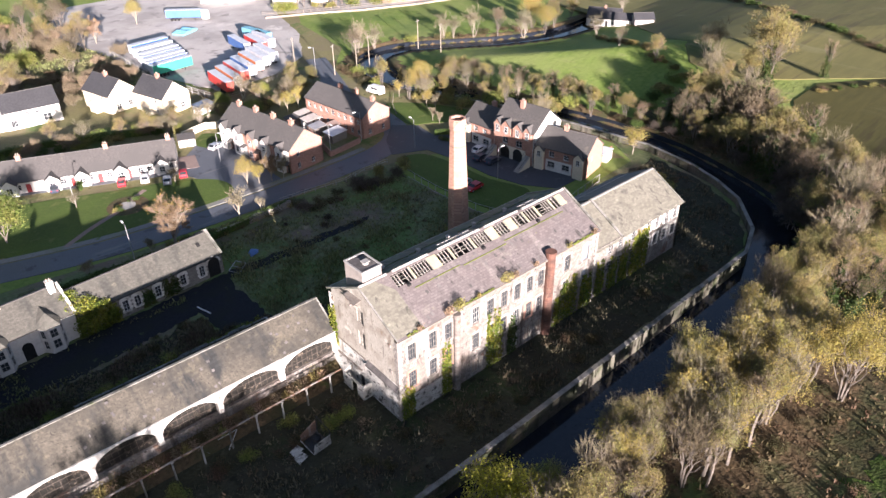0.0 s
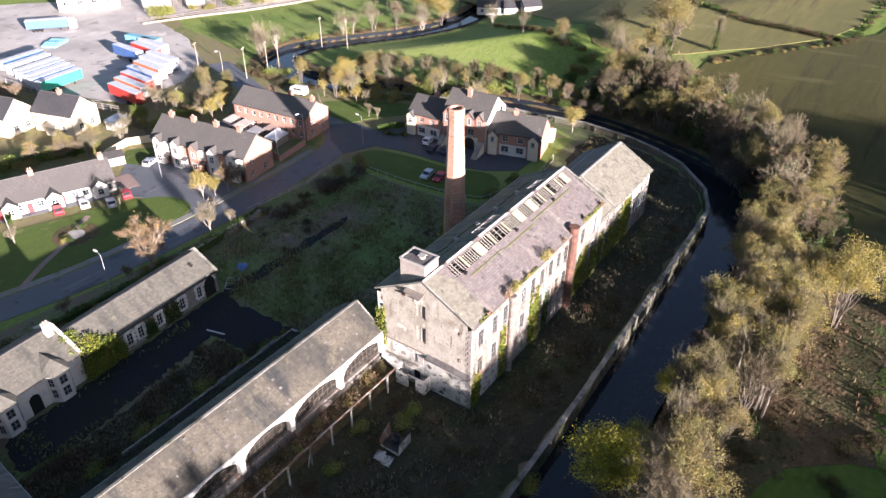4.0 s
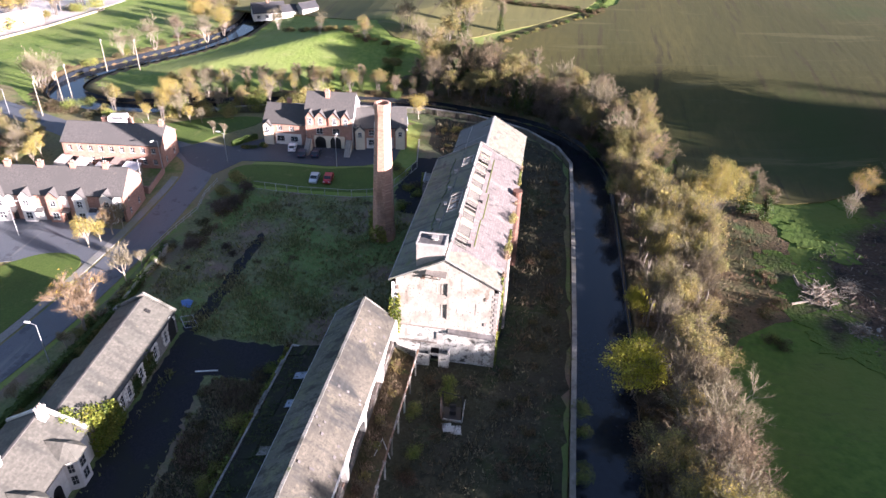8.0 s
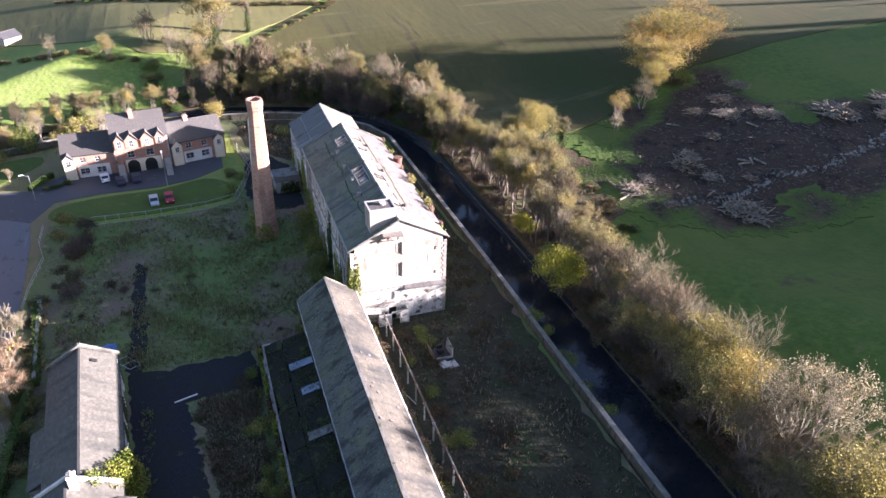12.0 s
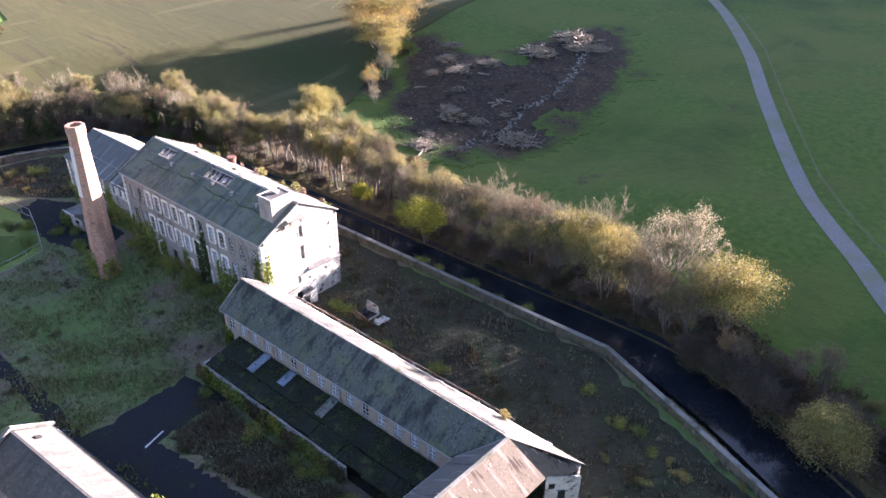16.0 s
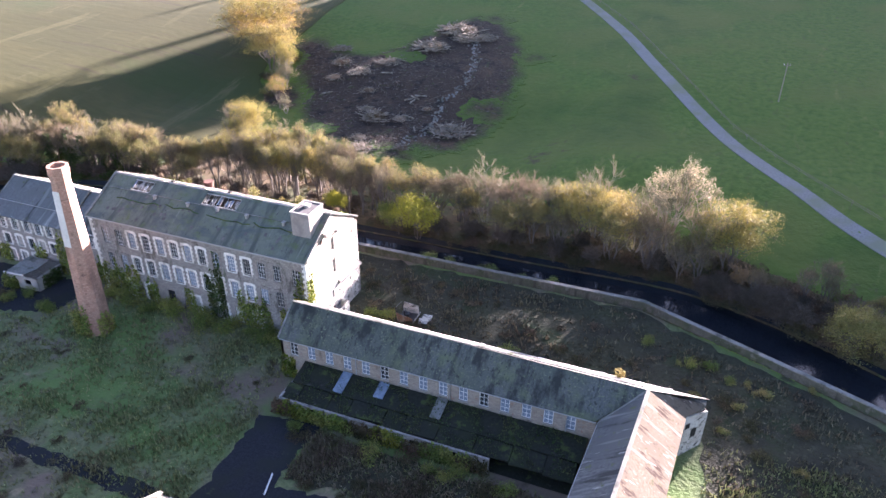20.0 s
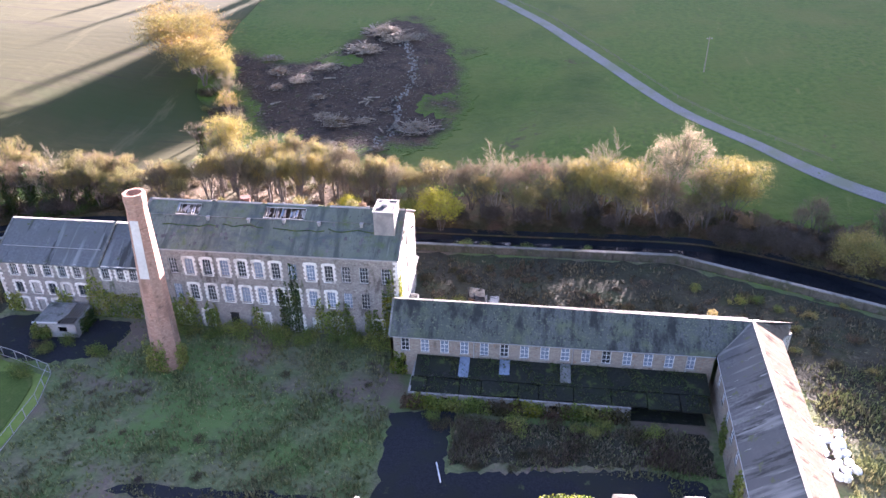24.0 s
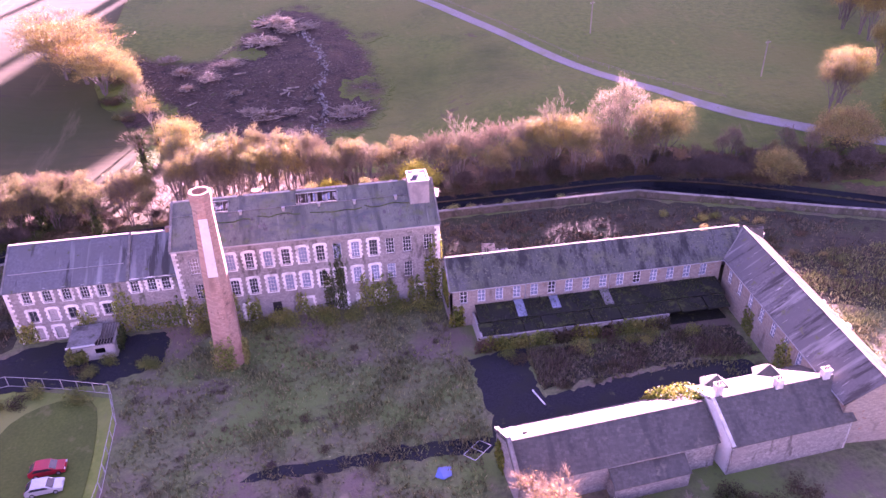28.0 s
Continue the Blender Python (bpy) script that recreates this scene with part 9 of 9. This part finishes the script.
copy_thing(red, pose(50.4, 148.0, 0.12, 0, 0, 68))["label"] = "red hatchback parked on the cottage drive"
copy_thing(dk, pose(26.5, 160.2, 0.12, 0, 0, 68))["label"] = "dark blue car parked before the cottages"
copy_thing(white, pose(62.8, 156.6, 0.12, 0, 0, 20))["label"] = "silver car parked beside the terrace"
copy_thing(dk, pose(103.2, 142.0, 0.12, 0, 0, 60))["label"] = "dark car parked beside the red terrace"


def make_van(name, label, m, cat):
    v = thing(name, m, label, cat)
    prof = [(-2.7, 0.4), (2.6, 0.4), (2.75, 0.9), (2.3, 1.3), (1.6, 2.3), (-2.6, 2.45), (-2.75, 1.2)]
    part("body", MB().slab([(x, -1.0, z) for x, z in prof], (0, 2.0, 0)), M_CARW, v)
    part("windscreen", MB().slab([(2.28, -0.85, 1.38), (2.28, 0.85, 1.38), (1.7, 0.8, 2.22), (1.7, -0.8, 2.22)], (0.02, 0, 0.02)), M_GLASS, v)
    part("side_window", MB().box(-1.8, -1.012, 1.5, 0.9, 1.012, 2.05), M_GLASS, v)
    for x in (-1.7, 1.7):
        for y in (-0.92, 0.92):
            part("wheel", shared("tyre", lambda: None), None, v, at=pose(x, y, 0.31))
    return v


make_van("camper_van", "white camper van parked before the terrace", pose(68.6, 138.0, 0.1, 0, 0, 15), "van")
make_van("white_van", "white van parked behind the red terrace", pose(114, 160.5, 0.1, 0, 0, 100), "van")


def make_trailer(side_mat, roof_mat, label, m):
    t = thing("lorry_trailer", m, label, "trailer", "trailers in the depot")
    part("box_body", MB().box(0, -1.25, 1.2, 13.4, 1.25, 4.0), side_mat, t)
    part("roof", MB().box(-0.02, -1.27, 4.0, 13.42, 1.27, 4.08), roof_mat, t, "white trailer roof")
    part("rear_door", MB().box(-0.06, -1.2, 1.25, -0.004, -0.02, 3.95).box(-0.06, 0.02, 1.25, -0.004, 1.2, 3.95), roof_mat if side_mat is not M_TRR else M_TRR, t)
    part("chassis", MB().box(0.2, -0.5, 0.9, 13.0, 0.5, 1.2), M_BLACK, t)
    for x in (2.0, 3.3, 4.6):
        for y in (-1.05, 1.05):
            part("wheel", shared("truckwheel", lambda: MB().tube((0, -0.17, 0), (0, 0.17, 0), 0.5, 0.5, 12).mesh("wheel", M_TYRE)), None, t, at=pose(x, y, 0.5))
    part("landing_leg", MB().box(10.6, -0.9, 0.12, 10.75, -0.75, 1.0).box(10.6, 0.75, 0.12, 10.75, 0.9, 1.0), M_BLACK, t)
    return t


red_t = make_trailer(M_TRR, M_TRW, "red curtain-sided lorry trailer parked in the depot", pose(82.6, 187.6, 0.12, 0, 0, 86))
org_t = make_trailer(M_TRO, M_TRW, "orange and white lorry trailer in the depot", pose(86.4, 190.4, 0.12, 0, 0, 86))
blu_t = make_trailer(M_TRB, M_TRW, "blue and white lorry trailer in the depot", pose(94.2, 195.8, 0.12, 0, 0, 86))
wht_t = make_trailer(M_TRW, M_TRW, "white lorry trailer in the depot", pose(102.2, 201.2, 0.12, 0, 0, 86))
grn_t = make_trailer(M_TRG, M_TRW, "green curtain-sided lorry trailer in the depot", pose(71.8, 217.6, 0.12, 0, 0, 8))
tea_t = make_trailer(M_TRT, M_TRT, "teal lorry trailer in the depot", pose(116, 224, 0.12, 0, 0, 100))
for src, x, y, r in ((red_t, 90.3, 193, 86), (org_t, 98.2, 198.4, 86), (wht_t, 106, 203, 86), (blu_t, 104.5, 218, 86), (red_t, 109, 215, 86), (wht_t, 113, 217, 86), (blu_t, 72.2, 221.5, 8), (wht_t, 72.8, 225, 8), (blu_t, 73.2, 228.6, 8), (wht_t, 73.8, 232, 8), (wht_t, 74.4, 238, 8), (blu_t, 75, 243, 8)):
    copy_thing(src, pose(x, y, 0.12, 0, 0, r))
lorry = make_trailer(M_TRB, M_TRW, "blue and white articulated lorry in the depot", pose(103, 280, 0.12, 0, 0, -38))
part("cab", MB().slab([(13.6, -1.2, 0.5), (16.0, -1.2, 0.5), (16.0, -1.2, 2.2), (15.6, -1.2, 3.4), (13.6, -1.2, 3.8)], (0, 2.4, 0)), M_CARW, lorry, "white lorry cab")
for i in range(7):
    p = MB().box(-0.55, -2.5, 0.12, 0.55, 2.5, 0.8 + 0.2 * (i % 3))
    for y in (-2.3, -0.1, 2.1):
        p.box(-0.55, y, 0, 0.55, y + 0.2, 0.12)
    solid("pallet_stack", p, M_TRT, "pale blue wrapped pallet load in the depot", "pallet", pose(100.5, 259, 0.12, 0, 0, 30) @ pose(-3.45 + 1.2 * i, 0, 0), group="pallet loads")

# ---- street furniture ----
def make_lamp(m):
    s = thing("street_lamp", m, "tall galvanised street lamp beside the road", "street lamp", "street lamps")
    part("pole", MB().tube((0, 0, 0), (0, 0, 7.2), 0.09, 0.06, 8), M_STEEL, s)
    part("arm", MB().tube((0, 0, 7.15), (0, 1.1, 7.5), 0.045, 0.04, 6), M_STEEL, s)
    part("lamp_head", MB().box(-0.15, 0.9, 7.44, 0.15, 1.7, 7.6), M_FRAME, s)
    return s


lamp = make_lamp(pose(28.8, 121.2, 0, 0, 0, 0))
for x, y, r in ((27.4, 149.6, 180), (91.6, 136.3, 60), (101.8, 98.8, -90), (82.0, 135.6, 180), (98.6, 124.0, 0), (60, 149, 200), (112.6, 190, 90)):
    copy_thing(lamp, pose(x, y, 0, 0, 0, r))


def make_pole(m):
    s = thing("telegraph_pole", m, "tall wooden telegraph pole with cross-arm", "utility pole", "telegraph poles")
    part("pole", MB().tube((0, 0, -0.3), (0, 0, 9.5), 0.16, 0.11, 8), M_BIRCH, s)
    part("cross_arm", MB().box(-0.9, -0.06, 8.8, 0.9, 0.06, 8.95), M_TIMBER, s)
    for x in (-0.75, 0, 0.75):
        part("insulator", MB().tube((x, 0, 8.95), (x, 0, 9.15), 0.05, 0.04, 6), M_FRAME, s)
    return s


tp = make_pole(pose(122.1, 181, 0, 0, 0, 20))
for x, y in ((128, 182.5), (151, 186), (152.5, 176), (114.5, 182), (87.5, 184), (109.5, 197), (-57.4, -0.4), (-24.2, -40.1)):
    copy_thing(tp, pose(x, y, at(x, y), 0, 0, 20))


# ---- fences ----
def make_fence(name, label, pts, height, step, mat_, rails=(0.5, 1.0), post=0.06, panel=False):
    f = thing(name, pose(pts[0][0], pts[0][1], 0), label, "fence")
    o = Vector((pts[0][0], pts[0][1], 0))
    for a, b in zip(pts, pts[1:]):
        A, Bv = Vector((*a, 0)) - o, Vector((*b, 0)) - o
        n = max(1, round((Bv - A).length / step))
        for i in range(n):
            p = A.lerp(Bv, i / n)
            p.z = at(o.x + p.x, o.y + p.y)
            part("post", shared(("post", height, post, mat_.name), lambda: MB().box(-post / 2, -post / 2, 0, post / 2, post / 2, height).mesh("post", mat_)), None, f, at=Matrix.Translation(p))
        ends = [A.lerp(Bv, i / max(1, n // 4)) for i in range(max(1, n // 4) + 1)]
        for p in ends:
            p.z = at(o.x + p.x, o.y + p.y)
        for k in rails:
            for p, q in zip(ends, ends[1:]):
                part("rail", MB().beam(p + Vector((0, 0, k * height)), q + Vector((0, 0, k * height)), post * 0.8, post * 0.8), mat_, f)
    return f


make_fence("wire_fence", "leaning steel security fence round the yard", [(117, 82.5), (105, 80.6), (97, 82.8), (90, 85.2), (88, 91.4), (87.2, 103), (87.6, 113)], 1.9, 2.8, M_KERB, (0.08, 0.97), 0.085)
make_fence("road_fence", "low white steel rail along the road", [(88.5, 121.8), (82, 121.8), (76, 120.4), (66, 121.6), (60, 121.8)], 1.1, 2.5, M_KERB, (0.5, 0.97), 0.09)
make_fence("depot_fence", "pale post fence between houses and lorry depot", [(70.6, 250), (71.4, 228), (72.5, 208), (77, 189)], 2.0, 3.0, M_KERB, (0.3, 0.65, 0.96), 0.16)
make_fence("timber_fence", "timber rail fence below the trailers", [(79, 186), (88, 186.5), (98, 191), (108, 198), (114, 206)], 1.2, 3.0, M_BIRCH, (0.5, 0.95), 0.14)
make_fence("lane_fence", "thin post and wire fence beside the lane", [(36, -115), (18, -86), (1, -52), (-15, -24), (-24, -11.5), (-33, -0.5), (-42, 10)], 1.1, 6.0, M_TIMBER, (0.6, 0.95), 0.07)
make_fence("lawn_rail", "low timber knee rail on the lawn", [(108.6, 144), (112, 150), (117, 156)], 0.7, 2.2, M_BIRCH, (0.9,), 0.12)
ws = MB()
wall_along(ws, [(132, 256), (150.4, 248.4), (165.9, 239.8), (189, 231.5), (215, 226)], 0.3, 0, 0.7)
solid("wall_far", ws, M_BUFFBRICK, "long low brick wall beyond the north meadow", "wall", kind="structure")
gw = MB()
wall_along(gw, [(80.6, 133.6), (82.4, 141), (84.6, 150)], 0.25, 0, 1.7)
wall_along(gw, [(80.6, 133.6), (90.6, 135.4)], 0.25, 0, 1.4)
solid("wall_gardens", gw, M_BRICK, "brick garden walls behind the terrace", "wall", kind="structure")
cw = MB()
wall_along(cw, [(59, 168), (66, 170), (72, 166)], 0.25, 0, 1.8)
solid("wall_cream", cw, M_CREAM, "curved cream garden wall beside the cottages", "wall", kind="structure")
bw = MB()
wall_along(bw, [(116, 85.5), (124, 88), (131, 90)], 0.25, 0, 1.8)
solid("wall_townhouse", bw, M_BRICK, "brick garden wall beside the end townhouse", "wall", kind="structure")


def make_garden_shed(m, roof_mat, wall_mat, w, l, label):
    s = thing("garden_shed", m, label, "shed", "garden sheds")
    part("wall", MB().box(0, 0, 0, l, w, 2.0), wall_mat, s)
    part("roof", MB().slab([(-0.15, -0.2, 2.0), (l + 0.15, -0.2, 2.0), (l + 0.15, w + 0.2, 2.45), (-0.15, w + 0.2, 2.45)], (0, 0, 0.08)), roof_mat, s)
    part("door", MB().box(l * 0.4, -0.03, 0, l * 0.4 + 0.8, -0.004, 1.8), M_TIMBER, s)


for x, y, r, rm, wm_, w, l in ((85.2, 139.5, 10, M_TRW, M_TIMBER, 3, 5), (84.4, 146, 10, M_STEEL, M_TIMBER, 2.4, 4), (85.6, 151.5, 10, M_GREYREND, M_RENDER, 2.4, 4.4), (82.6, 155, 10, M_SLATE, M_TIMBER, 2.4, 3.5), (86.4, 156.5, 10, M_KERB, M_RENDER, 2, 4), (88.4, 144.4, 10, M_PAVING, M_TIMBER, 2, 3), (124.5, 92, -75, M_TRW, M_GREYREND, 3, 5), (123.5, 97, -75, M_SLATE, M_RENDER, 3, 4), (69.5, 179.5, 16, M_BLUEGLASS, M_RENDER, 3, 5), (56, 163, -22, M_SLATE, M_GREYREND, 3, 4)):
    make_garden_shed(pose(x, y, 0, 0, 0, r), rm, wm_, w, l, "small garden shed in a back yard")

make_fence("yard_fence", "weathered brown timber rail beyond the meadow", [(134, 262), (142, 255), (158, 249), (176, 243), (200, 236)], 1.3, 3.0, M_TIMBER, (0.4, 0.9), 0.14)
# depot buildings at the far edge
for x, y, r, l, w, h, wm_, lab in ((124, 296, -28, 22, 14, 6.5, M_RENDER, "white warehouse beyond the depot"), (146, 275, -28, 11, 8, 4.5, M_RENDER, "small white works building beyond the meadow"), (158, 264, -28, 7, 6, 6.0, M_CREAM, "tall pale works building beyond the meadow"), (176, 292, -28, 26, 14, 7, M_GREYREND, "grey metal-clad warehouse beyond the meadow")):
    gable_house("warehouse", pose(x, y, 0, 0, 0, r), l, w, h, h + 2, wm_, M_STEEL if wm_ is not M_BRICK else M_SLATE, lab, "warehouse", front=[(3 + 5 * i, 2.2, 2.0, 1.4) for i in range(int(l // 5))])

# ---- clutter in the mill yard ----
pr = thing("pipe_line", pose(0, 67.1, 0), "rusty pipe carried on pale concrete posts beside the shed", "pipe")
for i in range(11):
    a, b = -4.0 + 3.86 * i, -4.0 + 3.86 * (i + 1)
    part("pipe", MB().tube((a, 0, 3.4 + 0.06 * math.sin(i)), (b, 0, 3.4 + 0.06 * math.sin(i + 1)), 0.13, 0.13, 8), M_RUST, pr)
    part("post", MB().box(a + 1.8, -0.1, 0, a + 2.0, 0.1, 3.35).box(a + 1.72, -0.2, 3.2, a + 2.08, 0.2, 3.3), M_FLAKE if i % 3 else M_CONC, pr, "leaning pale post")
part("brace", MB().beam((20.5, 0.1, 0.05), (22.6, 1.6, 1.2), 0.1, 0.1).beam((22.6, 1.6, 1.2), (18.6, 2.4, 0.3), 0.1, 0.1), M_FLAKE, pr)
wr = thing("wrecked_lorry_body", pose(29.0, 60.5, 0.1, 0, 0, 8), "burnt-out white lorry body lying open in the weeds", "wreck")
part("side_panel", MB().slab([(-0.9, -1.5, 0), (1.9, -1.7, 0), (1.7, -1.9, 1.9), (-0.7, -1.6, 1.6)], (0.05, 0.1, 0)), M_FLAKE, wr)
part("side_panel", MB().slab([(-0.6, 1.3, 0), (2.0, 1.1, 0), (2.1, 1.5, 2.0), (-0.5, 1.5, 1.2)], (0, 0.1, 0)), M_RUST, wr)
part("rear_panel", MB().slab([(-0.9, -1.4, 0), (-0.6, 1.3, 0), (-0.9, 1.2, 0.8), (-1.2, -1.3, 0.7)], (0.1, 0, 0)), M_FLAKE, wr)
part("floor", MB().box(-0.7, -1.3, 0.15, 1.9, 1.2, 0.25), M_BLACK, wr, "charred floor")
part("frame_post", MB().beam((1.9, 1.2, 0), (2.2, 1.3, 2.9), 0.12, 0.12).beam((1.8, -1.6, 0), (2.0, -1.5, 2.2), 0.1, 0.1).beam((2.2, 1.3, 2.8), (2.0, -1.5, 2.1), 0.08, 0.08), M_BLACK, wr)
part("burnt_seat", MB().box(0.4, -0.6, 0.25, 1.2, 0.3, 0.9).box(1.0, -0.6, 0.9, 1.2, 0.3, 1.5), M_BLACK, wr)
ps = MB()
for x0, y0, x1, y1, z in ((-3.2, -1.4, -1.6, 0.2, 0.2), (-2.9, -0.1, -1.3, 1.3, 0.3), (-3.0, -0.8, -1.9, 0.8, 0.42)):
    ps.slab([(x0, y0, z), (x1, y0 + 0.15, z + 0.1), (x1 - 0.1, y1, z), (x0 + 0.1, y1 - 0.2, z - 0.08)], (0, 0, 0.06))
part("torn_sheet", ps, M_FLAKE, wr, "crumpled white sheeting")
solid("white_pole", MB().beam((31.85, 96.0, 0.16), (30.95, 99.1, 0.2), 0.16, 0.16), M_FRAME, "white pole lying on the wet asphalt", "pole")
gt = thing("steel_gate", pose(41.0, 103.6, 0.1, 0, 0, 40), "bent steel gate frame before the archway", "gate")
for a, b in (((0, 0, 0), (3.2, 0, 0.1)), ((3.2, 0, 0.1), (3.2, 1.9, 0.4)), ((0, 0, 0), (0, 1.9, 0.4)), ((0, 1.9, 0.4), (3.2, 1.9, 0.4)), ((1.6, 0, 0.05), (1.6, 1.9, 0.4))):
    part("bar", MB().beam(a, b, 0.08, 0.08), M_STEEL, gt)
solid("blue_tarpaulin", MB().slab([(0, 0, 0.05), (1.6, 0.2, 0.3), (2.2, 1.4, 0.1), (1.2, 2.2, 0.35), (0.1, 1.5, 0.1)], (0, 0, 0.05)), M_TRB, "crumpled blue tarpaulin in the weeds", "tarpaulin", pose(45.3, 107, 0))
rb = random.Random(12)
for i in range(27):
    x, y = -15.0 - 1.2 * (i % 4) + rb.uniform(-0.35, 0.35), 85.6 + 1.3 * (i // 4) + rb.uniform(-0.35, 0.35)
    bm = bmesh.new()
    bmesh.ops.create_icosphere(bm, subdivisions=2, radius=0.56)
    for v in bm.verts:
        v.co.z = max(v.co.z, -0.4) * 0.85
        v.co.x *= 1.25
        v.co += Vector((rb.uniform(-0.06, 0.06), rb.uniform(-0.06, 0.06), rb.uniform(-0.05, 0.05)))
    me = bpy.data.meshes.new("silage_bag")
    bm.to_mesh(me)
    bm.free()
    me.materials.append(M_WRAP)
    solid("silage_bag", me, None, "white plastic-wrapped bag lying behind the wing", "bag", pose(x, y, 0.36, 0, 0, rb.uniform(0, 360)), group="white bags")


# felled brushwood in the clearing
def brush_pile(m, r, n, seed, leafy=0):
    g = random.Random(seed)
    t = thing("brush_pile", m, "heap of felled branches on cleared ground", "brushwood", "brush piles")
    mb = MB()
    for i in range(n):
        a, d = g.uniform(0, 6.28), r * g.random() ** 0.7
        p = Vector((d * math.cos(a), d * math.sin(a), (1 - d / r) * g.random() * 2.3 + 0.05))
        b = g.uniform(0, 6.28)
        q = p + Vector((math.cos(b), math.sin(b), g.uniform(-0.1, 0.35))) * g.uniform(1.0, 3.2)
        q.z = max(q.z, 0.05)
        w = g.uniform(0.05, 0.17)
        mb.tube(p, q, w, w * 0.5, 4)
    tagged(part("brushwood", mb, M_DEADWOOD, t), kind="stuff")
    lf = MB()
    cards_to(lf, *leaf_cards(260 + leafy, (0, 0, 0.6), (r * 0.8, r * 0.8, 0.9), 0.18, np.random.default_rng(seed)))
    lf.v = [(x, y, max(z, 0.03)) for x, y, z in lf.v]
    part("dead_foliage", lf, M_DRYBRUSH, t)
    return t


bp = brush_pile(pose(50.8, -13.8, at(50.8, -13.8)), 5.0, 230, 1)
bq = brush_pile(pose(73.0, -15.6, at(73, -15.6)), 3.6, 150, 2, 900)
for src, x, y, k in ((bp, 88.3, -37, 0.7), (bp, 68.5, 1.6, 0.7), (bp, 74, -58, 1.1), (bp, 70, -72, 1.3), (bq, 96, -41, 0.8), (bp, 72, -4, 0.45), (bp, 101, -50, 0.6), (bq, 61, -23, 0.4), (bp, 66, -66, 0.8), (bp, 82, -45, 0.7), (bq, 81, -28, 0.5), (bq, 94, -32, 0.6), (bq, 59, -1.7, 0.5), (bp, 60, -68, 0.8), (bp, 66, -17, 0.5), (bp, 77, -19, 0.5)):
    made = copy_thing(src, pose(0, 0, 0))
    made.matrix_basis = pose(x, y, at(x, y), 0, 0, x * 7) @ Matrix.Scale(k, 4)
for i, (x, y) in enumerate(((72.5, 4.8), (70.5, 3.6), (69.6, 0.4), (66.0, 5.8), (66.6, -27.2), (65.4, -28.4), (67.6, -26.2), (66.4, -25.6), (60, -12), (64, -18), (80, -38), (92, -24))):
    solid("felled_log", MB().tube((-1.6, 0, 0.2), (1.8, 0.2, 0.22), 0.26, 0.2, 8), M_DEADWOOD, "pale felled log lying on the ground", "log", pose(x, y, at(x, y) + 0.08, 0, 0, 37 * i), group="felled logs")

# pale stones strewn along the drain through the clearing
rs = random.Random(91)
st = MB()
DRAIN = smooth([(60, -4), (57, -16), (58, -28), (56, -40), (58, -52), (62, -64)], 6)
for ax, ay in DRAIN:
    for i in range(7):
        x, y, s = ax + rs.gauss(0, 0.8), ay + rs.uniform(-1.8, 1.8), rs.uniform(0.15, 0.4)
        z = at(x, y)
        st.tube((x, y, z), (x + rs.uniform(-0.1, 0.1), y, z + s), s * 1.3, s * 0.6, 6)
solid("rubble_stones", st, M_CONC, "pale rubble stones strewn along a drain", "rubble", kind="stuff")

# shrub bed and path on the green
sheet("pavement_path", ribbon(smooth([(20.5, 134.2), (26.5, 138), (32.5, 141), (36, 143.8), (41, 147)], 4), 1.1), 0.15, M_PAVING, "narrow gravel path across the green", category="path")
sheet("ground_bed", smooth([(32, 140), (36, 138.2), (39.6, 141), (39, 145), (35, 147), (31.6, 144)], 4, True), 0.14, M_LITTER, "round planted bed with gravel on the green", category="flower bed")
scatter(["bush_g", "bush_y"], 32.5, 141, 38, 145, 7, 0.35, 0.6, 1.2)
sheet("pavement_bed", smooth([(34, 141.4), (36.4, 141), (37.2, 143.2), (35, 144.4)], 4, True), 0.17, M_KERB, "pale gravel circle in the bed", category="path")
# hedges
def make_hedge(pts, w, h, n, seed, label):
    nr = np.random.default_rng(seed)
    mb = MB()
    wall_along(mb, pts, w * 0.6, 0, h * 0.85)
    for a, b in zip(pts, pts[1:]):
        k = int(n * math.hypot(b[0] - a[0], b[1] - a[1]))
        t = nr.random(k)
        d = Vector((b[0] - a[0], b[1] - a[1])).normalized()
        off = (nr.random(k) - 0.5) * w
        p = np.stack([a[0] + (b[0] - a[0]) * t - d.y * off, a[1] + (b[1] - a[1]) * t + d.x * off, h * (0.1 + 0.95 * nr.random(k) ** 0.6)], -1)
        _, A, Bq = leaf_cards(k, (0, 0, 0), (1, 1, 1), 0.16, nr)
        cards_to(mb, p, A, Bq)
    return solid("hedge", mb, M_HEDGE, label, "hedge", group="hedges")


make_hedge([(17, 188), (30, 187), (44, 181), (58, 175)], 1.6, 1.8, 50, 1, "clipped green hedge behind the cottages")
make_hedge([(30.5, 156.6), (32.4, 161.2)], 1.2, 1.6, 90, 2, "clipped green hedge between the parking bays")
make_hedge([(107.2, 126.6), (113, 122.6)], 1.2, 1.3, 90, 3, "clipped hedge beside the parking court")
make_hedge([(40.5, 117.4), (50, 118.4), (61, 119.6)], 1.2, 1.5, 80, 4, "sunlit overgrown hedge on the boundary wall")
make_hedge([(14, 119.4), (30, 118.8), (42, 118.0)], 1.4, 1.4, 60, 5, "dark overgrown hedge behind the gatehouse")
